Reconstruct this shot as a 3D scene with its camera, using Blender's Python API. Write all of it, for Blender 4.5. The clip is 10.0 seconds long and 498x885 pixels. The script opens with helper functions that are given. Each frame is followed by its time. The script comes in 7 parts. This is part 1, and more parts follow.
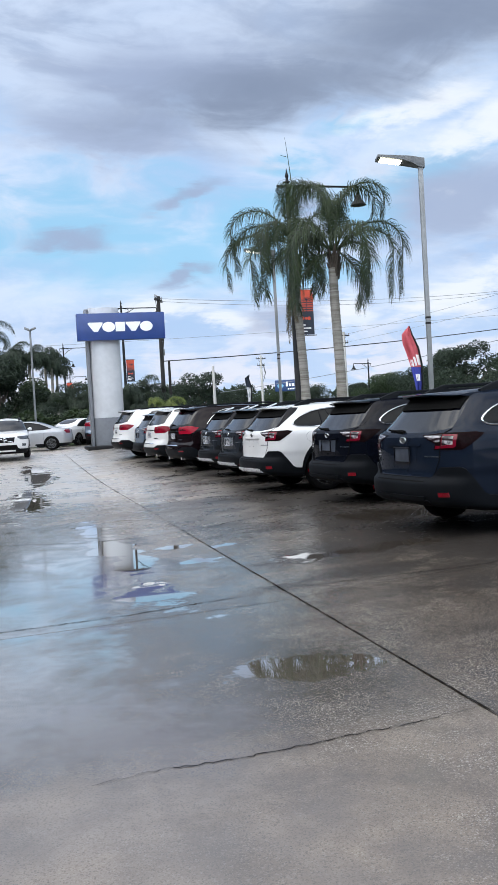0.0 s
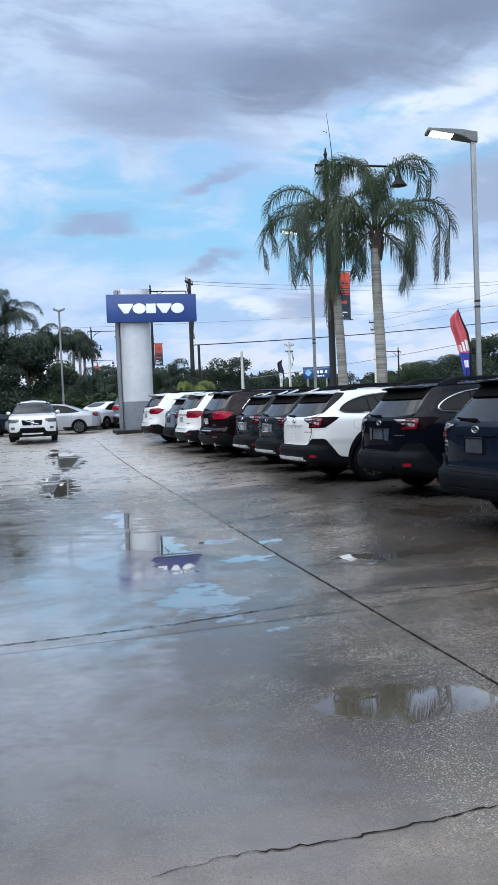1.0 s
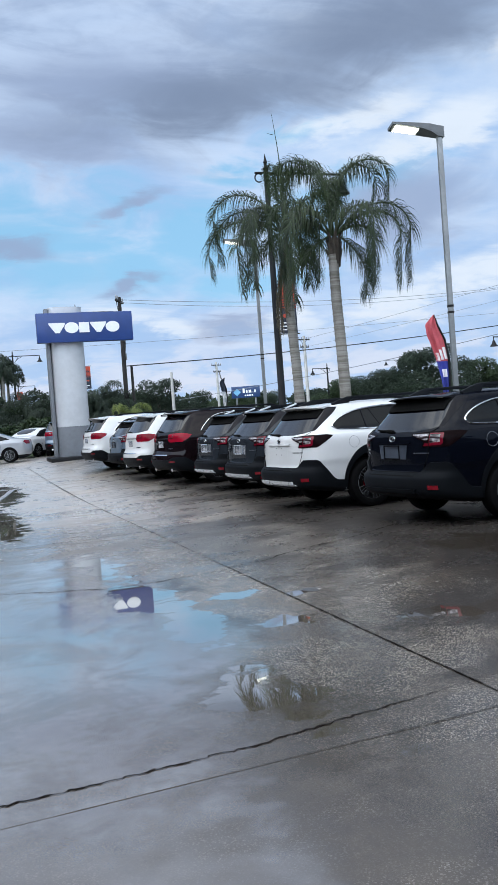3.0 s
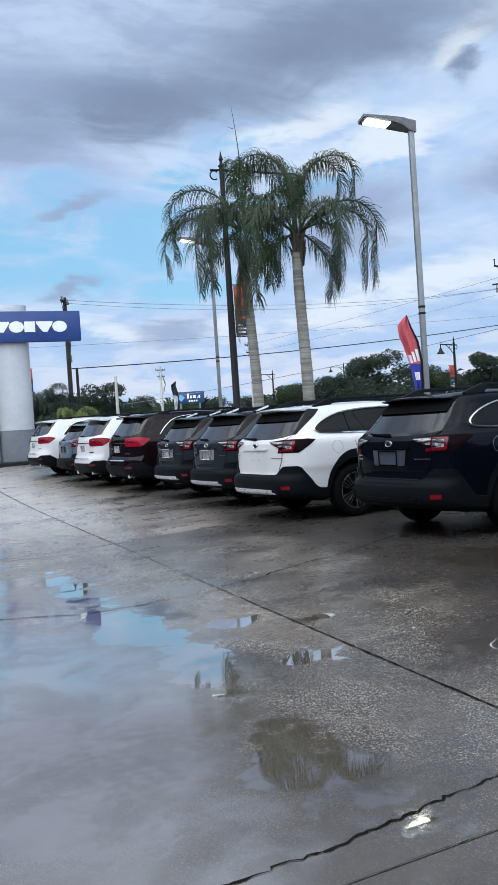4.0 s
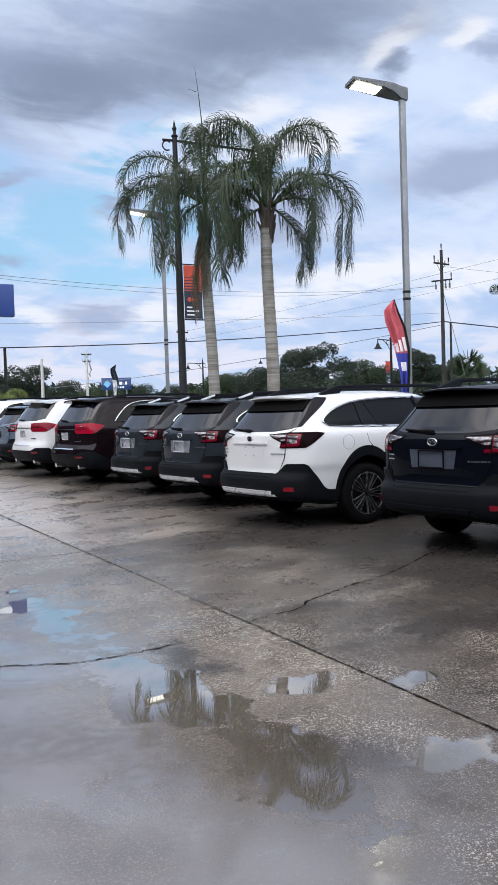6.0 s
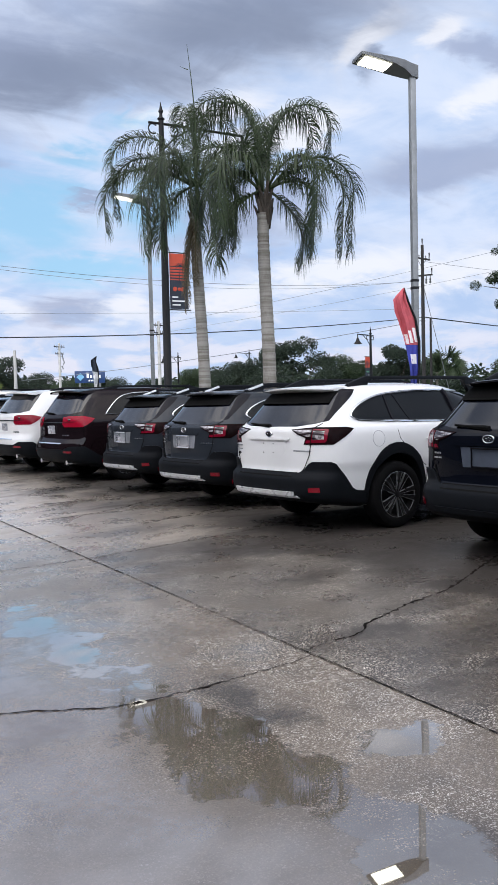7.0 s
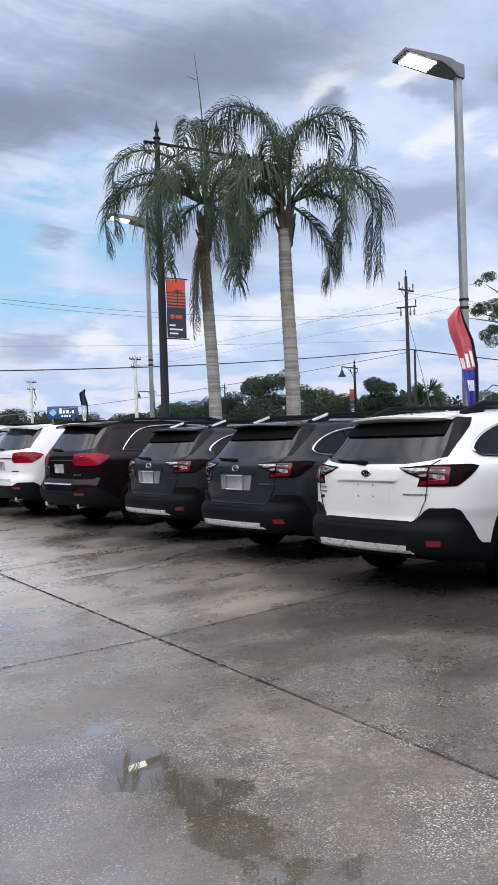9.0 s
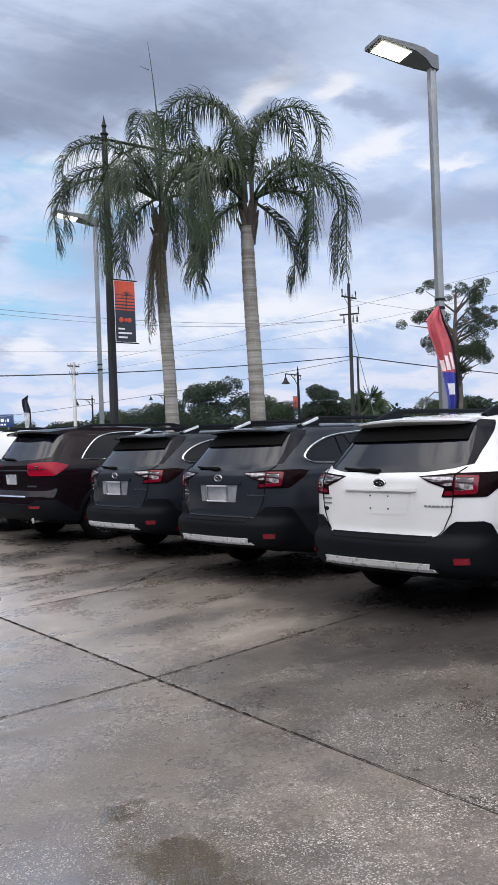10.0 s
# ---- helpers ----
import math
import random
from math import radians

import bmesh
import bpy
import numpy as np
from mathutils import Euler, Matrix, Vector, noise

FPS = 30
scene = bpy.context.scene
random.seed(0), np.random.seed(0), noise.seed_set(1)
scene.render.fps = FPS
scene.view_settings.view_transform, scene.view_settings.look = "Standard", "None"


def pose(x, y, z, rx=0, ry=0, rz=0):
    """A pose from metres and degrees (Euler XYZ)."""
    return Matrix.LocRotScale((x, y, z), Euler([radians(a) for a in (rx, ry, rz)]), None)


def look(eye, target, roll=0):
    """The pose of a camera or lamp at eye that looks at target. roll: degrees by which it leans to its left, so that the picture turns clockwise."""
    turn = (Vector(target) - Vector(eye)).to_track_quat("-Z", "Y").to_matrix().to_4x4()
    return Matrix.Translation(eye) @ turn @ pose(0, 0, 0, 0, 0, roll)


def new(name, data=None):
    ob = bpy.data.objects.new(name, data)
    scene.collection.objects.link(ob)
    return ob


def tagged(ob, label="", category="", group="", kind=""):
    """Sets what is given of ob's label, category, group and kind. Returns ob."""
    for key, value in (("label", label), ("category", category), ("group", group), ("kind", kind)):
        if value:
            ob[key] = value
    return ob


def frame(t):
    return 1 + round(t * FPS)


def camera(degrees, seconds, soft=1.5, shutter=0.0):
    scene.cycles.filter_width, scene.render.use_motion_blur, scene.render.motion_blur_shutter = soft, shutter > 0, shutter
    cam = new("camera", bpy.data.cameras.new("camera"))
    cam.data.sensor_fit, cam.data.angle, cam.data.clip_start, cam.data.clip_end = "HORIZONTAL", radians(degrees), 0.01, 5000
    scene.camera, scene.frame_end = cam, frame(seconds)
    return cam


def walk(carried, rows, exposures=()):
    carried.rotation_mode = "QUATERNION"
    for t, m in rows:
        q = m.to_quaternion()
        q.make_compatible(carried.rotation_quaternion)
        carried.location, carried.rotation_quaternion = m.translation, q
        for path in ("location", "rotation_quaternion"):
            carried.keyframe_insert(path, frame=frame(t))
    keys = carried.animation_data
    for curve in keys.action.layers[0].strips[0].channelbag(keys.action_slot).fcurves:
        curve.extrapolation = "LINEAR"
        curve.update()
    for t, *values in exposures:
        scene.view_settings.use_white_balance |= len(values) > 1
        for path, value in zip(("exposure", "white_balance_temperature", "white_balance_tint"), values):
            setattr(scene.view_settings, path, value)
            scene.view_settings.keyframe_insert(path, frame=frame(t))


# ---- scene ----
cam = camera(32.3, 10.0)
METRES, EYE, TILT, LEAN, TURN = 10.5, 1.53, 0.0, 0.0, -15.5
ROWS = [
    (0.0, 0.0, 0.0, 0.0, -0.11, -1.83, 3.31),
    (0.5, -0.0149, 0.0437, -0.0019, 1.66, -2.2, 2.34),
    (1.0, -0.0291, 0.0872, -0.0024, 1.56, -2.63, 2.31),
    (1.5, -0.0479, 0.1371, -0.0018, 0.31, -2.64, 2.76),
    (2.0, -0.0698, 0.1785, -0.0002, -0.91, -2.23, 3.41),
    (3.5, -0.1336, 0.3186, -0.0024, -5.33, -1.32, 4.17),
    (4.0, -0.1517, 0.3693, -0.0032, -7.49, -1.37, 3.8),
    (4.5, -0.1659, 0.412, -0.0019, -9.54, -1.42, 3.43),
    (5.0, -0.179, 0.4599, 0.0001, -10.82, -1.53, 3.02),
    (5.5, -0.197, 0.5055, -0.0005, -11.74, -1.9, 2.38),
    (7.0, -0.2412, 0.6511, -0.0034, -14.63, -2.64, 1.31),
    (7.5, -0.2559, 0.703, -0.0021, -15.43, -2.05, 1.52),
    (8.0, -0.2713, 0.7512, -0.0008, -16.11, -1.3, 1.73),
    (8.5, -0.2835, 0.8028, -0.001, -16.24, -0.71, 1.84),
    (9.0, -0.2977, 0.848, -0.0025, -16.73, -0.38, 1.77),
    (9.5, -0.3057, 0.8957, -0.0039, -18.13, -0.09, 1.9),
    (10.0, -0.318, 0.9439, -0.0026, -20.95, 0.02, 2.07),
]
# stops, kelvin and tint: the phone's own metering drifts warmer on the way
EXPOSURES = [(0.0, 0.07, 6050, 5), (1.0, 0.0, 5750, 3), (2.0, -0.09, 5730, 3), (4.3, -0.09, 5740, 3), (5.0, -0.01, 5990, 7), (7.5, 0.02, 6150, 9), (10.0, -0.02, 6180, 9)]
walk(cam, [(t, pose(0, 0, EYE, TILT, LEAN, TURN) @ pose(METRES * x, METRES * y, METRES * z, 90 + pitch, roll, yaw)) for t, x, y, z, yaw, pitch, roll in ROWS], EXPOSURES)

# ---- world and sun: a broken, heavy evening sky after rain ----
SUN_AZ, SUN_EL = 232.0, 30.0


class Nodes:
    """A small helper to write node trees in lines."""

    def __init__(self, tree):
        self.t = tree
        tree.nodes.clear()

    def add(self, kind, ins=None, **props):
        n = self.t.nodes.new(kind)
        if "operation" in props:
            n.operation = props["operation"]
        if "use_clamp" in props:
            n.use_clamp = props["use_clamp"]
        if "data_type" in props:
            n.data_type, n.blend_type = props["data_type"], props["blend_type"]
        if "interpolation_type" in props:
            n.interpolation_type = props["interpolation_type"]
        if "sky_type" in props:
            n.sky_type, n.sun_disc, n.sun_elevation, n.sun_rotation = props["sky_type"], props["sun_disc"], props["sun_elevation"], props["sun_rotation"]
        for k, v in (ins or {}).items():
            if hasattr(v, "is_output"):
                self.t.links.new(v, n.inputs[k])
            else:
                n.inputs[k].default_value = v
        return n

    def math(self, op, a, b=0.0, c=0.0, clamp=False):
        return self.add("ShaderNodeMath", {0: a, 1: b, 2: c}, operation=op, use_clamp=clamp).outputs[0]

    def mix(self, f, a, b, mode="MIX"):
        n = self.add("ShaderNodeMix", {0: f}, data_type="RGBA", blend_type=mode)
        for i, v in ((6, a), (7, b)):
            if hasattr(v, "is_output"):
                self.t.links.new(v, n.inputs[i])
            else:
                n.inputs[i].default_value = (*v[:3], 1)
        return n.outputs[2]

    def noise(self, vec, scale, detail=3.0, rough=0.55, warp=0.0):
        n = self.add("ShaderNodeTexNoise", {"Scale": scale, "Detail": detail, "Roughness": rough, "Distortion": warp})
        if vec is not None:
            self.t.links.new(vec, n.inputs["Vector"])
        return n.outputs[0]

    def ramp(self, f, a, b, lo=0.0, hi=1.0):
        return self.add("ShaderNodeMapRange", {0: f, 1: a, 2: b, 3: lo, 4: hi}, interpolation_type="SMOOTHSTEP").outputs[0]

    def vmath(self, op, a, b=(0, 0, 0)):
        return self.add("ShaderNodeVectorMath", {0: a, 1: b}, operation=op).outputs[0]


# banks and streaks of cloud: bearing and height in degrees, half width, half height, slant
DARK = [(30, 23.2, 11, 3.0, 8), (19, 20.4, 9, 2.0, 4), (52, 20.3, 4.5, 1.5, -22), (38.7, 20.8, 0.9, 0.9, 0)]
GREY = [(8, 18.2, 7, 1.8, -6), (12, 21.5, 7, 2.2, 0), (30, 12.6, 5.0, 2.6, 10), (43, 14.6, 6, 1.5, 6), (52, 14.0, 5, 1.6, 0), (18.2, 6.3, 3.2, 0.9, 8), (11.8, 14.2, 2.2, 0.5, 12), (4.0, 11.8, 2.4, 0.7, 0),
        (12, 9.3, 1.6, 0.6, 16), (46, 20.8, 3, 0.8, -20), (20, 13.2, 1.2, 0.4, 0)]
WHITE = [(28, 18.4, 5, 0.9, 9), (33, 17.2, 5, 1.3, 12), (38.4, 22.2, 2.2, 0.8, 34), (43.4, 22.2, 1.5, 0.7, 22), (46.2, 18.4, 2.6, 0.8, 18), (50.4, 17.0, 2.0, 0.6, -12), (14.2, 6.3, 2.0, 0.7, -6), (22.4, 6.6, 1.7, 1.0, 10),
         (9.5, 7.2, 4, 0.8, 0), (36, 8.5, 7, 1.2, 8), (45, 8.2, 7, 1.3, 8), (30, 7.0, 4, 0.9, 6)]
CLEAR = [(5, 12.6, 8, 3.0, 0), (10, 10.5, 8, 2.4, 0), (23.6, 17.8, 2.2, 0.5, 4), (17, 12.0, 4, 2.6, 0), (24, 12.5, 3, 2.0, 0), (19, 15.8, 3, 0.9, 0), (27, 14.6, 5, 1.4, 6), (20, 9.0, 5, 1.2, 4)]


def make_world():
    w = bpy.data.worlds.new("evening_sky")
    scene.world = w
    w.use_nodes = True
    g = Nodes(w.node_tree)
    d = g.add("ShaderNodeTexCoord").outputs["Generated"]
    sky = g.add("ShaderNodeTexSky", sky_type="NISHITA", sun_disc=False, sun_elevation=radians(SUN_EL),
                sun_rotation=radians(SUN_AZ)).outputs[0]
    s = g.add("ShaderNodeSeparateXYZ", {0: d})
    x, y, z = s.outputs[0], s.outputs[1], s.outputs[2]
    zc = g.math("MAXIMUM", z, 0.02)
    # the clouds lie on a sheet overhead: far ones crowd together towards the horizon
    inv = g.math("DIVIDE", 1.0, g.math("ADD", zc, 0.22))
    sheet = g.add("ShaderNodeCombineXYZ", {0: g.math("MULTIPLY", x, inv), 1: g.math("MULTIPLY", y, inv), 2: 0.0}).outputs[0]
    big = g.noise(sheet, 1.4, 4.0, 0.5, 0.4)
    mid = g.noise(g.vmath("ADD", sheet, (7.3, 2.1, 4.0)), 3.4, 7.0, 0.55, 0.5)
    flow = g.noise(g.vmath("MULTIPLY", sheet, (1.0, 2.6, 1.0)), 3.0, 7.0, 0.58, 0.8)
    soft = g.noise(g.vmath("ADD", g.vmath("MULTIPLY", d, (1.0, 1.0, 2.6)), (1.0, 9.0, 2.0)), 9.0, 7.0, 0.56, 0.6)
    fleck = g.noise(g.vmath("MULTIPLY", d, (1.0, 1.0, 2.2)), 26.0, 5.0, 0.6, 0.5)
    cb, cm, cf, cs = (g.math("SUBTRACT", n, 0.5) for n in (big, mid, flow, soft))
    ck = g.math("SUBTRACT", fleck, 0.5)
    # bearing and height in degrees, stirred so that no edge is smooth
    az = g.math("ADD", g.math("MULTIPLY", g.math("ARCTAN2", x, y), 57.2958), g.math("ADD", g.math("MULTIPLY", cm, 5.5), g.math("MULTIPLY", ck, 1.5)))
    el = g.math("ADD", g.math("MULTIPLY", g.math("ARCSINE", z), 57.2958), g.math("ADD", g.math("MULTIPLY", cf, 2.2), g.math("ADD", g.math("MULTIPLY", cs, 2.6), g.math("MULTIPLY", ck, 0.9))))

    def sum_of(rows):
        total = None
        for a0, e0, wa, we, tilt in rows:
            c, q = math.cos(radians(tilt)), math.sin(radians(tilt))
            da, de = g.math("SUBTRACT", az, a0), g.math("SUBTRACT", el, e0)
            u = g.math("DIVIDE", g.math("ADD", g.math("MULTIPLY", da, c), g.math("MULTIPLY", de, q)), wa)
            v = g.math("DIVIDE", g.math("SUBTRACT", g.math("MULTIPLY", de, c), g.math("MULTIPLY", da, q)), we)
            r = g.math("ADD", g.math("MULTIPLY", u, u), g.math("MULTIPLY", v, v))
            e = g.math("POWER", 2.71828, g.math("MULTIPLY", r, -0.8))
            total = e if total is None else g.math("MAXIMUM", total, e)
        return total

    # a thin veil everywhere, then clear air, grey sheets, lit edges and the heavy bank
    veil = g.math("ADD", g.math("MULTIPLY", mid, 0.5), g.math("MULTIPLY", soft, 0.5))
    col = g.mix(g.ramp(veil, 0.36, 0.62), (0.475, 0.605, 0.845), (0.71, 0.78, 0.94))
    air = g.mix(0.7, g.mix(1.0, sky, (0.10, 0.10, 0.10), "MULTIPLY"), (0.42, 0.73, 0.99))
    col = g.mix(g.ramp(g.math("ADD", sum_of(CLEAR), g.math("MULTIPLY", cs, -1.4)), 0.15, 0.95, 0.0, 0.95), col, air)
    # high up, past the lit edge, the sheet is grey all over
    over = g.ramp(g.math("SUBTRACT", el, g.math("MULTIPLY", g.ramp(az, 22.0, 46.0), 5.0)), 17.5, 22.0)
    col = g.mix(g.math("MULTIPLY", over, 0.8), col, g.mix(g.ramp(g.math("ADD", flow, g.math("MULTIPLY", ck, 0.25)), 0.34, 0.64), g.mix(g.ramp(z, 0.42, 0.54), (0.41, 0.465, 0.62), (0.60, 0.64, 0.76)), (0.64, 0.70, 0.86)))
    col = g.mix(g.ramp(g.math("ADD", sum_of(GREY), g.math("MULTIPLY", cs, 0.9)), 0.10, 0.95, 0.0, 0.85), col, (0.385, 0.435, 0.595))
    col = g.mix(g.ramp(g.math("ADD", sum_of(WHITE), g.math("ADD", g.math("MULTIPLY", cs, 1.2), g.math("MULTIPLY", ck, 0.7))), 0.16, 0.90, 0.0, 0.92), col, (0.93, 0.92, 0.96))
    col = g.mix(g.ramp(g.math("ADD", sum_of(DARK), g.math("ADD", g.math("MULTIPLY", cf, 0.5), g.math("MULTIPLY", cs, 0.7))), 0.0, 1.05, 0.0, 0.88), col, (0.238, 0.275, 0.38))
    # overhead the sheet tears into bright and dark lumps
    lump = g.ramp(g.noise(d, 3.2, 5.0, 0.55, 0.4), 0.40, 0.58)
    col = g.mix(g.math("MULTIPLY", g.ramp(z, 0.50, 0.66), 0.75), col, g.mix(lump, (0.30, 0.34, 0.44), (0.96, 0.96, 1.0)))
    # brighter, faintly pink haze near the horizon
    low = g.ramp(z, 0.01, 0.15, 1.0, 0.0)
    haze = g.mix(g.ramp(g.math("ADD", mid, g.math("MULTIPLY", ck, 0.3)), 0.42, 0.58), (0.58, 0.68, 0.88), (0.90, 0.83, 0.87))
    col = g.mix(g.math("MULTIPLY", low, 0.75), col, haze)
    # the hidden sun brightens the whole west of the sky, broadly
    a, e = radians(SUN_AZ), radians(SUN_EL)
    toward = g.add("ShaderNodeVectorMath", {0: d, 1: (math.sin(a) * math.cos(e), math.cos(a) * math.cos(e), math.sin(e))}, operation="DOT_PRODUCT").outputs["Value"]
    col = g.mix(g.ramp(toward, -0.1, 1.0), col, g.mix(1.0, col, (5.05, 4.6, 4.0), "MULTIPLY"))
    back = g.add("ShaderNodeBackground", {0: col, 1: 1.0})
    out = g.add("ShaderNodeOutputWorld", {0: back.outputs[0]})
    return out


make_world()
sun = new("sun", bpy.data.lights.new("sun", "SUN"))
sun.data.energy, sun.data.angle, sun.data.color = 0.6, radians(150), (1.0, 0.91, 0.82)
sun.matrix_world = look((0, 0, 40), (40 * math.sin(radians(SUN_AZ)) * -1, 40 * math.cos(radians(SUN_AZ)) * -1, 40 - 40 * math.tan(radians(SUN_EL))))

# ---- materials ----
MATS = {}


def simple(name, col, rough=0.5, metal=0.0, grain=25.0, vary=0.12, bump=0.0, coat=0.0, spec=0.5, alt=None, big=1.2):
    """A surface with two scales of variation: broad blotches and fine grain, and a little relief."""
    if name in MATS:
        return MATS[name]
    m = MATS[name] = bpy.data.materials.new(name)
    m.use_nodes = True
    g = Nodes(m.node_tree)
    p = g.add("ShaderNodeNewGeometry").outputs["Position"]
    n1, n2 = g.noise(p, big, 3.0), g.noise(p, grain, 4.0)
    f = g.math("ADD", g.math("MULTIPLY", n1, 0.6), g.math("MULTIPLY", n2, 0.4))
    lo = tuple(c * (1 - vary) for c in col)
    hi = alt or tuple(min(1, c * (1 + vary)) for c in col)
    c = g.mix(g.ramp(f, 0.35, 0.65), lo, hi)
    r = g.math("ADD", g.math("MULTIPLY", g.math("SUBTRACT", n2, 0.5), 0.25 * rough), rough, clamp=True)
    b = g.add("ShaderNodeBsdfPrincipled", {"Base Color": c, "Roughness": r, "Metallic": metal, "Specular IOR Level": spec,
                                           "Coat Weight": coat, "Coat Roughness": 0.03})
    if bump:
        g.t.links.new(g.add("ShaderNodeBump", {"Strength": bump, "Distance": 0.01, "Height": n2}).outputs[0], b.inputs["Normal"])
    g.add("ShaderNodeOutputMaterial", {0: b.outputs[0]})
    return m


def glow(name, col, power):
    m = MATS[name] = bpy.data.materials.new(name)
    m.use_nodes = True
    g = Nodes(m.node_tree)
    e = g.add("ShaderNodeEmission", {0: (*col, 1), 1: power})
    g.add("ShaderNodeOutputMaterial", {0: e.outputs[0]})
    return m


def paint(name, col, flake=0.0, rough=0.35, clear=1.0):
    """Car paint under clear coat, with rain beads on what faces up."""
    m = MATS[name] = bpy.data.materials.new(name)
    m.use_nodes = True
    g = Nodes(m.node_tree)
    geo = g.add("ShaderNodeNewGeometry")
    p = geo.outputs["Position"]
    up = g.ramp(g.add("ShaderNodeSeparateXYZ", {0: geo.outputs["Normal"]}).outputs[2], 0.2, 0.8)
    beads = g.add("ShaderNodeTexVoronoi", {"Vector": p, "Scale": 55.0, "Randomness": 1.0}).outputs["Distance"]
    drop = g.ramp(beads, 0.18, 0.42, 1.0, 0.0)
    dust = g.noise(p, 2.2, 4.0)
    c = g.mix(g.ramp(dust, 0.4, 0.75), col, tuple(x * 0.94 + 0.001 for x in col))
    nb = g.add("ShaderNodeBump", {"Strength": g.math("MULTIPLY", up, 0.25), "Distance": 0.003, "Height": drop}).outputs[0]
    b = g.add("ShaderNodeBsdfPrincipled", {"Base Color": c, "Roughness": rough, "Metallic": flake, "Specular IOR Level": 0.0, "Coat Weight": clear,
                                           "Coat Roughness": g.math("MULTIPLY", dust, 0.04), "Normal": nb, "Coat Normal": nb})
    g.add("ShaderNodeOutputMaterial", {0: b.outputs[0]})
    return m


def leafy(name, dark, light, rough=0.5):
    m = MATS[name] = bpy.data.materials.new(name)
    m.use_nodes = True
    g = Nodes(m.node_tree)
    geo = g.add("ShaderNodeNewGeometry")
    n = g.noise(geo.outputs["Position"], 0.9, 3.0)
    f = g.math("ADD", g.math("MULTIPLY", geo.outputs["Random Per Island"], 0.6), g.math("MULTIPLY", n, 0.5))
    b = g.add("ShaderNodeBsdfPrincipled", {"Base Color": g.mix(g.ramp(f, 0.2, 0.9), dark, light), "Roughness": rough, "Specular IOR Level": 0.35})
    tr = g.add("ShaderNodeBsdfTranslucent", {0: (*light, 1)})
    mx = g.add("ShaderNodeMixShader", {0: 0.18, 1: b.outputs[0], 2: tr.outputs[0]})
    g.add("ShaderNodeOutputMaterial", {0: mx.outputs[0]})
    return m


def ringed_bark(name, pale, dark):
    """Palm bark: pale, with dark leaf-scar rings, stains and fine fibre."""
    m = MATS[name] = bpy.data.materials.new(name)
    m.use_nodes = True
    g = Nodes(m.node_tree)
    p = g.add("ShaderNodeNewGeometry").outputs["Position"]
    ring = g.noise(g.vmath("MULTIPLY", p, (0.9, 0.9, 24.0)), 1.0, 3.0, 0.5)
    fibre = g.noise(g.vmath("MULTIPLY", p, (60.0, 60.0, 9.0)), 1.0, 3.0)
    stain = g.noise(p, 2.0, 4.0)
    f = g.math("ADD", g.math("MULTIPLY", ring, 0.55), g.math("ADD", g.math("MULTIPLY", fibre, 0.2), g.math("MULTIPLY", stain, 0.25)))
    nb = g.add("ShaderNodeBump", {"Strength": 0.5, "Distance": 0.02, "Height": f}).outputs[0]
    b = g.add("ShaderNodeBsdfPrincipled", {"Base Color": g.mix(g.ramp(f, 0.38, 0.60), dark, pale), "Roughness": 0.85, "Specular IOR Level": 0.2, "Normal": nb})
    g.add("ShaderNodeOutputMaterial", {0: b.outputs[0]})
    return m


def striped_lens(name, dark, light):
    """Clear lamp plastic over ribbed, silvered reflectors."""
    m = MATS[name] = bpy.data.materials.new(name)
    m.use_nodes = True
    g = Nodes(m.node_tree)
    p = g.add("ShaderNodeTexCoord").outputs["Object"]
    rib = g.noise(g.vmath("MULTIPLY", p, (3.0, 5.0, 46.0)), 1.0, 2.0, 0.4)
    spot = g.noise(g.vmath("MULTIPLY", p, (20.0, 34.0, 20.0)), 1.0, 2.0)
    f = g.math("MULTIPLY", g.ramp(rib, 0.44, 0.58), g.ramp(spot, 0.34, 0.60, 0.25, 1.0))
    b = g.add("ShaderNodeBsdfPrincipled", {"Base Color": g.mix(f, dark, light), "Roughness": 0.25, "Metallic": 0.25, "Specular IOR Level": 0.3, "Coat Weight": 0.5, "Coat Roughness": 0.03})
    g.add("ShaderNodeOutputMaterial", {0: b.outputs[0]})
    return m


# standing water: centre x, y and half sizes of each pool, in metres
POOLS = [(1.62, 4.85, 0.42, 0.40), (1.15, 7.4, 0.35, 0.5), (1.2, 9.2, 0.3, 0.75), (1.05, 12.7, 0.22, 0.9), (1.1, 10.7, 0.28, 1.2),
         (1.85, 9.0, 0.34, 0.16), (1.22, 6.82, 0.22, 0.16), (2.03, 8.84, 0.2, 0.12), (2.37, 9.85, 0.14, 0.1), (1.84, 10.13, 0.16, 0.1), (1.15, 8.05, 0.10, 0.10), (1.15, 9.93, 0.2, 0.16), (2.85, 8.5, 0.35, 0.16), (3.75, 8.35, 0.85, 0.24), (4.9, 10.6, 0.9, 0.5), (0.3, 19.0, 0.4, 3.4), (0.7, 27.0, 0.5, 4.5), (1.45, 6.4, 0.12, 0.1)]

# old oil and damp in the bays, the same way
STAINS = [(3.7, 8.5, 1.5, 0.75), (3.3, 7.3, 1.2, 0.35), (4.4, 6.2, 1.4, 0.6), (3.6, 10.6, 1.3, 0.5), (2.75, 11.6, 0.5, 0.3), (4.2, 14.6, 1.6, 0.7), (3.4, 13.2, 0.9, 0.35),
          (3.0, 16.6, 0.8, 0.35), (3.9, 18.9, 1.2, 0.5), (3.9, 21.6, 1.2, 0.6), (1.45, 11.0, 0.25, 0.5), (1.5, 9.1, 0.3, 0.5)]


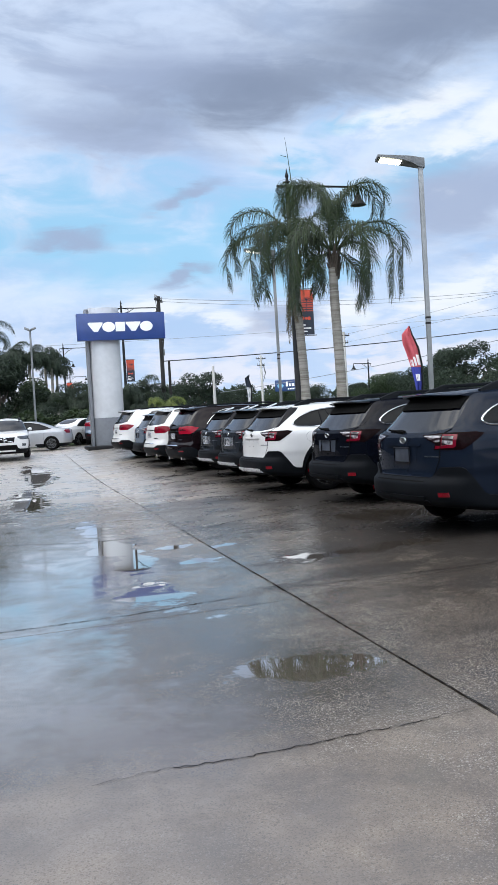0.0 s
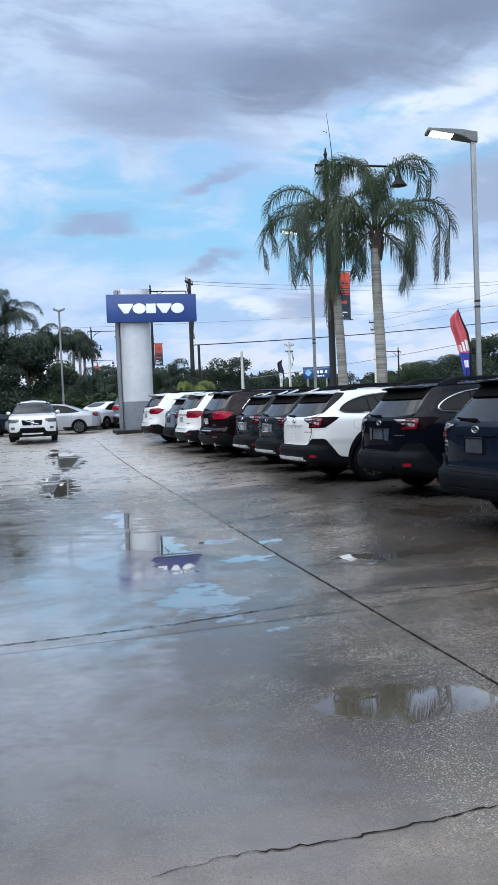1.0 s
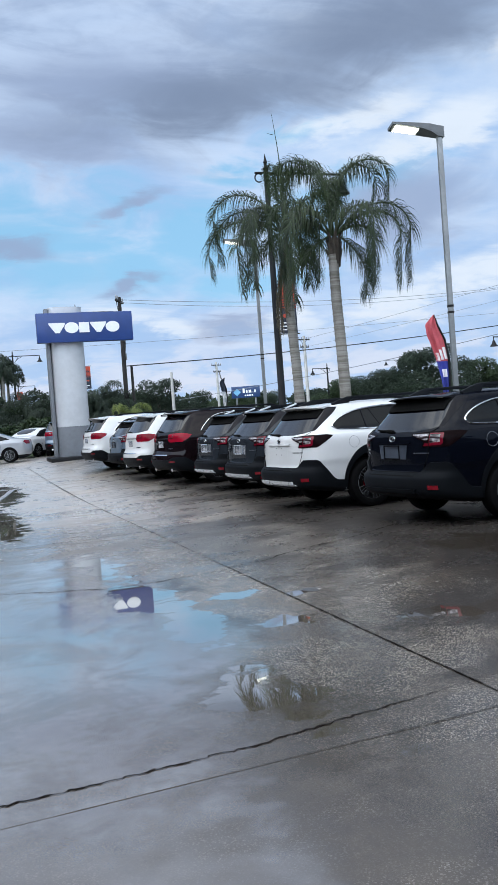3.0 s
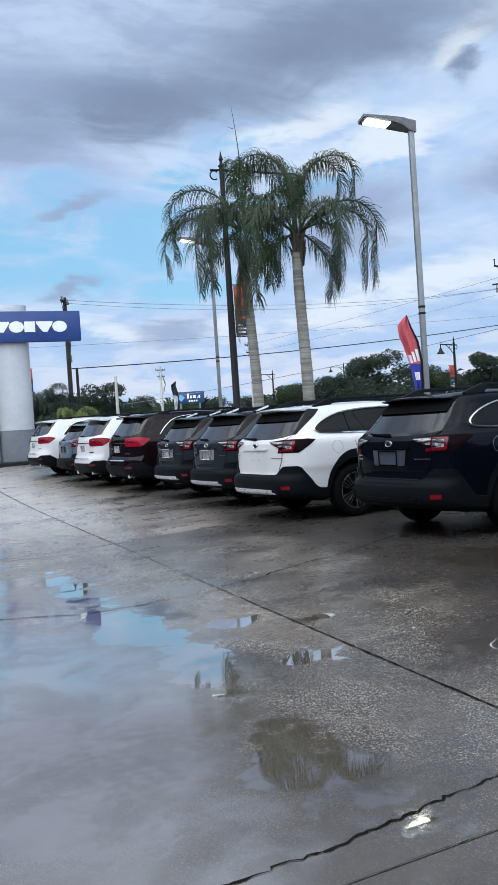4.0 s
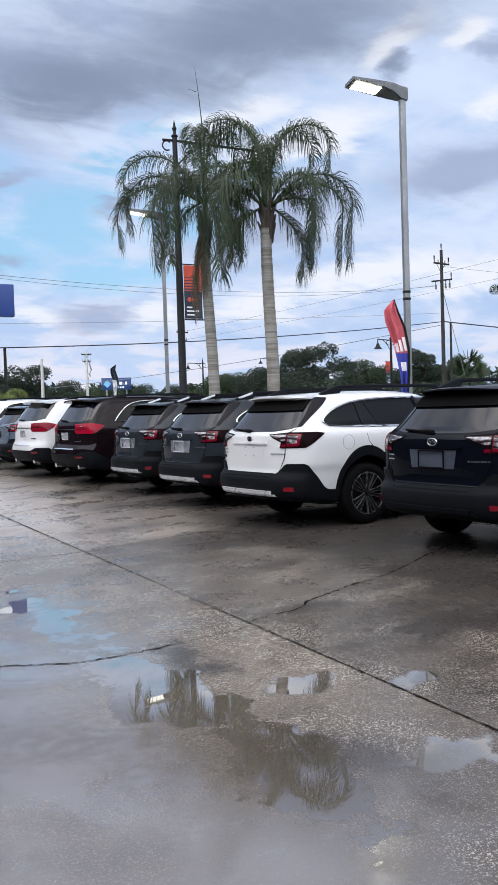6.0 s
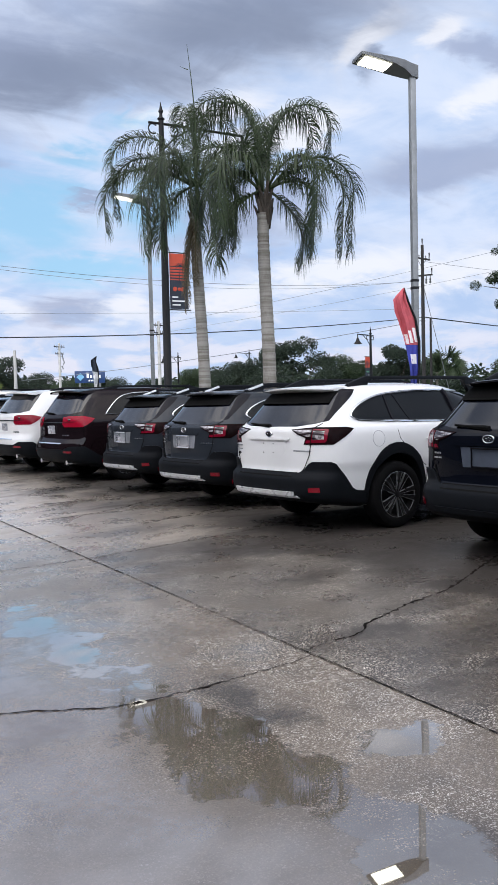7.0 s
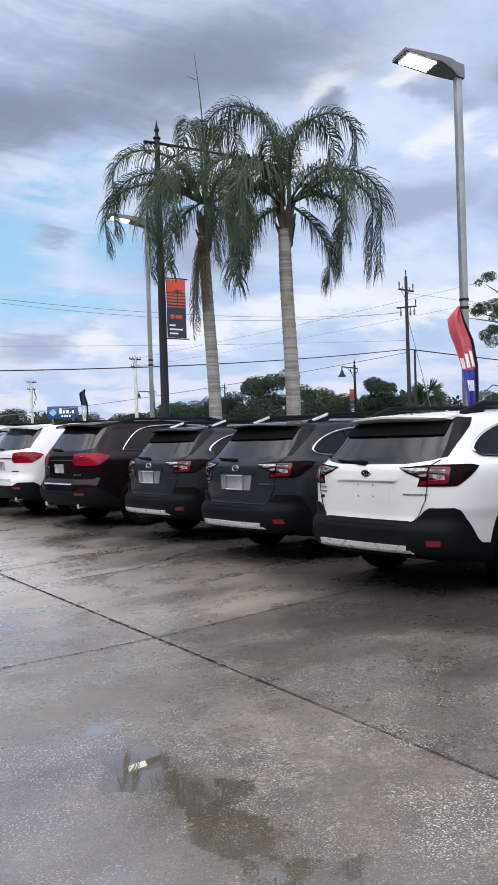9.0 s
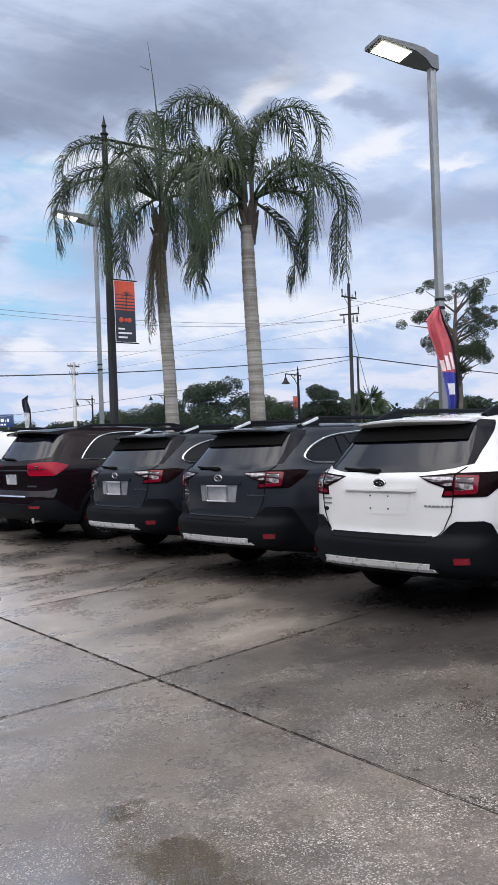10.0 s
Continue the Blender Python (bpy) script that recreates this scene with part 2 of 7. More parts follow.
def wet_concrete():
    m = MATS["wet_concrete"] = bpy.data.materials.new("wet_concrete")
    m.use_nodes = True
    g = Nodes(m.node_tree)
    p = g.add("ShaderNodeNewGeometry").outputs["Position"]
    n1, n2 = g.noise(p, 0.55, 5.0, 0.55), g.noise(p, 2.6, 6.0, 0.6)
    n3, n4 = g.noise(p, 14.0, 5.0, 0.65), g.noise(p, 75.0, 4.0, 0.75)
    c1, c2 = g.math("SUBTRACT", n1, 0.5), g.math("SUBTRACT", n2, 0.5)
    grit = g.add("ShaderNodeTexVoronoi", {"Vector": p, "Scale": 165.0, "Randomness": 1.0})
    wob = g.math("ADD", g.math("MULTIPLY", c1, 1.0), g.math("ADD", g.math("MULTIPLY", c2, 1.5), g.math("MULTIPLY", g.math("SUBTRACT", n3, 0.5), 0.3)))

    def spots(rows):
        best = None
        for cx, cy, rx, ry in rows:
            q = g.vmath("MULTIPLY", g.vmath("SUBTRACT", p, (cx, cy, 0)), (1 / rx, 1 / ry, 0))
            ln = g.add("ShaderNodeVectorMath", {0: q}, operation="LENGTH").outputs["Value"]
            v = g.math("MULTIPLY", g.math("SUBTRACT", 1.0, ln), min(rx, ry, 1.0) + 0.15)
            best = v if best is None else g.math("MAXIMUM", best, v)
        return g.math("ADD", best, wob)

    water = g.ramp(spots(POOLS), 0.0, 0.16)
    spill = g.ramp(spots(STAINS), -0.05, 0.35)
    s = g.add("ShaderNodeSeparateXYZ", {0: p})
    px, py = s.outputs[0], s.outputs[1]
    # oily stains streaked along the bays, ragged, plus the cars' shade painted beneath them
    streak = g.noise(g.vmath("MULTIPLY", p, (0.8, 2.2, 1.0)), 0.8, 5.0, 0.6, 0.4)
    near_shade = g.math("ADD", g.math("SUBTRACT", px, g.ramp(py, 13.5, 18.0, 0.0, 0.55)), g.math("ADD", g.math("MULTIPLY", c2, 1.5), g.math("MULTIPLY", c1, 2.6)))
    stain = g.math("MAXIMUM", g.math("MULTIPLY", g.ramp(px, 2.3, 3.8), g.math("MULTIPLY", g.ramp(streak, 0.46, 0.58, 0.0, 0.75), g.ramp(py, 11.0, 15.0, 1.0, 0.45))), g.math("MAXIMUM", g.ramp(near_shade, 3.2, 4.15), g.math("MULTIPLY", spill, 0.9)))
    blot = g.math("ADD", g.math("MULTIPLY", n1, 0.5), g.math("MULTIPLY", n2, 0.5))
    base = g.mix(g.ramp(blot, 0.36, 0.62), (0.142, 0.118, 0.096), (0.325, 0.277, 0.228))
    base = g.mix(g.math("MULTIPLY", g.ramp(n3, 0.45, 0.75), 0.16), base, (0.36, 0.315, 0.270))
    base = g.mix(g.math("MULTIPLY", g.ramp(n4, 0.52, 0.70), 0.22), base, (0.42, 0.37, 0.32))
    # tone by joint side and distance, painting in how bright each stretch looks
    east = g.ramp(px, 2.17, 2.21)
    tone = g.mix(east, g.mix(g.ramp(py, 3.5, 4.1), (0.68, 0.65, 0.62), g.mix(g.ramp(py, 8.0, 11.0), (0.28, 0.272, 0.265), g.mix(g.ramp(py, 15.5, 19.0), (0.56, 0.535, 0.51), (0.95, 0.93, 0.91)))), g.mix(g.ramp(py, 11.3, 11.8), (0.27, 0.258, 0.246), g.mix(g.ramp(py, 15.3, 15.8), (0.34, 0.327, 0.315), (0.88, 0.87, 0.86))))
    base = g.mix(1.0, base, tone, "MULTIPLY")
    # a thin film of rain lies on the low side of the lot; the bays have begun to dry
    film = g.ramp(g.math("ADD", px, g.math("ADD", g.math("MULTIPLY", c1, 3.2), g.math("MULTIPLY", c2, 1.4))), 1.85, 0.4, 0.0, 1.0)
    film = g.math("MAXIMUM", film, g.math("MULTIPLY", g.ramp(py, 11.0, 20.0), g.ramp(streak, 0.34, 0.50)))
    # the film breaks into patches: mirror-smooth lows, dull rises between
    patchy = g.math("ADD", g.math("MULTIPLY", g.noise(g.vmath("ADD", g.vmath("MULTIPLY", p, (0.9, 1.0, 1.0)), (4.0, 1.0, 0.0)), 1.3, 6.0, 0.6, 0.8), 0.75), g.math("MULTIPLY", n3, 0.25))
    lows = g.ramp(patchy, 0.40, 0.58)
    film0 = film
    film = g.math("MULTIPLY", film, g.math("ADD", 0.58, g.math("MULTIPLY", lows, 0.42)))
    film = g.math("MULTIPLY", film, g.ramp(py, 3.0, 6.0, 0.42, 1.0))
    # a patch beside the long joint that has drained
    film = g.math("MULTIPLY", film, g.ramp(spots([(1.68, 6.1, 1.35, 2.4), (1.9, 10.2, 0.5, 1.0)]), -0.15, 0.40, 1.0, 0.10))
    far = g.ramp(py, 8.0, 17.0)
    # pale chips of aggregate worn out of the surface, in patches
    stone = g.add("ShaderNodeSeparateXYZ", {0: grit.outputs["Color"]}).outputs[0]
    worn = g.ramp(g.noise(g.vmath("ADD", p, (3.0, 8.0, 0.0)), 1.7, 4.0, 0.6), 0.42, 0.60)
    chip = g.math("MULTIPLY", g.math("MULTIPLY", g.ramp(stone, 0.84, 0.97), g.math("MULTIPLY", g.math("MAXIMUM", g.ramp(film0, 0.1, 0.8, 1.0, 0.25), g.ramp(py, 11.0, 13.0, 0.0, 0.7)), g.ramp(py, 6.0, 12.5, 0.40, 1.2))), g.ramp(worn, 0.0, 1.0, 0.34, 0.95))
    base = g.mix(chip, base, (0.60, 0.55, 0.49))
    fine = g.add("ShaderNodeTexVoronoi", {"Vector": p, "Scale": 195.0, "Randomness": 1.0})
    sand = g.add("ShaderNodeSeparateXYZ", {0: fine.outputs["Color"]}).outputs[1]
    base = g.mix(g.math("MULTIPLY", g.math("MULTIPLY", g.ramp(sand, 0.74, 0.95), g.math("MULTIPLY", g.ramp(worn, 0.0, 1.0, 0.22, 0.55), g.ramp(py, 4.0, 11.0, 0.55, 1.35))), g.ramp(film0, 0.1, 0.8, 0.8, 0.2)), base, (0.52, 0.47, 0.41))
    base = g.mix(g.math("MULTIPLY", g.ramp(sand, 0.22, 0.03), 0.5), base, (0.06, 0.05, 0.042))
    base = g.mix(g.math("MULTIPLY", g.ramp(stone, 0.24, 0.02), 0.6), base, (0.07, 0.06, 0.05))
    # stains and the shade by the cars both darken the base here
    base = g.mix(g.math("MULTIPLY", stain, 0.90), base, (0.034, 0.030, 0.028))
    # pale colour mixed into the film and far end stands in for sky sheen
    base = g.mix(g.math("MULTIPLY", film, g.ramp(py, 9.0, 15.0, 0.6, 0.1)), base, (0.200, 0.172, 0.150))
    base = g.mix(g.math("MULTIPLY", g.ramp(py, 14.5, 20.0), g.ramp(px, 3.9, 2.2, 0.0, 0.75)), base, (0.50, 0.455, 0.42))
    base = g.mix(g.math("MULTIPLY", water, 0.60), base, (0.080, 0.066, 0.052))
    dry = g.math("MAXIMUM", g.math("MULTIPLY", g.math("SUBTRACT", 1.0, lows), g.ramp(py, 6.0, 14.0)), g.ramp(g.math("ADD", g.math("MULTIPLY", n2, 0.5), g.math("MULTIPLY", n3, 0.5)), 0.40, 0.60))
    # west of the long joint the pores are still full: dull from above, bright at a low angle
    soaked = g.ramp(g.math("ADD", px, g.math("ADD", c1, g.math("MULTIPLY", c2, 1.2))), 2.7, 1.7)
    damp = g.math("ADD", g.math("MULTIPLY", g.math("SUBTRACT", 1.0, film), g.math("SUBTRACT", 0.16, g.math("MULTIPLY", soaked, 0.04))), g.math("ADD", g.math("ADD", 0.030, g.math("ADD", g.math("MULTIPLY", far, 0.10), g.ramp(py, 15.0, 24.0, 0.0, 0.09))), g.math("MULTIPLY", dry, g.math("ADD", 0.08, g.math("MULTIPLY", far, 0.06)))))
    rough = g.math("ADD", g.math("MULTIPLY", damp, g.math("SUBTRACT", 1.0, water)), g.math("MULTIPLY", water, 0.015))
    height = g.math("ADD", g.math("ADD", g.math("MULTIPLY", n4, 0.5), g.math("MULTIPLY", n3, 0.25)), g.math("MULTIPLY", chip, 0.5))
    relief = g.math("MULTIPLY", g.math("SUBTRACT", 1.0, water), g.math("MULTIPLY", g.math("MULTIPLY", g.math("SUBTRACT", 0.22, g.math("MULTIPLY", film, 0.19)), g.math("SUBTRACT", 1.0, g.math("MULTIPLY", far, 0.82))), g.math("ADD", 0.35, g.math("MULTIPLY", dry, 0.65))))
    bump = g.add("ShaderNodeBump", {"Strength": g.math("MULTIPLY", relief, g.math("SUBTRACT", 1.0, g.math("MULTIPLY", soaked, 0.35))), "Distance": 0.010, "Height": height}).outputs[0]
    coat = g.math("MAXIMUM", g.math("MULTIPLY", film, 1.0), g.math("MAXIMUM", water, g.math("MULTIPLY", stain, 0.04)))
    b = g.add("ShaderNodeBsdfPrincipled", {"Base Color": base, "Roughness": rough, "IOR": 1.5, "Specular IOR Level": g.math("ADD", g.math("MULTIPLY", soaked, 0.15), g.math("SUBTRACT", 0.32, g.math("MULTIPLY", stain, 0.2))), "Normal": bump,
                                           "Coat Weight": coat, "Coat IOR": 2.2, "Coat Roughness": rough, "Coat Normal": bump})
    g.add("ShaderNodeOutputMaterial", {0: b.outputs[0]})
    return m


wet_concrete()
leafy("palm_leaf", (0.006, 0.013, 0.006), (0.050, 0.074, 0.026), 0.45)
leafy("dead_leaf", (0.055, 0.044, 0.026), (0.15, 0.125, 0.075), 0.7)
leafy("dark_leaf", (0.010, 0.018, 0.013), (0.036, 0.053, 0.031), 0.65)
leafy("mid_leaf", (0.014, 0.026, 0.012), (0.050, 0.076, 0.032), 0.55)
leafy("pine_leaf", (0.010, 0.020, 0.010), (0.036, 0.052, 0.022), 0.6)
leafy("bright_leaf", (0.06, 0.09, 0.016), (0.19, 0.22, 0.05), 0.5)
ringed_bark("palm_bark", (0.285, 0.27, 0.245), (0.15, 0.135, 0.115))
simple("bark", (0.075, 0.06, 0.048), 0.9, grain=18, vary=0.3, bump=0.6)
simple("grass", (0.035, 0.06, 0.015), 0.85, grain=9, vary=0.45, bump=0.6)
simple("asphalt", (0.045, 0.045, 0.047), 0.55, grain=60, vary=0.25, bump=0.3)
simple("kerb_concrete", (0.34, 0.33, 0.31), 0.75, grain=30, vary=0.2, bump=0.2)
simple("wall_render", (0.088, 0.098, 0.112), 0.8, grain=20, vary=0.15, bump=0.2)
simple("joint_dirt", (0.010, 0.008, 0.007), 0.9, grain=40, vary=0.4, spec=0.05)
simple("galvanised", (0.20, 0.208, 0.215), 0.5, 0.4, grain=12, vary=0.15)
simple("lamp_grey", (0.12, 0.125, 0.13), 0.5, 0.2, grain=12, vary=0.15)
simple("black_metal", (0.006, 0.006, 0.007), 0.45, 0.0, grain=20, vary=0.3, spec=0.2)
simple("pole_wood", (0.018, 0.016, 0.015), 0.88, grain=22, vary=0.3, bump=0.4)
simple("pole_concrete", (0.42, 0.41, 0.39), 0.8, grain=15, vary=0.15)
simple("cable", (0.012, 0.012, 0.013), 0.6, grain=20)
simple("thin_cable", (0.16, 0.17, 0.19), 0.6, grain=20)
simple("ceramic", (0.20, 0.20, 0.21), 0.3, grain=20)
simple("sign_blue", (0.017, 0.045, 0.19), 0.32, grain=4, vary=0.08)
simple("sign_white", (0.82, 0.82, 0.82), 0.4, grain=8, vary=0.04)
simple("sign_silver", (0.50, 0.51, 0.53), 0.4, 0.25, grain=5, vary=0.06)
simple("sign_grey", (0.16, 0.17, 0.19), 0.45, grain=8, vary=0.1)
simple("club_blue", (0.006, 0.032, 0.12), 0.4, grain=4)
simple("club_light", (0.16, 0.38, 0.58), 0.4, grain=4)
simple("flag_red", (0.46, 0.085, 0.105), 0.8, grain=10, vary=0.2)
simple("flag_white", (0.78, 0.76, 0.76), 0.8, grain=10, vary=0.08)
simple("flag_blue", (0.035, 0.045, 0.28), 0.8, grain=10, vary=0.2)
simple("banner_red", (0.46, 0.062, 0.028), 0.7, grain=6, vary=0.12)
simple("banner_dark", (0.018, 0.024, 0.040), 0.7, grain=6, vary=0.2)
simple("banner_green", (0.10, 0.26, 0.16), 0.7, grain=6)
simple("tyre_rubber", (0.006, 0.006, 0.0065), 0.7, grain=60, vary=0.25, bump=0.15, spec=0.05)
simple("rim_dark", (0.008, 0.008, 0.009), 0.35, 0.0, grain=15, spec=0.15)
simple("rim_silver", (0.46, 0.47, 0.49), 0.28, 0.85, grain=15, vary=0.08)
simple("cladding", (0.0065, 0.0075, 0.0095), 0.5, grain=120, vary=0.2, bump=0.1, spec=0.06)
simple("gloss_black", (0.006, 0.006, 0.009), 0.12, grain=10, coat=0.04, spec=0.10)
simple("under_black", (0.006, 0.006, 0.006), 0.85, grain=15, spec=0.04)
simple("dark_glass", (0.005, 0.006, 0.010), 0.03, grain=3, vary=0.3, spec=0.6)
simple("side_glass", (0.005, 0.006, 0.007), 0.04, grain=3, vary=0.3, spec=0.22)
simple("chrome", (0.74, 0.75, 0.77), 0.14, 1.0, grain=10, vary=0.04)
simple("brushed_silver", (0.70, 0.71, 0.73), 0.28, 0.35, grain=18, vary=0.06)
simple("lens_red", (0.13, 0.002, 0.012), 0.2, grain=40, vary=0.25, coat=0.15, spec=0.3)
striped_lens("lens_clear", (0.024, 0.014, 0.017), (0.46, 0.43, 0.45))
simple("lens_bright", (0.17, 0.002, 0.012), 0.2, grain=40, vary=0.4, coat=0.08, spec=0.15)
simple("lens_smoke", (0.007, 0.0028, 0.0035), 0.2, grain=30, vary=0.4, spec=0.03)
simple("headlamp", (0.14, 0.15, 0.17), 0.12, 0.4, grain=14, vary=0.4, coat=1.0)
simple("reflector_red", (0.15, 0.002, 0.009), 0.25, grain=90, vary=0.3, coat=0.3)
simple("plate_grey", (0.07, 0.082, 0.11), 0.25, 0.3, grain=6, vary=0.25)
simple("plate_mirror", (0.55, 0.57, 0.62), 0.18, 0.7, grain=5, vary=0.3)
glow("lamp_glow", (1.0, 0.93, 0.72), 7.0)
glow("lamp_glow_dim", (1.0, 0.95, 0.82), 2.2)
paint("paint_white", (0.68, 0.68, 0.685), 0.0, 0.3)
paint("paint_black", (0.0025, 0.0032, 0.0065), 0.0, 0.3, 0.35)
paint("paint_grey", (0.020, 0.0235, 0.030), 0.0, 0.35, 0.6)
paint("paint_navy", (0.007, 0.011, 0.021), 0.0, 0.35, 0.45)
paint("paint_maroon", (0.007, 0.0038, 0.005), 0.0, 0.35, 0.45)
paint("paint_slate", (0.14, 0.18, 0.24), 0.4, 0.35)
paint("paint_silver", (0.36, 0.37, 0.39), 0.5, 0.35)

# ---- building helpers ----


def mesh_of(name, bm, mat=None, smooth=True, angle=40.0):
    bm.normal_update()
    me = bpy.data.meshes.new(name)
    if smooth:
        for e in bm.edges:
            if len(e.link_faces) == 2:
                e.smooth = e.calc_face_angle(0) < radians(angle)
        for f in bm.faces:
            f.smooth = True
    bm.to_mesh(me)
    bm.free()
    me.materials.append(MATS[mat] if mat else None)
    return me


def part(name, bm, mat, parent, label="", smooth=True, angle=40.0):
    """Links a bmesh (or a ready mesh) as one mesh object under a thing or a part."""
    me = bm if isinstance(bm, bpy.types.Mesh) else mesh_of(name, bm, mat, smooth, angle)
    ob = new(name, me)
    if isinstance(bm, bpy.types.Mesh):
        ob.material_slots[0].link = "OBJECT"
        ob.material_slots[0].material = MATS[mat]
    ob.parent = parent
    return tagged(ob, label)


def thing(name, label, category, group="", m=None):
    ob = tagged(new(name), label, category, group)
    ob.empty_display_size = 0.2
    if m is not None:
        ob.matrix_world = m
    return ob


def box(bm, x0, x1, y0, y1, z0, z1, m=None, bevel=0.0):
    r = bmesh.ops.create_cube(bm, size=1.0)
    vs = r["verts"]
    for v in vs:
        v.co = Vector((x0 + (v.co.x + 0.5) * (x1 - x0), y0 + (v.co.y + 0.5) * (y1 - y0), z0 + (v.co.z + 0.5) * (z1 - z0)))
    if bevel:
        es = list({e for v in vs for e in v.link_edges})
        r2 = bmesh.ops.bevel(bm, geom=es, offset=bevel, segments=2, affect="EDGES", profile=0.6)
        vs = list({v for f in r2["faces"] for v in f.verts} | {v for v in vs if v.is_valid})
    if m is not None:
        bmesh.ops.transform(bm, matrix=m, verts=vs)
    return vs


def tube(bm, pts, radii, sides=8, cap=True):
    """A round bar along a line of points; radii: one or one each."""
    pts = [Vector(p) for p in pts]
    if not hasattr(radii, "__len__"):
        radii = [radii] * len(pts)
    rings = []
    ref = None
    for i, p in enumerate(pts):
        d = (pts[min(i + 1, len(pts) - 1)] - pts[max(i - 1, 0)]).normalized()
        if ref is None:
            ref = d.orthogonal().normalized()
        ref = (ref - d * ref.dot(d)).normalized()
        b = d.cross(ref)
        rings.append([bm.verts.new(p + (ref * math.cos(a) + b * math.sin(a)) * radii[i]) for a in (2 * math.pi * k / sides for k in range(sides))])
    for r0, r1 in zip(rings, rings[1:]):
        for k in range(sides):
            bm.faces.new((r0[k], r0[(k + 1) % sides], r1[(k + 1) % sides], r1[k]))
    if cap:
        bm.faces.new(rings[0][::-1]), bm.faces.new(rings[-1])


def lathe(bm, prof, n=32, axis="z", m=None):
    """Turns a profile of (radius, height) round an axis."""
    rings = []
    for r, h in prof:
        ring = []
        for k in range(n):
            a = 2 * math.pi * k / n
            v = Vector((r * math.cos(a), r * math.sin(a), h))
            if axis == "y":
                v = Vector((v.x, h, v.y))
            ring.append(bm.verts.new(m @ v if m is not None else v))
        rings.append(ring)
    for r0, r1 in zip(rings, rings[1:]):
        for k in range(n):
            bm.faces.new((r0[k], r0[(k + 1) % n], r1[(k + 1) % n], r1[k]))
    return rings


def prism(bm, outline, h0, h1, m=None):
    """A flat outline of (x, y) given depth from h0 to h1, in the xy plane before m."""
    lo = [bm.verts.new((x, y, h0)) for x, y in outline]
    hi = [bm.verts.new((x, y, h1)) for x, y in outline]
    bm.faces.new(lo[::-1]), bm.faces.new(hi)
    k = len(outline)
    for i in range(k):
        bm.faces.new((lo[i], lo[(i + 1) % k], hi[(i + 1) % k], hi[i]))
    if m is not None:
        bmesh.ops.transform(bm, matrix=m, verts=lo + hi)
    return lo + hi


def smoothstep(t):
    t = min(1.0, max(0.0, t))
    return t * t * (3 - 2 * t)


def ground_z(x, y):
    """The lot falls to a shallow gutter along the aisle and rises towards the street."""
    return 0.10 * smoothstep((x - 1.6) / 3.4) + 0.40 * smoothstep((y - 20.0) / 27.0)

# ---- cars: bodies lofted from plan outlines at rising heights, then divided along their panel lines ----


def curve(tab, v):
    """A smooth curve through (at, value) pairs that does not overshoot."""
    xs, ys = np.array([a for a, _ in tab], float), np.array([b for _, b in tab], float)
    h, d = np.diff(xs), np.diff(ys) / np.diff(xs)
    m = np.zeros(len(xs))
    m[0], m[-1] = d[0], d[-1]
    for i in range(1, len(xs) - 1):
        m[i] = 0 if d[i - 1] * d[i] <= 0 else 2 * d[i - 1] * d[i] / (d[i - 1] + d[i])
    v = min(max(v, xs[0]), xs[-1])
    i = min(int(np.searchsorted(xs, v, "right")) - 1, len(h) - 1)
    t = (v - xs[i]) / h[i]
    return float((2 * t**3 - 3 * t**2 + 1) * ys[i] + (t**3 - 2 * t**2 + t) * h[i] * m[i] + (-2 * t**3 + 3 * t**2) * ys[i + 1] + (t**3 - t**2) * h[i] * m[i + 1])


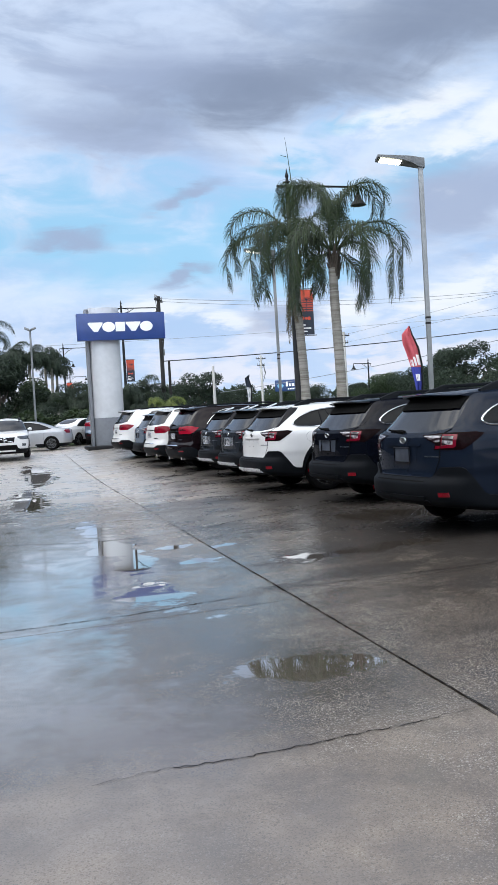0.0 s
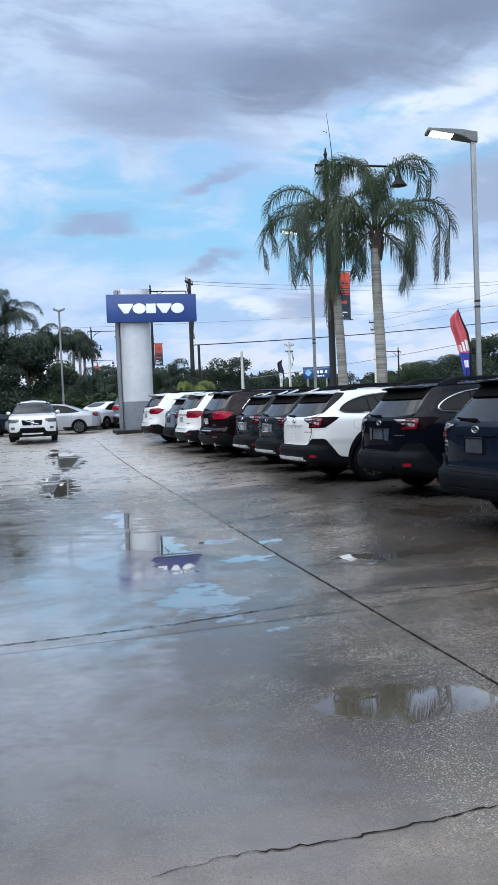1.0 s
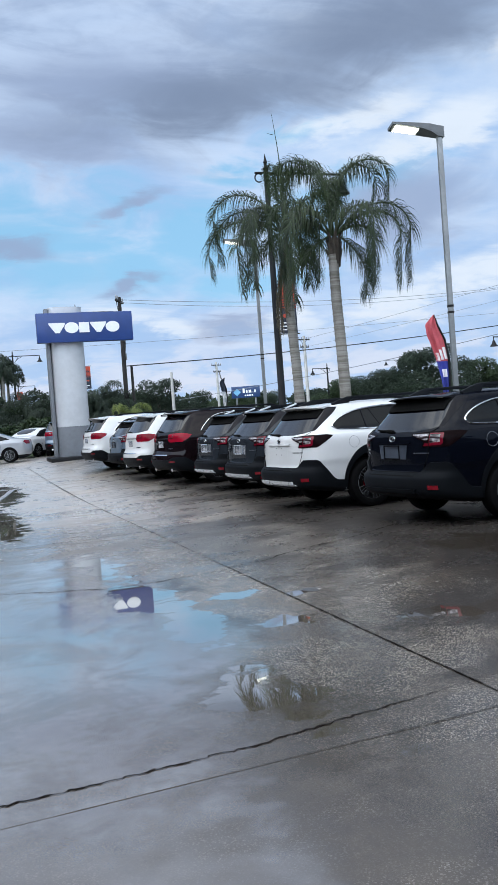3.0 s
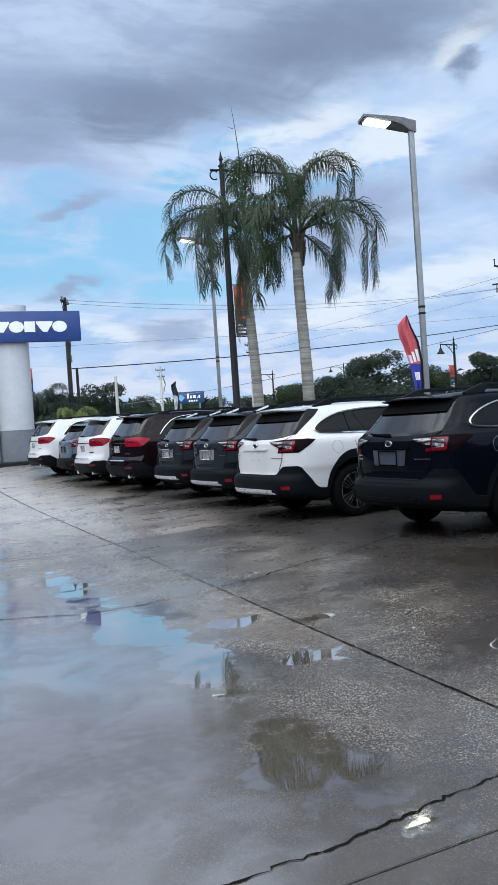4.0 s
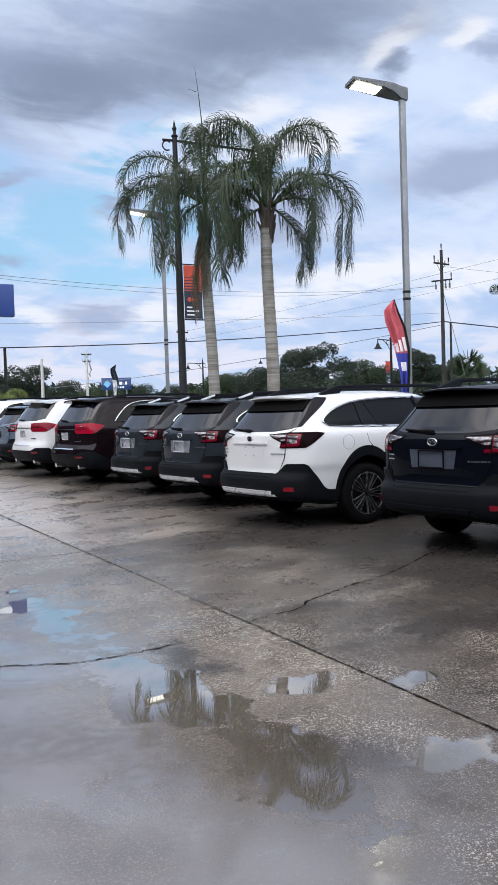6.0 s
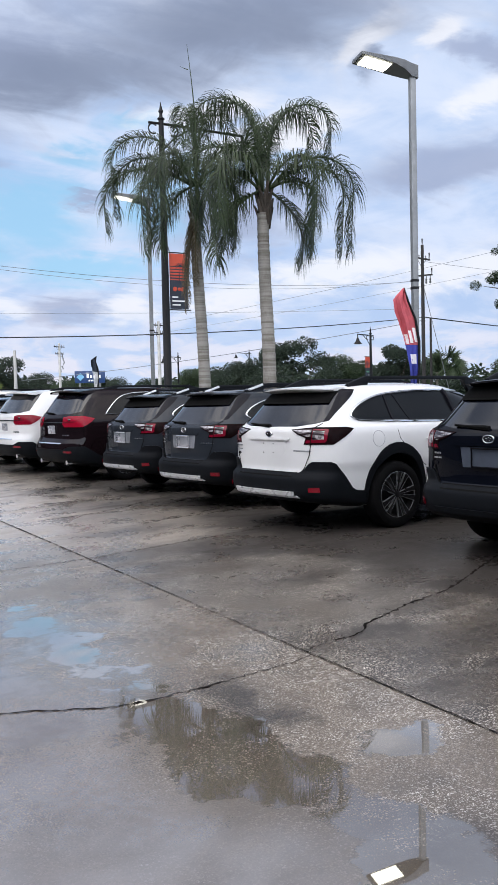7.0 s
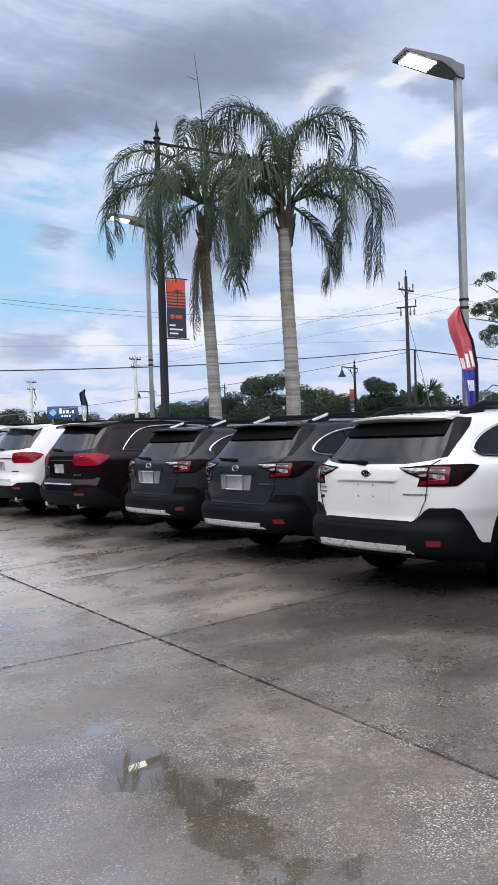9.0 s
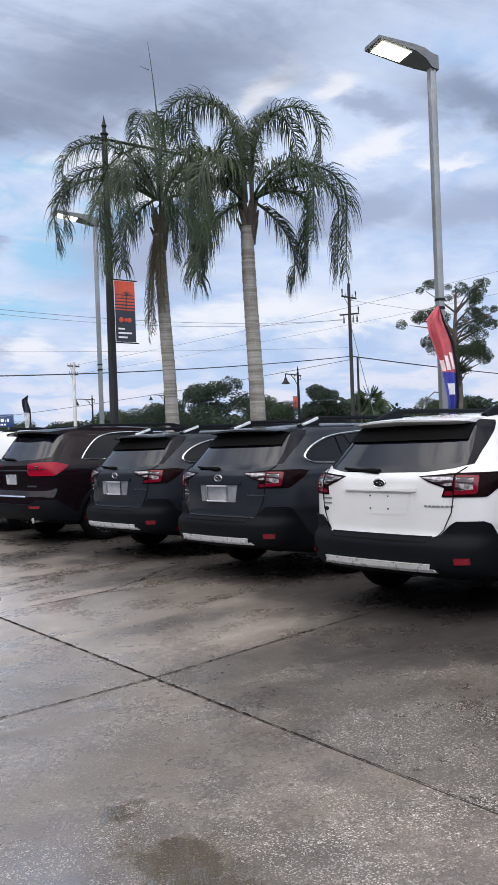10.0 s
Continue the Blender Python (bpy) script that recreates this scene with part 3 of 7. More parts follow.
class Shape:
    """A car body as a plan outline at each height: rear and front ends, half width, and how round the corners are."""

    def __init__(self, rear, front, width, rear_depth, rear_pow, front_depth, front_pow, top):
        self.rear, self.front, self.width = rear, front, width
        self.dr, self.nr, self.df, self.nf, self.top = rear_depth, rear_pow, front_depth, front_pow, top

    def at(self, z):
        xr, xf = curve(self.rear, z), curve(self.front, z)
        k = min(1.0, (xf - xr) / (self.dr + self.df + 0.05))
        return xr, xf, curve(self.width, z), self.dr * k, self.df * k

    def barrel(self, x):
        mid = (self.rear[3][1] + self.front[3][1]) / 2
        return 1 - 0.035 * ((x - mid) / 2.4) ** 2

    def side(self, x, z):
        """Half width at x, z."""
        xr, xf, w, dr, df = self.at(z)
        if x < xr + dr:
            w *= max(0.0, 1 - min(1.0, max(0.0, (xr + dr - x) / dr)) ** self.nr) ** (1 / self.nr)
        elif x > xf - df:
            w *= max(0.0, 1 - min(1.0, max(0.0, (x - xf + df) / df)) ** self.nf) ** (1 / self.nf)
        return w * self.barrel(x)

    def back(self, y, z):
        """x of the tail at y, z."""
        xr, xf, w, dr, df = self.at(z)
        w *= self.barrel(xr + 0.1)
        return xr + dr * (1 - max(0.0, 1 - min(1.0, abs(y) / w) ** self.nr) ** (1 / self.nr))

    def nose(self, y, z):
        xr, xf, w, dr, df = self.at(z)
        w *= self.barrel(xf - 0.1)
        return xf - df * (1 - max(0.0, 1 - min(1.0, abs(y) / w) ** self.nf) ** (1 / self.nf))

    def outline(self, z, nr=20, ns=26, nf=15):
        xr, xf, w, dr, df = self.at(z)

        def quarter(d, n, count):
            a = np.linspace(0, math.pi / 2, 160)
            px, py = d * (1 - np.cos(a) ** (2 / n)), np.sin(a) ** (2 / n)
            s = np.concatenate([[0], np.cumsum(np.hypot(np.diff(px), np.diff(py) * max(w, 0.05)))])
            q = np.linspace(0, s[-1], count)
            return np.interp(q, s, px), np.interp(q, s, py)

        ax, ay = quarter(dr, self.nr, nr)
        bx, by = quarter(df, self.nf, nf)
        sx = np.linspace(xr + dr, xf - df, ns + 2)[1:-1]
        xs = np.concatenate([xr + ax, sx, (xf - bx)[::-1]])
        ys = np.concatenate([ay, np.ones(ns), by[::-1]])
        return [(x, w * y * self.barrel(x)) for x, y in zip(xs, ys)]

    def shell(self):
        zs = list(np.linspace(self.width[0][0], self.top - 0.075, 36)) + [self.top - d for d in (0.055, 0.04, 0.028, 0.018, 0.010, 0.004, 0.0)]
        bm = bmesh.new()
        rings = []
        for z in zs:
            half = self.outline(z)
            rings.append([bm.verts.new((x, -y, z)) for x, y in half] + [bm.verts.new((x, y, z)) for x, y in half[-2:0:-1]])
        k = len(rings[0])
        for r0, r1 in zip(rings, rings[1:]):
            for i in range(k):
                bm.faces.new((r0[i], r0[(i + 1) % k], r1[(i + 1) % k], r1[i]))
        bm.faces.new(rings[-1])
        bmesh.ops.recalc_face_normals(bm, faces=bm.faces[:])
        return bm


def inside(poly, u, v):
    hit = False
    for (x0, y0), (x1, y1) in zip(poly, poly[1:] + poly[:1]):
        if (y0 > v) != (y1 > v) and u < (x1 - x0) * (v - y0) / (y1 - y0) + x0:
            hit = not hit
    return hit


def uv_of(view, c):
    return (abs(c.y), c.z) if view in ("rear", "front") else (c.x, c.z)


def facing(view, c, n, mid):
    return {"rear": c.x < mid - 0.7, "front": c.x > mid - 0.3, "side": abs(n.y) > 0.25, "tail_side": c.x < mid}[view]


def carve(bm, shape, views):
    """Cuts the shell along the outline in each view, and gives back the faces that lie inside all of them."""
    mid = 2.4
    for view, poly in views:
        for (u0, v0), (u1, v1) in zip(poly, poly[1:] + poly[:1]):
            if math.hypot(u1 - u0, v1 - v0) < 1e-6:
                continue
            lo = (min(u0, u1) - 0.1, min(v0, v1) - 0.1)
            hi = (max(u0, u1) + 0.1, max(v0, v1) + 0.1)
            for sg in (1, -1):
                if view in ("rear", "front"):
                    co, no = Vector((0, sg * u0, v0)), Vector((0, sg * (v1 - v0), -(u1 - u0)))
                else:
                    co, no = Vector((u0, 0, v0)), Vector((v1 - v0, 0, -(u1 - u0)))
                fs = []
                for f in bm.faces:
                    c = f.calc_center_median()
                    u, v = uv_of(view, c)
                    if c.y * sg >= -0.02 and lo[0] < u < hi[0] and lo[1] < v < hi[1] and facing(view, c, f.normal, mid):
                        fs.append(f)
                if fs:
                    es = {e for f in fs for e in f.edges}
                    vs = {v for f in fs for v in f.verts}
                    bmesh.ops.bisect_plane(bm, geom=fs + list(es) + list(vs), dist=1e-4, plane_co=co, plane_no=no.normalized())
        bm.normal_update()
    out = []
    for f in bm.faces:
        c = f.calc_center_median()
        if all(facing(v, c, f.normal, mid) and inside(p, *uv_of(v, c)) for v, p in views):
            out.append(f)
    return out


def lift_out(bm, faces, off, rim=0.02):
    """Takes faces off the shell as a panel of their own, set proud (or back) by off, with a turned-in rim."""
    nb = bmesh.new()
    made = {}
    bm.normal_update()
    for f in faces:
        for v in f.verts:
            if v not in made:
                made[v] = nb.verts.new(v.co + v.normal * off)
    normals = {made[v]: v.normal.copy() for v in made}
    for f in faces:
        try:
            nb.faces.new([made[v] for v in f.verts])
        except ValueError:
            pass
    edges = [e for e in nb.edges if len(e.link_faces) == 1]
    inner = {}
    for e in edges:
        for v in e.verts:
            if v not in inner:
                inner[v] = nb.verts.new(v.co - normals[v] * (rim + max(off, 0)))
    for e in edges:
        a, b = e.verts
        lp = e.link_loops[0]
        if lp.vert is a:
            a, b = b, a
        nb.faces.new((a, b, inner[b], inner[a]))
    bmesh.ops.delete(bm, geom=faces, context="FACES")
    return nb


def loose(bm):
    """The unconnected pieces of a bmesh, each as a bmesh of its own."""
    seen, out = set(), []
    for f0 in bm.faces:
        if f0 in seen:
            continue
        stack, comp = [f0], []
        seen.add(f0)
        while stack:
            f = stack.pop()
            comp.append(f)
            for v in f.verts:
                for g in v.link_faces:
                    if g not in seen:
                        seen.add(g)
                        stack.append(g)
        if len(comp) < 4:
            continue
        nb, made = bmesh.new(), {}
        for f in comp:
            for v in f.verts:
                if v not in made:
                    made[v] = nb.verts.new(v.co)
            nb.faces.new([made[v] for v in f.verts])
        out.append(nb)
    bm.free()
    return out


def circle_poly(cx, cz, r, n=22, tall=1.0):
    return [(cx + r * math.cos(2 * math.pi * k / n), cz + r * tall * math.sin(2 * math.pi * k / n)) for k in range(n)]


CACHE = {}


def cached(key, make, smooth=True, angle=40.0):
    if key not in CACHE:
        bm = bmesh.new()
        bm = make(bm) or bm
        CACHE[key] = mesh_of(key, bm, None, smooth, angle)
    return CACHE[key]


def wheel_parts(car, x, y, z, r, width, face, rim="rim_dark", spoke="rim_silver"):
    """One wheel: tyre with a rim of ten blades and a hub cap; face: the side that its rim shows on."""
    def tyre(bm):
        h = width / 2
        prof = [(r * 0.66, -h * 0.78), (r * 0.72, -h * 0.96), (r * 0.86, -h), (r * 0.96, -h * 0.86), (r * 0.995, -h * 0.6), (r, -h * 0.2),
                (r, h * 0.2), (r * 0.995, h * 0.6), (r * 0.96, h * 0.86), (r * 0.86, h), (r * 0.72, h * 0.96), (r * 0.66, h * 0.78), (r * 0.66, -h * 0.78)]
        lathe(bm, prof, 40, "y")
        bmesh.ops.remove_doubles(bm, verts=bm.verts[:], dist=1e-5)
        bmesh.ops.recalc_face_normals(bm, faces=bm.faces[:])

    def rim_barrel(bm):
        h = width / 2
        lathe(bm, [(r * 0.685, -h * 0.80), (r * 0.69, -h * 0.9), (r * 0.65, -h * 0.9), (r * 0.60, -h * 0.4), (r * 0.2, -h * 0.25), (0.001, -h * 0.25)], 40, "y")

    def bladed(bm, strips):
        h = width / 2
        for k in range(5):
            for off in (-0.30, 0.30):
                lean = 0.05 if off > 0 else -0.05
                m = Matrix.Rotation(2 * math.pi * k / 5 + off, 4, "Y") @ Matrix(((1, 0, 0, 0), (0, 0, -1, -h * 0.62), (0, 1, 0, 0), (0, 0, 0, 1)))
                for v0, v1, w0, w1, proud in strips:
                    pts = [(0.10, v0 * 0.6), (0.10, v1 * 0.6), (0.40, v1 * 0.9 + lean * 0.4), (0.665, w1 + lean), (0.665, w0 + lean), (0.40, v0 * 0.9 + lean * 0.4)]
                    vs = prism(bm, [(u * r, v * r) for u, v in pts], 0.0, 0.022 + proud, m)
                    for v in vs:
                        v.co.y -= (math.hypot(v.co.x, v.co.z) / r - 0.1) * h * 0.38

    def blades(bm):
        bladed(bm, [(-0.058, 0.058, -0.088, 0.088, 0.0)])
        bmesh.ops.recalc_face_normals(bm, faces=bm.faces[:])

    def edges(bm):
        h = width / 2
        bladed(bm, [(-0.060, -0.049, -0.090, -0.078, 0.003), (0.049, 0.060, 0.078, 0.090, 0.003)])
        lathe(bm, [(r * 0.668, -h * 0.86), (r * 0.674, -h * 0.93), (r * 0.69, -h * 0.92), (r * 0.695, -h * 0.86)], 40, "y")
        bmesh.ops.recalc_face_normals(bm, faces=bm.faces[:])

    def hub(bm):
        h = width / 2
        lathe(bm, [(r * 0.13, -h * 0.5), (r * 0.13, -h * 0.76), (r * 0.10, -h * 0.82), (0.001, -h * 0.84)], 20, "y")

    key = f"{r:.3f}{width:.3f}"
    w = part("wheel", cached("wheel" + key, tyre), "tyre_rubber", car)
    w.matrix_basis = pose(x, y, z, 0, 0, 0 if face < 0 else 180)
    part("rim", cached("rim" + key, rim_barrel), rim, w)
    part("spokes", cached("spokes" + key, blades, angle=25), rim, w, "gloss black blade spokes")
    part("spoke_edges", cached("spoke_edges" + key, edges, angle=25), spoke, w, "machined silver edges")
    part("hub_cap", cached("hub_cap" + key, hub), rim, w)
    return w


def on_tail(shape, pts, off=0.004):
    return [Vector((shape.back(y, z) - off, y, z)) for y, z in pts]


def on_side(shape, pts, sg, off=0.004):
    return [Vector((x, sg * (shape.side(x, z) + off), z)) for x, z in pts]


def dense(pts, step=0.05, closed=False):
    out = []
    pts = list(pts)
    for a, b in zip(pts, pts[1:] + (pts[:1] if closed else [])):
        n = max(1, int(math.hypot(b[0] - a[0], b[1] - a[1]) / step))
        out += [(a[0] + (b[0] - a[0]) * k / n, a[1] + (b[1] - a[1]) * k / n) for k in range(n)]
    return out + [pts[0] if closed else pts[-1]]


def patch(bm, shape, y0, y1, z0, z1, thick, off=0.0, cols=6, rows=2, taper=0.0, end="tail"):
    """A slab that lies on the tail or the nose and follows its bend."""
    fn, sg = (shape.back, -1) if end == "tail" else (shape.nose, 1)
    grid = {}
    for i in range(cols + 1):
        for j in range(rows + 1):
            t = j / rows
            z = z0 + (z1 - z0) * t
            c = (y0 + y1) / 2
            y = c + (y0 + (y1 - y0) * i / cols - c) * (1 - taper * (1 - t))
            x = fn(y, z)
            for k, d in ((0, off), (1, off + thick)):
                grid[i, j, k] = bm.verts.new((x + sg * d, y, z))
    def quad(*keys):
        bm.faces.new([grid[k] for k in keys])
    for i in range(cols):
        for j in range(rows):
            quad((i, j, 1), (i + 1, j, 1), (i + 1, j + 1, 1), (i, j + 1, 1))
    for i in range(cols):
        quad((i, 0, 0), (i + 1, 0, 0), (i + 1, 0, 1), (i, 0, 1))
        quad((i, rows, 1), (i + 1, rows, 1), (i + 1, rows, 0), (i, rows, 0))
    for j in range(rows):
        quad((0, j, 0), (0, j, 1), (0, j + 1, 1), (0, j + 1, 0))
        quad((cols, j, 1), (cols, j, 0), (cols, j + 1, 0), (cols, j + 1, 1))
    bmesh.ops.recalc_face_normals(bm, faces=bm.faces[:])
    if bm.faces:
        f = max(bm.faces, key=lambda q: q.calc_area())
        if (f.normal.x > 0) != (sg > 0):
            bmesh.ops.reverse_faces(bm, faces=bm.faces[:])


def arch_flare(bm, shape, cx, cz, r0, r1, sg, proud, a0=-8, a1=188, n=22, tall0=1.0, tall1=1.0):
    """The cladding round a wheel opening."""
    rows = []
    for k in range(n + 1):
        a = radians(a0 + (a1 - a0) * k / n)
        ring = []
        for rr, d, tall in ((r0, -0.09, tall0), (r0, proud * 0.8, tall0), ((r0 + r1) / 2, proud, (tall0 + tall1) / 2), (r1, proud * 0.7, tall1), (r1 + 0.004, -0.03, tall1)):
            x, z = cx + rr * math.cos(a), max(cz + rr * tall * math.sin(a), shape.width[0][0])
            ring.append(bm.verts.new((x, sg * (shape.side(x, z) + d), z)))
        rows.append(ring)
    for a, b in zip(rows, rows[1:]):
        for i in range(4):
            bm.faces.new((a[i], a[i + 1], b[i + 1], b[i]))
    bmesh.ops.recalc_face_normals(bm, faces=bm.faces[:])
    if sum(f.normal.y * f.calc_area() for f in bm.faces) * sg < 0:
        bmesh.ops.reverse_faces(bm, faces=bm.faces[:])


OUTBACK = Shape(
    rear=[(0.22, 0.90), (0.29, 0.55), (0.345, 0.17), (0.39, 0.055), (0.43, 0.032), (0.49, 0.022), (0.57, 0.024), (0.61, 0.040), (0.640, 0.088), (0.69, 0.10), (0.90, 0.105), (1.05, 0.115), (1.10, 0.13), (1.14, 0.17),
          (1.25, 0.27), (1.40, 0.40), (1.49, 0.48), (1.54, 0.56), (1.565, 0.72), (1.585, 1.0), (1.595, 1.4), (1.60, 1.8)],
    front=[(0.22, 4.70), (0.35, 4.82), (0.55, 4.87), (0.72, 4.85), (0.85, 4.76), (0.93, 4.50), (0.99, 4.0), (1.04, 3.62), (1.20, 3.35), (1.40, 2.98),
           (1.50, 2.70), (1.565, 2.40), (1.60, 2.0)],
    width=[(0.22, 0.83), (0.36, 0.865), (0.55, 0.888), (0.66, 0.900), (0.76, 0.925), (0.92, 0.925), (1.03, 0.918), (1.105, 0.900), (1.135, 0.872), (1.20, 0.818), (1.35, 0.745), (1.47, 0.69),
           (1.53, 0.64), (1.565, 0.57), (1.585, 0.42), (1.595, 0.24), (1.60, 0.05)],
    rear_depth=0.50, rear_pow=3.4, front_depth=0.85, front_pow=2.5, top=1.60)

ASCENT = Shape(
    rear=[(0.24, 0.80), (0.32, 0.45), (0.37, 0.14), (0.46, 0.03), (0.58, 0.0), (0.68, 0.01), (0.76, 0.05), (0.82, 0.08), (1.00, 0.09), (1.15, 0.11), (1.24, 0.15),
          (1.38, 0.24), (1.55, 0.35), (1.64, 0.43), (1.69, 0.52), (1.715, 0.72), (1.73, 1.0), (1.74, 1.4), (1.745, 1.8)],
    front=[(0.24, 4.80), (0.38, 4.94), (0.60, 4.99), (0.80, 4.97), (0.95, 4.88), (1.03, 4.6), (1.09, 4.1), (1.14, 3.75), (1.30, 3.45), (1.50, 3.08),
           (1.62, 2.8), (1.70, 2.5), (1.745, 2.0)],
    width=[(0.24, 0.87), (0.40, 0.925), (0.60, 0.955), (0.85, 0.965), (1.02, 0.965), (1.14, 0.945), (1.22, 0.905), (1.35, 0.855), (1.50, 0.79), (1.62, 0.73),
           (1.68, 0.67), (1.71, 0.60), (1.73, 0.44), (1.74, 0.24), (1.745, 0.05)],
    rear_depth=0.48, rear_pow=3.5, front_depth=0.85, front_pow=2.5, top=1.745)

COMPACT = Shape(
    rear=[(0.22, 0.28), (0.32, 0.12), (0.45, 0.02), (0.60, 0.0), (0.80, 0.03), (1.00, 0.06), (1.12, 0.12), (1.30, 0.24), (1.48, 0.38), (1.56, 0.50), (1.60, 0.75), (1.63, 1.2), (1.645, 1.7)],
    front=[(0.22, 4.20), (0.34, 4.36), (0.55, 4.42), (0.80, 4.42), (0.94, 4.36), (1.02, 4.15), (1.07, 3.6), (1.12, 3.30), (1.30, 3.00), (1.48, 2.65),
           (1.58, 2.35), (1.645, 1.9)],
    width=[(0.22, 0.85), (0.38, 0.90), (0.60, 0.925), (0.90, 0.925), (1.03, 0.90), (1.12, 0.85), (1.30, 0.76), (1.45, 0.69), (1.55, 0.62), (1.60, 0.52), (1.63, 0.3), (1.645, 0.05)],
    rear_depth=0.5, rear_pow=2.8, front_depth=0.55, front_pow=2.8, top=1.645)

SEDAN = Shape(
    rear=[(0.18, 0.30), (0.30, 0.08), (0.48, 0.0), (0.70, 0.02), (0.92, 0.06), (1.00, 0.14), (1.04, 0.45), (1.08, 0.75), (1.20, 1.02), (1.34, 1.40), (1.40, 1.65), (1.43, 1.95), (1.445, 2.3)],
    front=[(0.18, 4.35), (0.30, 4.50), (0.50, 4.55), (0.68, 4.50), (0.80, 4.2), (0.90, 3.75), (0.97, 3.45), (1.15, 3.10), (1.32, 2.80), (1.40, 2.65), (1.445, 2.4)],
    width=[(0.18, 0.80), (0.35, 0.86), (0.60, 0.88), (0.85, 0.875), (0.97, 0.83), (1.06, 0.78), (1.20, 0.70), (1.34, 0.61), (1.40, 0.52), (1.43, 0.34), (1.445, 0.05)],
    rear_depth=0.5, rear_pow=2.6, front_depth=0.8, front_pow=2.4, top=1.445)


def rounded(pts, sharp, n=3):
    """A closed outline with its corners eased, but for those named as sharp."""
    out = []
    k = len(pts)
    for i in range(k):
        p0, p1, p2, p3 = (Vector(pts[(i + j) % k]) for j in (-1, 0, 1, 2))
        if i in sharp:
            p0 = p1
        if (i + 1) % k in sharp:
            p3 = p2
        for j in range(n):
            t = j / n
            q = 0.5 * (2 * p1 + (p2 - p0) * t + (2 * p0 - 5 * p1 + 4 * p2 - p3) * t * t + (3 * p1 - p0 - 3 * p2 + p3) * t ** 3)
            out.append((q.x, q.y))
    return out


def side_window_polys(kind):
    if kind == "outback":
        return rounded([(0.62, 1.250), (0.65, 1.205), (0.74, 1.180), (1.20, 1.160), (2.20, 1.14), (3.36, 1.115), (3.10, 1.28), (2.78, 1.44), (2.45, 1.485), (1.90, 1.495), (1.50, 1.485), (1.08, 1.445), (0.78, 1.355)], (5,))
    if kind == "ascent":
        return rounded([(0.80, 1.27), (0.86, 1.235), (1.40, 1.215), (2.40, 1.19), (3.45, 1.17), (3.15, 1.38), (2.82, 1.58), (2.45, 1.62), (1.70, 1.63), (1.30, 1.60), (1.05, 1.50)], (4,))
    if kind == "compact":
        return [(0.75, 1.18), (1.40, 1.12), (3.15, 1.10), (2.95, 1.27), (2.60, 1.47), (2.20, 1.52), (1.50, 1.52), (1.00, 1.44)]
    return [(0.95, 1.02), (1.30, 0.99), (3.25, 0.96), (3.00, 1.13), (2.72, 1.30), (2.40, 1.36), (2.00, 1.36), (1.55, 1.28)]


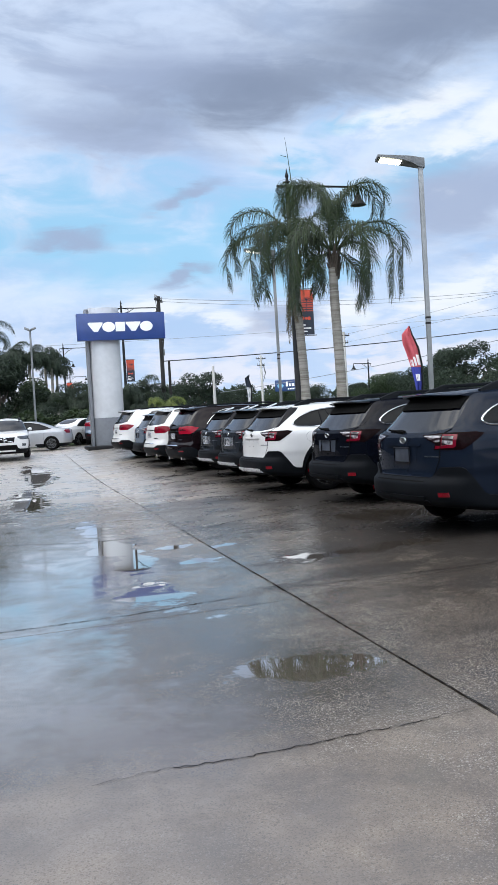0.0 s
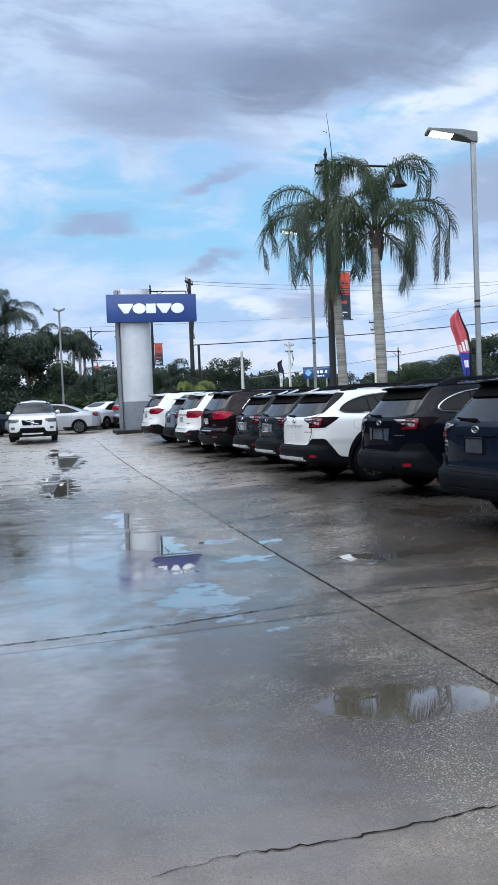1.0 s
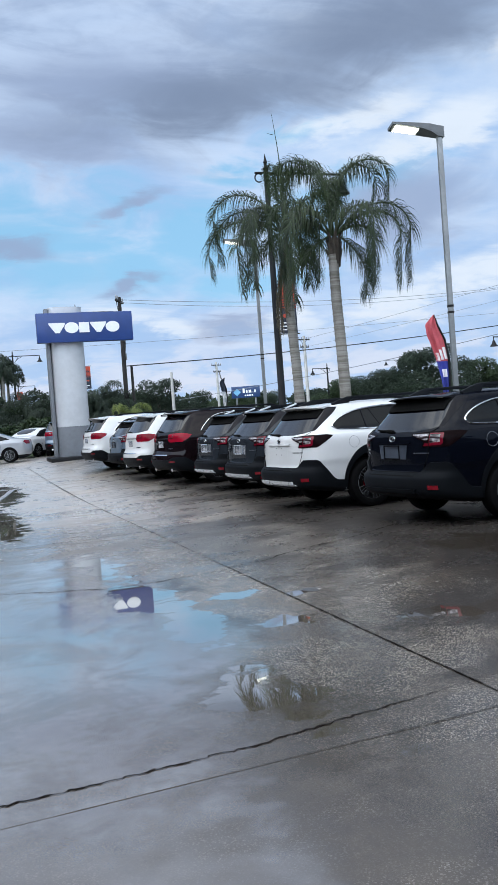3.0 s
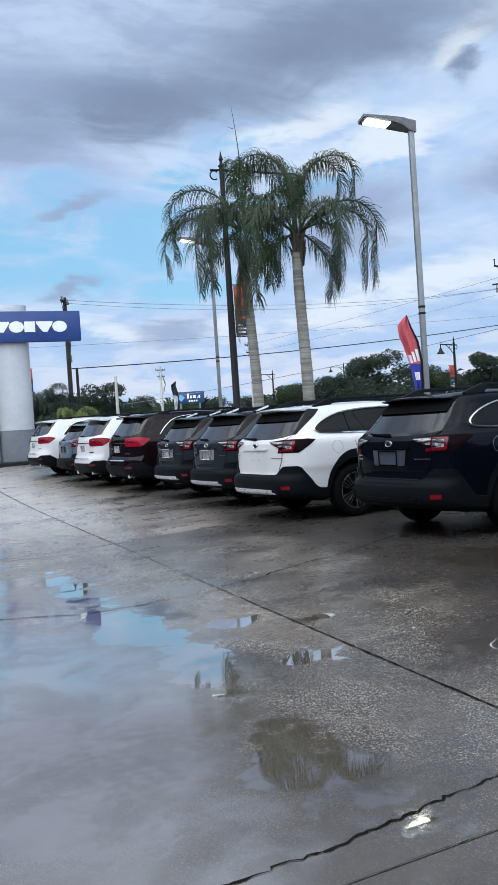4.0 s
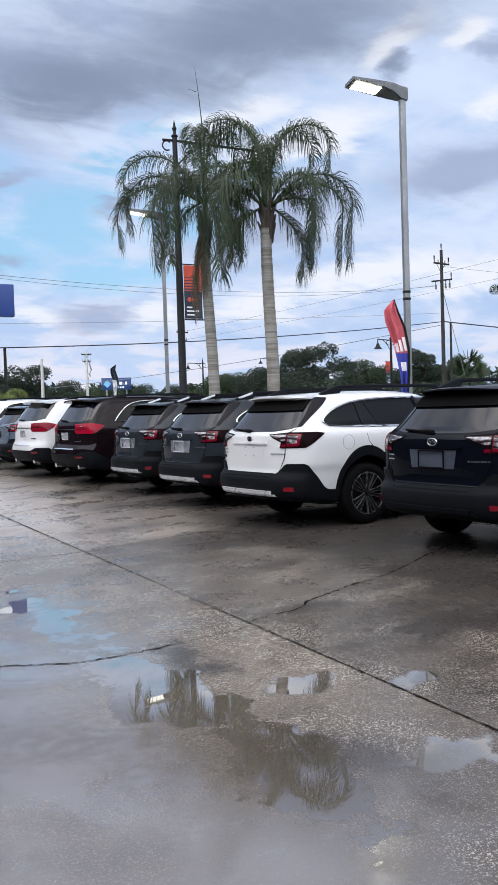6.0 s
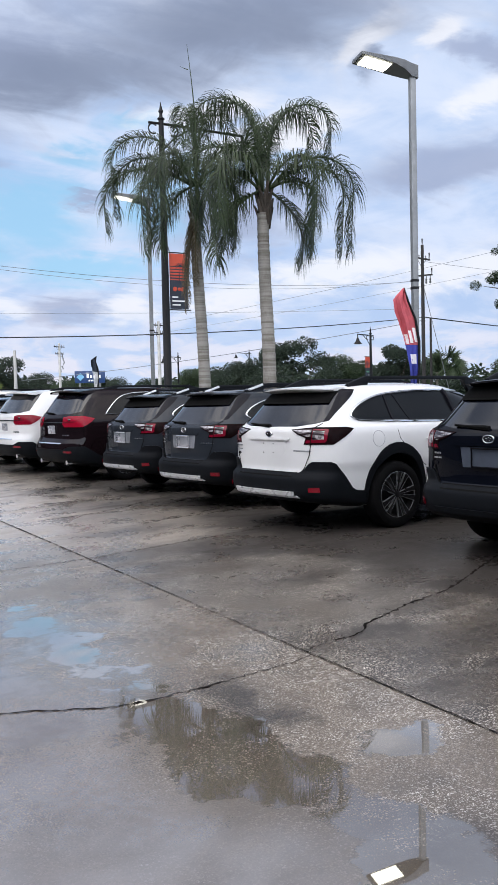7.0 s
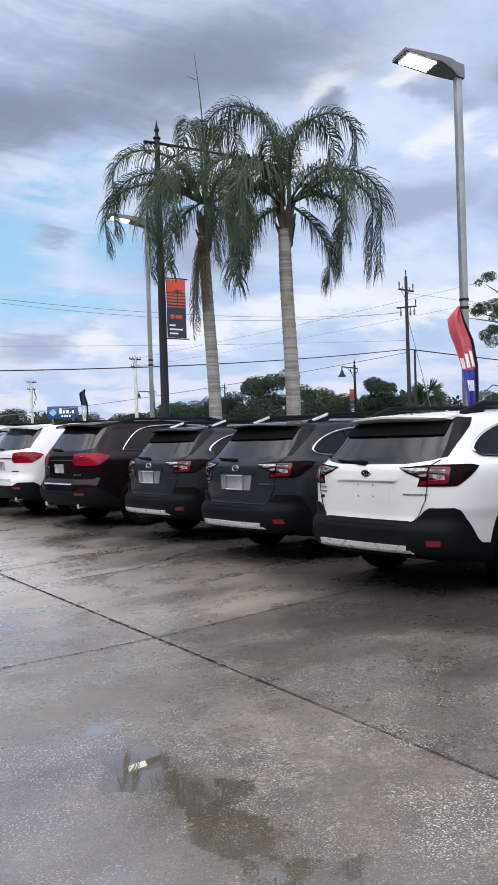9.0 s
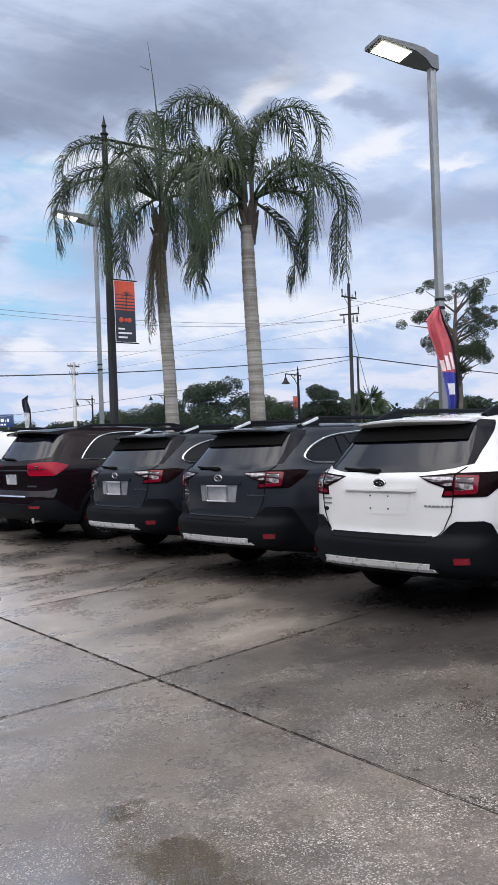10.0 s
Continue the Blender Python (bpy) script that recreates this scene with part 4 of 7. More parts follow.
def body_parts(kind):
    """The shell of one kind of car, divided into its panels; made once."""
    if kind + "body" in CACHE:
        return
    sh = {"outback": OUTBACK, "ascent": ASCENT, "compact": COMPACT, "sedan": SEDAN}[kind]
    bm = sh.shell()
    got = {}
    wx, wz, wr = {"outback": ((1.175, 3.92), 0.365, 0.425), "ascent": ((1.14, 4.03), 0.38, 0.435), "compact": ((0.85, 3.55), 0.36, 0.41), "sedan": ((0.98, 3.65), 0.32, 0.365)}[kind]
    for cx in wx:
        fs = carve(bm, sh, [("side", circle_poly(cx, wz, wr, 22, 1.17 if kind == "outback" else 1.0))])
        bmesh.ops.delete(bm, geom=fs, context="FACES")
    big = 9.0
    if kind == "outback":
        # tail lamps: clear inner piece, red hook, smoked end
        got["lens"] = lift_out(bm, carve(bm, sh, [("rear", [(0.400, 1.090), (0.650, 1.104), (0.650, 1.028), (0.600, 1.026), (0.500, 1.056)])]), 0.008)
        got["core"] = lift_out(bm, carve(bm, sh, [("rear", [(0.670, 1.090), (0.778, 1.086), (0.782, 1.000), (0.672, 0.990)])]), 0.006)
        got["inner"] = lift_out(bm, carve(bm, sh, [("rear", [(0.602, 0.988), (0.652, 0.988), (0.652, 0.958), (0.588, 0.958)])]), 0.008)
        got["red"] = lift_out(bm, carve(bm, sh, [("rear", [(0.664, 1.104), (0.796, 1.100), (0.806, 1.080), (0.806, 0.982), (0.793, 0.966), (0.664, 0.962)]), ("tail_side", [(-1, 1.2), (0.42, 1.2), (0.42, 0.8), (-1, 0.8)])]), 0.010)
        got["smoke"] = lift_out(bm, carve(bm, sh, [("rear", [(0.372, 1.098), (0.66, 1.120), (big, 1.130), (big, 0.943), (0.572, 0.943), (0.592, 1.012), (0.540, 1.030), (0.470, 1.052)]),
                                                   ("tail_side", [(-1, 1.130), (0.44, 1.125), (0.57, 1.105), (0.50, 1.06), (0.31, 0.943), (-1, 0.943)])]), 0.006)
        got["cladding"] = lift_out(bm, carve(bm, sh, [("rear", [(0, 0.636), (0.50, 0.636), (0.555, 0.652), (0.635, 0.740), (0.675, 0.765), (big, 0.772), (big, 0.1), (0, 0.1)]),
                                                      ("tail_side", [(-1, 0.772), (0.27, 0.772), (0.33, 0.745), (0.54, 0.490), (0.60, 0.455), (0.74, 0.440), (0.74, 0.1), (-1, 0.1)])]), 0.018, 0.03)
        got["rear_window"] = lift_out(bm, carve(bm, sh, [("rear", [(0, 1.125), (0.42, 1.130), (0.62, 1.155), (0.685, 1.175), (0.655, 1.30), (0.60, 1.47), (0.56, 1.515), (0, 1.525)])]), -0.006)
        got["pillar"] = lift_out(bm, carve(bm, sh, [("rear", [(0.50, 1.150), (big, 1.150), (big, 1.530), (0.50, 1.530)]),
                                                    ("tail_side", [(-1, 1.130), (0.25, 1.165), (0.36, 1.185), (0.50, 1.29), (0.70, 1.43), (0.80, 1.515), (0.62, 1.530), (-1, 1.530)])]), 0.002)
        got["sill"] = lift_out(bm, carve(bm, sh, [("side", [(1.45, 0.1), (3.5, 0.1), (3.5, 0.40), (1.45, 0.40)])]), 0.018)
    elif kind == "ascent":
        got["red"] = lift_out(bm, carve(bm, sh, [("rear", [(0.44, 1.19), (0.62, 1.205), (big, 1.215), (big, 1.0), (0.52, 1.01), (0.45, 1.06)]),
                                                 ("tail_side", [(-1, 1.25), (0.30, 1.215), (0.53, 1.16), (0.44, 1.09), (0.28, 1.0), (-1, 1.0)])]), 0.008)
        got["cladding"] = lift_out(bm, carve(bm, sh, [("rear", [(0, 0.60), (0.60, 0.60), (0.75, 0.66), (big, 0.68), (big, 0.1), (0, 0.1)]),
                                                      ("tail_side", [(-1, 0.68), (0.28, 0.68), (0.62, 0.48), (0.76, 0.44), (0.76, 0.1), (-1, 0.1)])]), 0.018, 0.03)
        got["rear_window"] = lift_out(bm, carve(bm, sh, [("rear", [(0, 1.24), (0.60, 1.25), (0.78, 1.285), (0.72, 1.55), (0.67, 1.645), (0, 1.66)])]), -0.006)
        got["sill"] = lift_out(bm, carve(bm, sh, [("side", [(1.45, 0.1), (3.65, 0.1), (3.65, 0.42), (1.45, 0.42)])]), 0.018)
    elif kind == "compact":
        got["windscreen"] = lift_out(bm, carve(bm, sh, [("front", [(0, 1.10), (0.72, 1.10), (0.78, 1.14), (0.60, 1.52), (0, 1.56)])]), -0.006)
        got["headlamps"] = lift_out(bm, carve(bm, sh, [("front", [(0.48, 0.90), (big, 0.94), (big, 0.78), (0.62, 0.76), (0.50, 0.82)])]), 0.006)
        got["cladding"] = lift_out(bm, carve(bm, sh, [("front", [(0, 0.46), (0.45, 0.46), (0.58, 0.40), (big, 0.38), (big, 0.1), (0, 0.1)])]), 0.015)
        got["rear_window"] = lift_out(bm, carve(bm, sh, [("rear", [(0, 1.14), (0.72, 1.16), (0.62, 1.50), (0, 1.53)])]), -0.006)
        got["red"] = lift_out(bm, carve(bm, sh, [("rear", [(0.62, 1.05), (big, 1.05), (big, 0.80), (0.62, 0.90)]), ("tail_side", [(-1, 1.1), (0.25, 1.1), (0.25, 0.7), (-1, 0.7)])]), 0.008)
        got["sill"] = lift_out(bm, carve(bm, sh, [("side", [(1.2, 0.1), (3.2, 0.1), (3.2, 0.36), (1.2, 0.36)])]), 0.015)
    else:
        got["rear_window"] = lift_out(bm, carve(bm, sh, [("tail_side", [(0.70, 1.075), (1.6, 1.375), (1.0, 1.5), (0.4, 1.2)]), ("rear", [(0, 0.9), (0.62, 0.9), (0.55, 1.5), (0, 1.5)])]), -0.004)
        got["red"] = lift_out(bm, carve(bm, sh, [("rear", [(0.50, 0.95), (big, 0.95), (big, 0.74), (0.55, 0.78)]), ("tail_side", [(-1, 0.97), (0.30, 0.95), (0.36, 0.90), (0.20, 0.74), (-1, 0.72)])]), 0.008)
        got["cladding"] = lift_out(bm, carve(bm, sh, [("rear", [(0, 0.32), (big, 0.32), (big, 0.1), (0, 0.1)])]), 0.01)
    got["side_windows"] = lift_out(bm, carve(bm, sh, [("side", side_window_polys(kind))]), -0.004)
    got["body"] = bm
    CACHE[kind + "pieces"] = []
    for k, b in got.items():
        if k == "body":
            CACHE[kind + "body"] = mesh_of(kind + "_body", b, None, True, 38)
        else:
            for q in loose(b):
                CACHE[kind + "pieces"].append((k, mesh_of(kind + "_" + k, q, None, True, 38)))


def trim_loop(car, key, sh, pts, r, mat, label):
    for sg in (1, -1):
        part("window_trim", cached(f"{key}{sg}", lambda bm: tube(bm, on_side(sh, dense(pts, 0.06), sg, 0.004), r, 6), angle=60), mat, car, label)


def roof_rail(bm, sg, x0, x1, y, z, h):
    """A raised ladder rail that swells at its feet."""
    n = 40
    rows = []
    for k in range(n + 1):
        t = k / n
        x = x0 + (x1 - x0) * t
        e = min(t, 1 - t)
        lift = h * min(1.0, 7.0 * e + 0.12) ** 0.7
        foot = 1 - smoothstep((e - 0.10) / 0.05)
        zt = z + lift * (0.94 + 0.06 * math.sin(math.pi * t))
        zb = zt - 0.042 - (lift + 0.02) * foot
        yy = y - 0.012 * math.sin(math.pi * t)
        rows.append([bm.verts.new((x, sg * (yy + dy), zz)) for dy, zz in ((-0.026, zb), (0.026, zb), (0.030, zt - 0.014), (0.018, zt), (-0.018, zt), (-0.030, zt - 0.014))])
    for a, b in zip(rows, rows[1:]):
        for i in range(6):
            bm.faces.new((a[i], a[(i + 1) % 6], b[(i + 1) % 6], b[i]))
    bm.faces.new(rows[0]), bm.faces.new(rows[-1][::-1])
    bmesh.ops.recalc_face_normals(bm, faces=bm.faces[:])


def mirror_mesh(bm, sg, x, y, z):
    prof = [(0.0, 0.02), (0.05, 0.060), (0.10, 0.070), (0.15, 0.055), (0.17, 0.02)]
    rows = []
    for d, s in prof:
        rows.append([bm.verts.new((x - d * 0.5 + 0.09 * math.cos(a) * s / 0.088, sg * (y + d), z + s * math.sin(a))) for a in (2 * math.pi * k / 10 for k in range(10))])
    for a, b in zip(rows, rows[1:]):
        for i in range(10):
            bm.faces.new((a[i], a[(i + 1) % 10], b[(i + 1) % 10], b[i]))
    bm.faces.new(rows[0]), bm.faces.new(rows[-1][::-1])
    bmesh.ops.recalc_face_normals(bm, faces=bm.faces[:])


def common_parts(car, kind, sh, coat, wheels, track, r, width, glass="dark_glass", clad="cladding"):
    body_parts(kind)
    part("body", CACHE[kind + "body"], coat, car)
    names = {"lens": ("tail_lamp_lens", "lens_clear", "clear inner tail lamp lens"), "red": ("tail_lamp", "lens_bright" if kind == "ascent" else "lens_red", "red tail lamp"), "smoke": ("tail_lamp_end", "lens_smoke", "smoked outer lamp end"),
             "cladding": ("bumper", clad, "grained black plastic bumper"), "rear_window": ("rear_window", glass, "dark rear glass"), "sill": ("sill", clad, "black plastic sill"),
             "side_windows": ("side_window", "side_glass", "dark tinted side glass"), "windscreen": ("windscreen", glass, ""), "headlamps": ("headlamp", "headlamp", ""),
             "core": ("tail_lamp_core", "lens_clear", "clear lamp core"), "inner": ("tail_lamp_strip", "lens_red", "red lamp strip"),
             "pillar": ("pillar_trim", "gloss_black" if coat in ("paint_white", "paint_black", "paint_grey") else coat, "")}
    for k, me in CACHE[kind + "pieces"]:
        n, mt, lb = names[k]
        part(n, me, mt, car, lb)

    def floor_pan(bm):
        x0, x1 = sh.at(0.4)[0] + 0.35, sh.at(0.4)[1] - 0.2
        box(bm, x0, x1, -0.60, 0.60, 0.28, 0.62, None, 0.05)
        box(bm, x0 - 0.25, x0 + 0.5, -0.5, 0.45, 0.34, 0.46, None, 0.05)
        for wx in wheels:
            box(bm, wx - 0.42, wx + 0.42, -0.72, 0.72, 0.44, 0.80, None, 0.05)

    part("underbody", cached(kind + "underbody", floor_pan), "under_black", car)
    for wx in wheels:
        for sg in (-1, 1):
            wheel_parts(car, wx, sg * track, r, r, width, sg)


def badge_bars(bm, sh, y, z, widths, h, gap, end="tail"):
    """A row of small raised bars where a model's name stands."""
    for w in widths:
        patch(bm, sh, y, y - w, z, z + h, 0.004, 0.001, 1, 1, end=end)
        y -= w + gap


def outback(m, coat, label, garnish=False, plate="none", caps=False, clad="cladding"):
    sh = OUTBACK
    car = thing("parked_suv", label, "car", "parked row of cars", m)
    common_parts(car, "outback", sh, coat, (1.175, 3.92), 0.80, 0.365, 0.225, clad=clad)

    for cx in (1.175, 3.92):
        for sg in (-1, 1):
            part("wheel_arch_trim", cached(f"outbackflare{cx}{sg}", lambda bm: arch_flare(bm, sh, cx, 0.365, 0.405, 0.46, sg, 0.022, tall0=1.12, tall1=1.24)), "cladding", car)

    def spoiler(bm):
        n = 16
        rows = []
        for k in range(n + 1):
            t = -1 + 2 * k / n
            y = 0.575 * t
            e = 1 - abs(t) ** 6
            xe = 0.345 + 0.08 * t * t + 0.05 * (1 - e)
            zt = 1.557 - 0.030 * t * t
            rows.append([bm.verts.new(q) for q in ((0.84, y, zt + 0.016), (0.62, y, zt + 0.010), (xe + 0.06, y, zt - 0.004), (xe, y, zt - 0.014), (xe + 0.004, y, zt - 0.030 * (0.4 + 0.6 * e)),
                                                   (xe + 0.14, y, zt - 0.066 * (0.4 + 0.6 * e)), (0.60, y, zt - 0.055))])
        for a, b in zip(rows, rows[1:]):
            for i in range(6):
                bm.faces.new((a[i], a[i + 1], b[i + 1], b[i]))
        bm.faces.new(rows[0]), bm.faces.new(rows[-1][::-1])
        bmesh.ops.recalc_face_normals(bm, faces=bm.faces[:])

    part("spoiler", cached("outbackspoiler", spoiler, angle=50), coat, car)

    # black strip laid over the upper glass as the spoiler's shade
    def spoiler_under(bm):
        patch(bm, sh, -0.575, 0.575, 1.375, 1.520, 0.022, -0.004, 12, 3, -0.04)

    part("spoiler_shade_strip", cached("outbackspoilerunder", spoiler_under), "under_black", car, "black strip standing in for the spoiler's shade")

    for sg in (-1, 1):
        part("tailgate_gap", cached(f"outbackseam{sg}", lambda bm: tube(bm, on_tail(sh, dense([(sg * 0.70, 1.165), (sg * 0.662, 1.118), (sg * 0.660, 0.94), (sg * 0.645, 0.83), (sg * 0.585, 0.70), (sg * 0.54, 0.655)], 0.03), 0.007), 0.004, 5)), "under_black", car)
        for k, line in enumerate(([(1.17, 1.155), (1.21, 0.98), (1.38, 0.80), (1.62, 0.66), (1.66, 0.42)], [(2.28, 1.14), (2.30, 0.42)], [(3.30, 1.11), (3.34, 0.42)])):
            part("door_gap", cached(f"outbackgap{sg}{k}", lambda bm: tube(bm, on_side(sh, dense(line, 0.06), sg, -0.001), 0.004, 5)), "under_black", car)
        for k, (a, b, w) in enumerate((((1.19, 1.155), (1.17, 1.455), 0.014), ((1.46, 1.15), (1.30, 1.465), 0.008), ((2.22, 1.135), (2.14, 1.495), 0.03))):
            part("window_pillar", cached(f"outbackpillar{sg}{k}", lambda bm: tube(bm, on_side(sh, dense([a, b], 0.05), sg, -0.004), w, 6)), "gloss_black", car)
    part("fuel_flap_gap", cached("outbackflap", lambda bm: tube(bm, on_side(sh, circle_poly(0.90, 0.985, 0.085, 24) + [(0.985, 0.985)], -1, -0.001), 0.0025, 5)), "sign_grey", car)
    trim_loop(car, "outbacktrim", sh, side_window_polys("outback")[24:] + side_window_polys("outback")[:16], 0.015, "chrome", "chrome window surround")
    for sg in (-1, 1):
        rail = part("roof_rail", cached(f"outbackrail{sg}", lambda bm: roof_rail(bm, sg, 0.77, 2.95, 0.550, 1.545, 0.120), angle=60), "cladding", car, "black raised roof rail")
        if caps:
            part("rail_cap", cached(f"outbackcap{sg}", lambda bm: box(bm, 0, 0.26, -0.034, 0.034, -0.016, 0.016, pose(0.80, sg * 0.545, 1.566, 0, -17, 0), 0.008) and None), "brushed_silver", rail, "silver rail end")
    part("wiper", cached("outbackwiper", lambda bm: (tube(bm, on_tail(sh, dense([(0.02, 1.135), (0.30, 1.150), (0.42, 1.158)], 0.05), 0.018), [0.022, 0.024, 0.02, 0.016] + [0.012] * 5, 6), None)[1]), "under_black", car)

    def handle_bar(bm):
        patch(bm, sh, -0.36, 0.36, 0.985, 1.005, 0.022, 0.0, 8, 1)
        patch(bm, sh, -0.33, 0.33, 0.975, 0.987, 0.012, 0.0, 8, 1)

    part("tailgate_handle", cached("outbackhandle", handle_bar), coat, car)
    part("plate_panel", cached("outbackplatepanel", lambda bm: patch(bm, sh, -0.30, 0.30, 0.80, 0.975, 0.003, 0.0, 8, 3, 0.10)), "plate_grey" if plate == "frame" else "plate_mirror" if plate == "mirror" else coat, car)

    def emblem(bm):
        x = sh.back(0, 1.045) - 0.004
        ring = []
        for k in range(24):
            a = 2 * math.pi * k / 24
            ring.append((x - 0.002, 0.058 * math.cos(a), 1.045 + 0.033 * math.sin(a)))
        tube(bm, ring + ring[:1], 0.006, 6, False)
        for y, z, r in ((0.024, 1.050, 0.010), (-0.004, 1.058, 0.006), (-0.026, 1.052, 0.006), (-0.012, 1.036, 0.006), (-0.036, 1.040, 0.006), (0.014, 1.030, 0.005)):
            tube(bm, [(x - 0.002, y - r, z), (x - 0.003, y, z), (x - 0.002, y + r, z)], [0.001, r * 0.6, 0.001], 5)

    part("emblem", cached("outbackemblem", emblem, angle=80), "chrome", car, "oval chrome emblem")
    part("emblem_disc", cached("outbackdisc", lambda bm: prism(bm, [(0.064 * math.cos(2 * math.pi * k / 24), 0.036 * math.sin(2 * math.pi * k / 24)) for k in range(24)], 0.0, 0.006,
         Matrix.Translation((sh.back(0, 1.045) + 0.002, 0, 1.045)) @ Matrix(((0, 0, -1, 0), (1, 0, 0, 0), (0, 1, 0, 0), (0, 0, 0, 1)))) and None), "gloss_black", car)

    def badges(bm):
        badge_bars(bm, sh, -0.43, 0.868, (0.026,) * 7, 0.014, 0.008)
        badge_bars(bm, sh, 0.66, 0.905, (0.02,) * 5, 0.016, 0.005)
        badge_bars(bm, sh, 0.64, 0.865, (0.017,) * 5, 0.013, 0.005)

    tagged(part("badge", cached("outbackbadges", badges), "chrome" if "white" not in label else "sign_grey", car, "small raised badge bars"), kind="stuff")
    part("round_badge", cached("outbackroundbadge", lambda bm: prism(bm, [(0.030 * math.cos(2 * math.pi * k / 16), 0.017 * math.sin(2 * math.pi * k / 16)) for k in range(16)], 0.0, 0.006,
         Matrix.Translation((sh.back(0.61, 0.825) + 0.001, 0.61, 0.825)) @ pose(0, 0, 0, 0, 0, -16) @ Matrix(((0, 0, -1, 0), (1, 0, 0, 0), (0, 1, 0, 0), (0, 0, 0, 1)))) and None), "gloss_black", car)
    for sg in (-1, 1):
        part("reflector", cached(f"outbackreflector{sg}", lambda bm: patch(bm, sh, sg * 0.700, sg * 0.785, 0.452, 0.500, 0.012, 0.028, 4, 1)), "reflector_red", car, "red bumper reflector")
        part("door_mirror", cached(f"outbackmirror{sg}", lambda bm: mirror_mesh(bm, sg, 3.12, 0.86, 1.12)), coat, car)
        for k, hx in enumerate((1.62, 2.62)):
            def handle(bm):
                tube(bm, [(hx, sg * (sh.side(hx, 0.955) - 0.005), 0.955), (hx + 0.02, sg * (sh.side(hx, 0.955) + 0.03), 0.955), (hx + 0.19, sg * (sh.side(hx + 0.2, 0.955) + 0.03), 0.957), (hx + 0.21, sg * (sh.side(hx + 0.2, 0.955) - 0.005), 0.957)], 0.014, 6)
            part("door_handle", cached(f"outbackdoorhandle{sg}{k}", handle), coat, car)
    part("bumper_step", cached("outbackstep", lambda bm: patch(bm, sh, -0.50, 0.50, 0.606, 0.652, 0.016, 0.006, 10, 2, 0.04)), "under_black", car, "black bumper top guard")

    def garnish_bar(bm):
        patch(bm, sh, -0.52, 0.52, 0.408, 0.452, 0.030, 0.020, 12, 1, 0.03)
        patch(bm, sh, -0.545, 0.545, 0.384, 0.410, 0.020, 0.018, 12, 1, -0.04)

    part("bumper_garnish", cached("outbackgarnish", garnish_bar, angle=30), "brushed_silver" if garnish else clad, car, "brushed silver skid strip" if garnish else "")
    if plate == "none":
        for y, z in ((-0.09, 0.945), (0.09, 0.945), (-0.09, 0.845), (0.09, 0.845)):
            screw = part("plate_screw", cached("outbackscrew", lambda bm: (lathe(bm, [(0.001, 0.006), (0.006, 0.005), (0.007, 0.0)], 8, m=Matrix.Rotation(radians(-90), 4, "Y")), None)[1]), "under_black", car)
            screw.location = (sh.back(0, z) - 0.004, y, z)
    else:
        pl = part("number_plate", cached("outbackplate" + plate, lambda bm: box(bm, -0.012, 0.0, -0.155, 0.155, -0.076, 0.076, pose(sh.back(0, 0.885) - 0.004, 0, 0.885, 0, 0, 0), 0.004) and None),
                  {"frame": "plate_grey", "mirror": "plate_mirror", "dark": "plate_grey"}[plate], car, "plain temporary plate")

        def frame_ring(bm):
            x = sh.back(0, 0.885) - 0.02
            for a, b in (((-0.16, 0.806), (0.16, 0.806)), ((0.16, 0.806), (0.16, 0.964)), ((0.16, 0.964), (-0.16, 0.964)), ((-0.16, 0.964), (-0.16, 0.806))):
                tube(bm, [(x, a[0], a[1]), (x, b[0], b[1])], 0.008, 6)
        part("plate_frame", cached("outbackplateframe", frame_ring), "chrome" if plate == "mirror" else "gloss_black", pl)
    return car


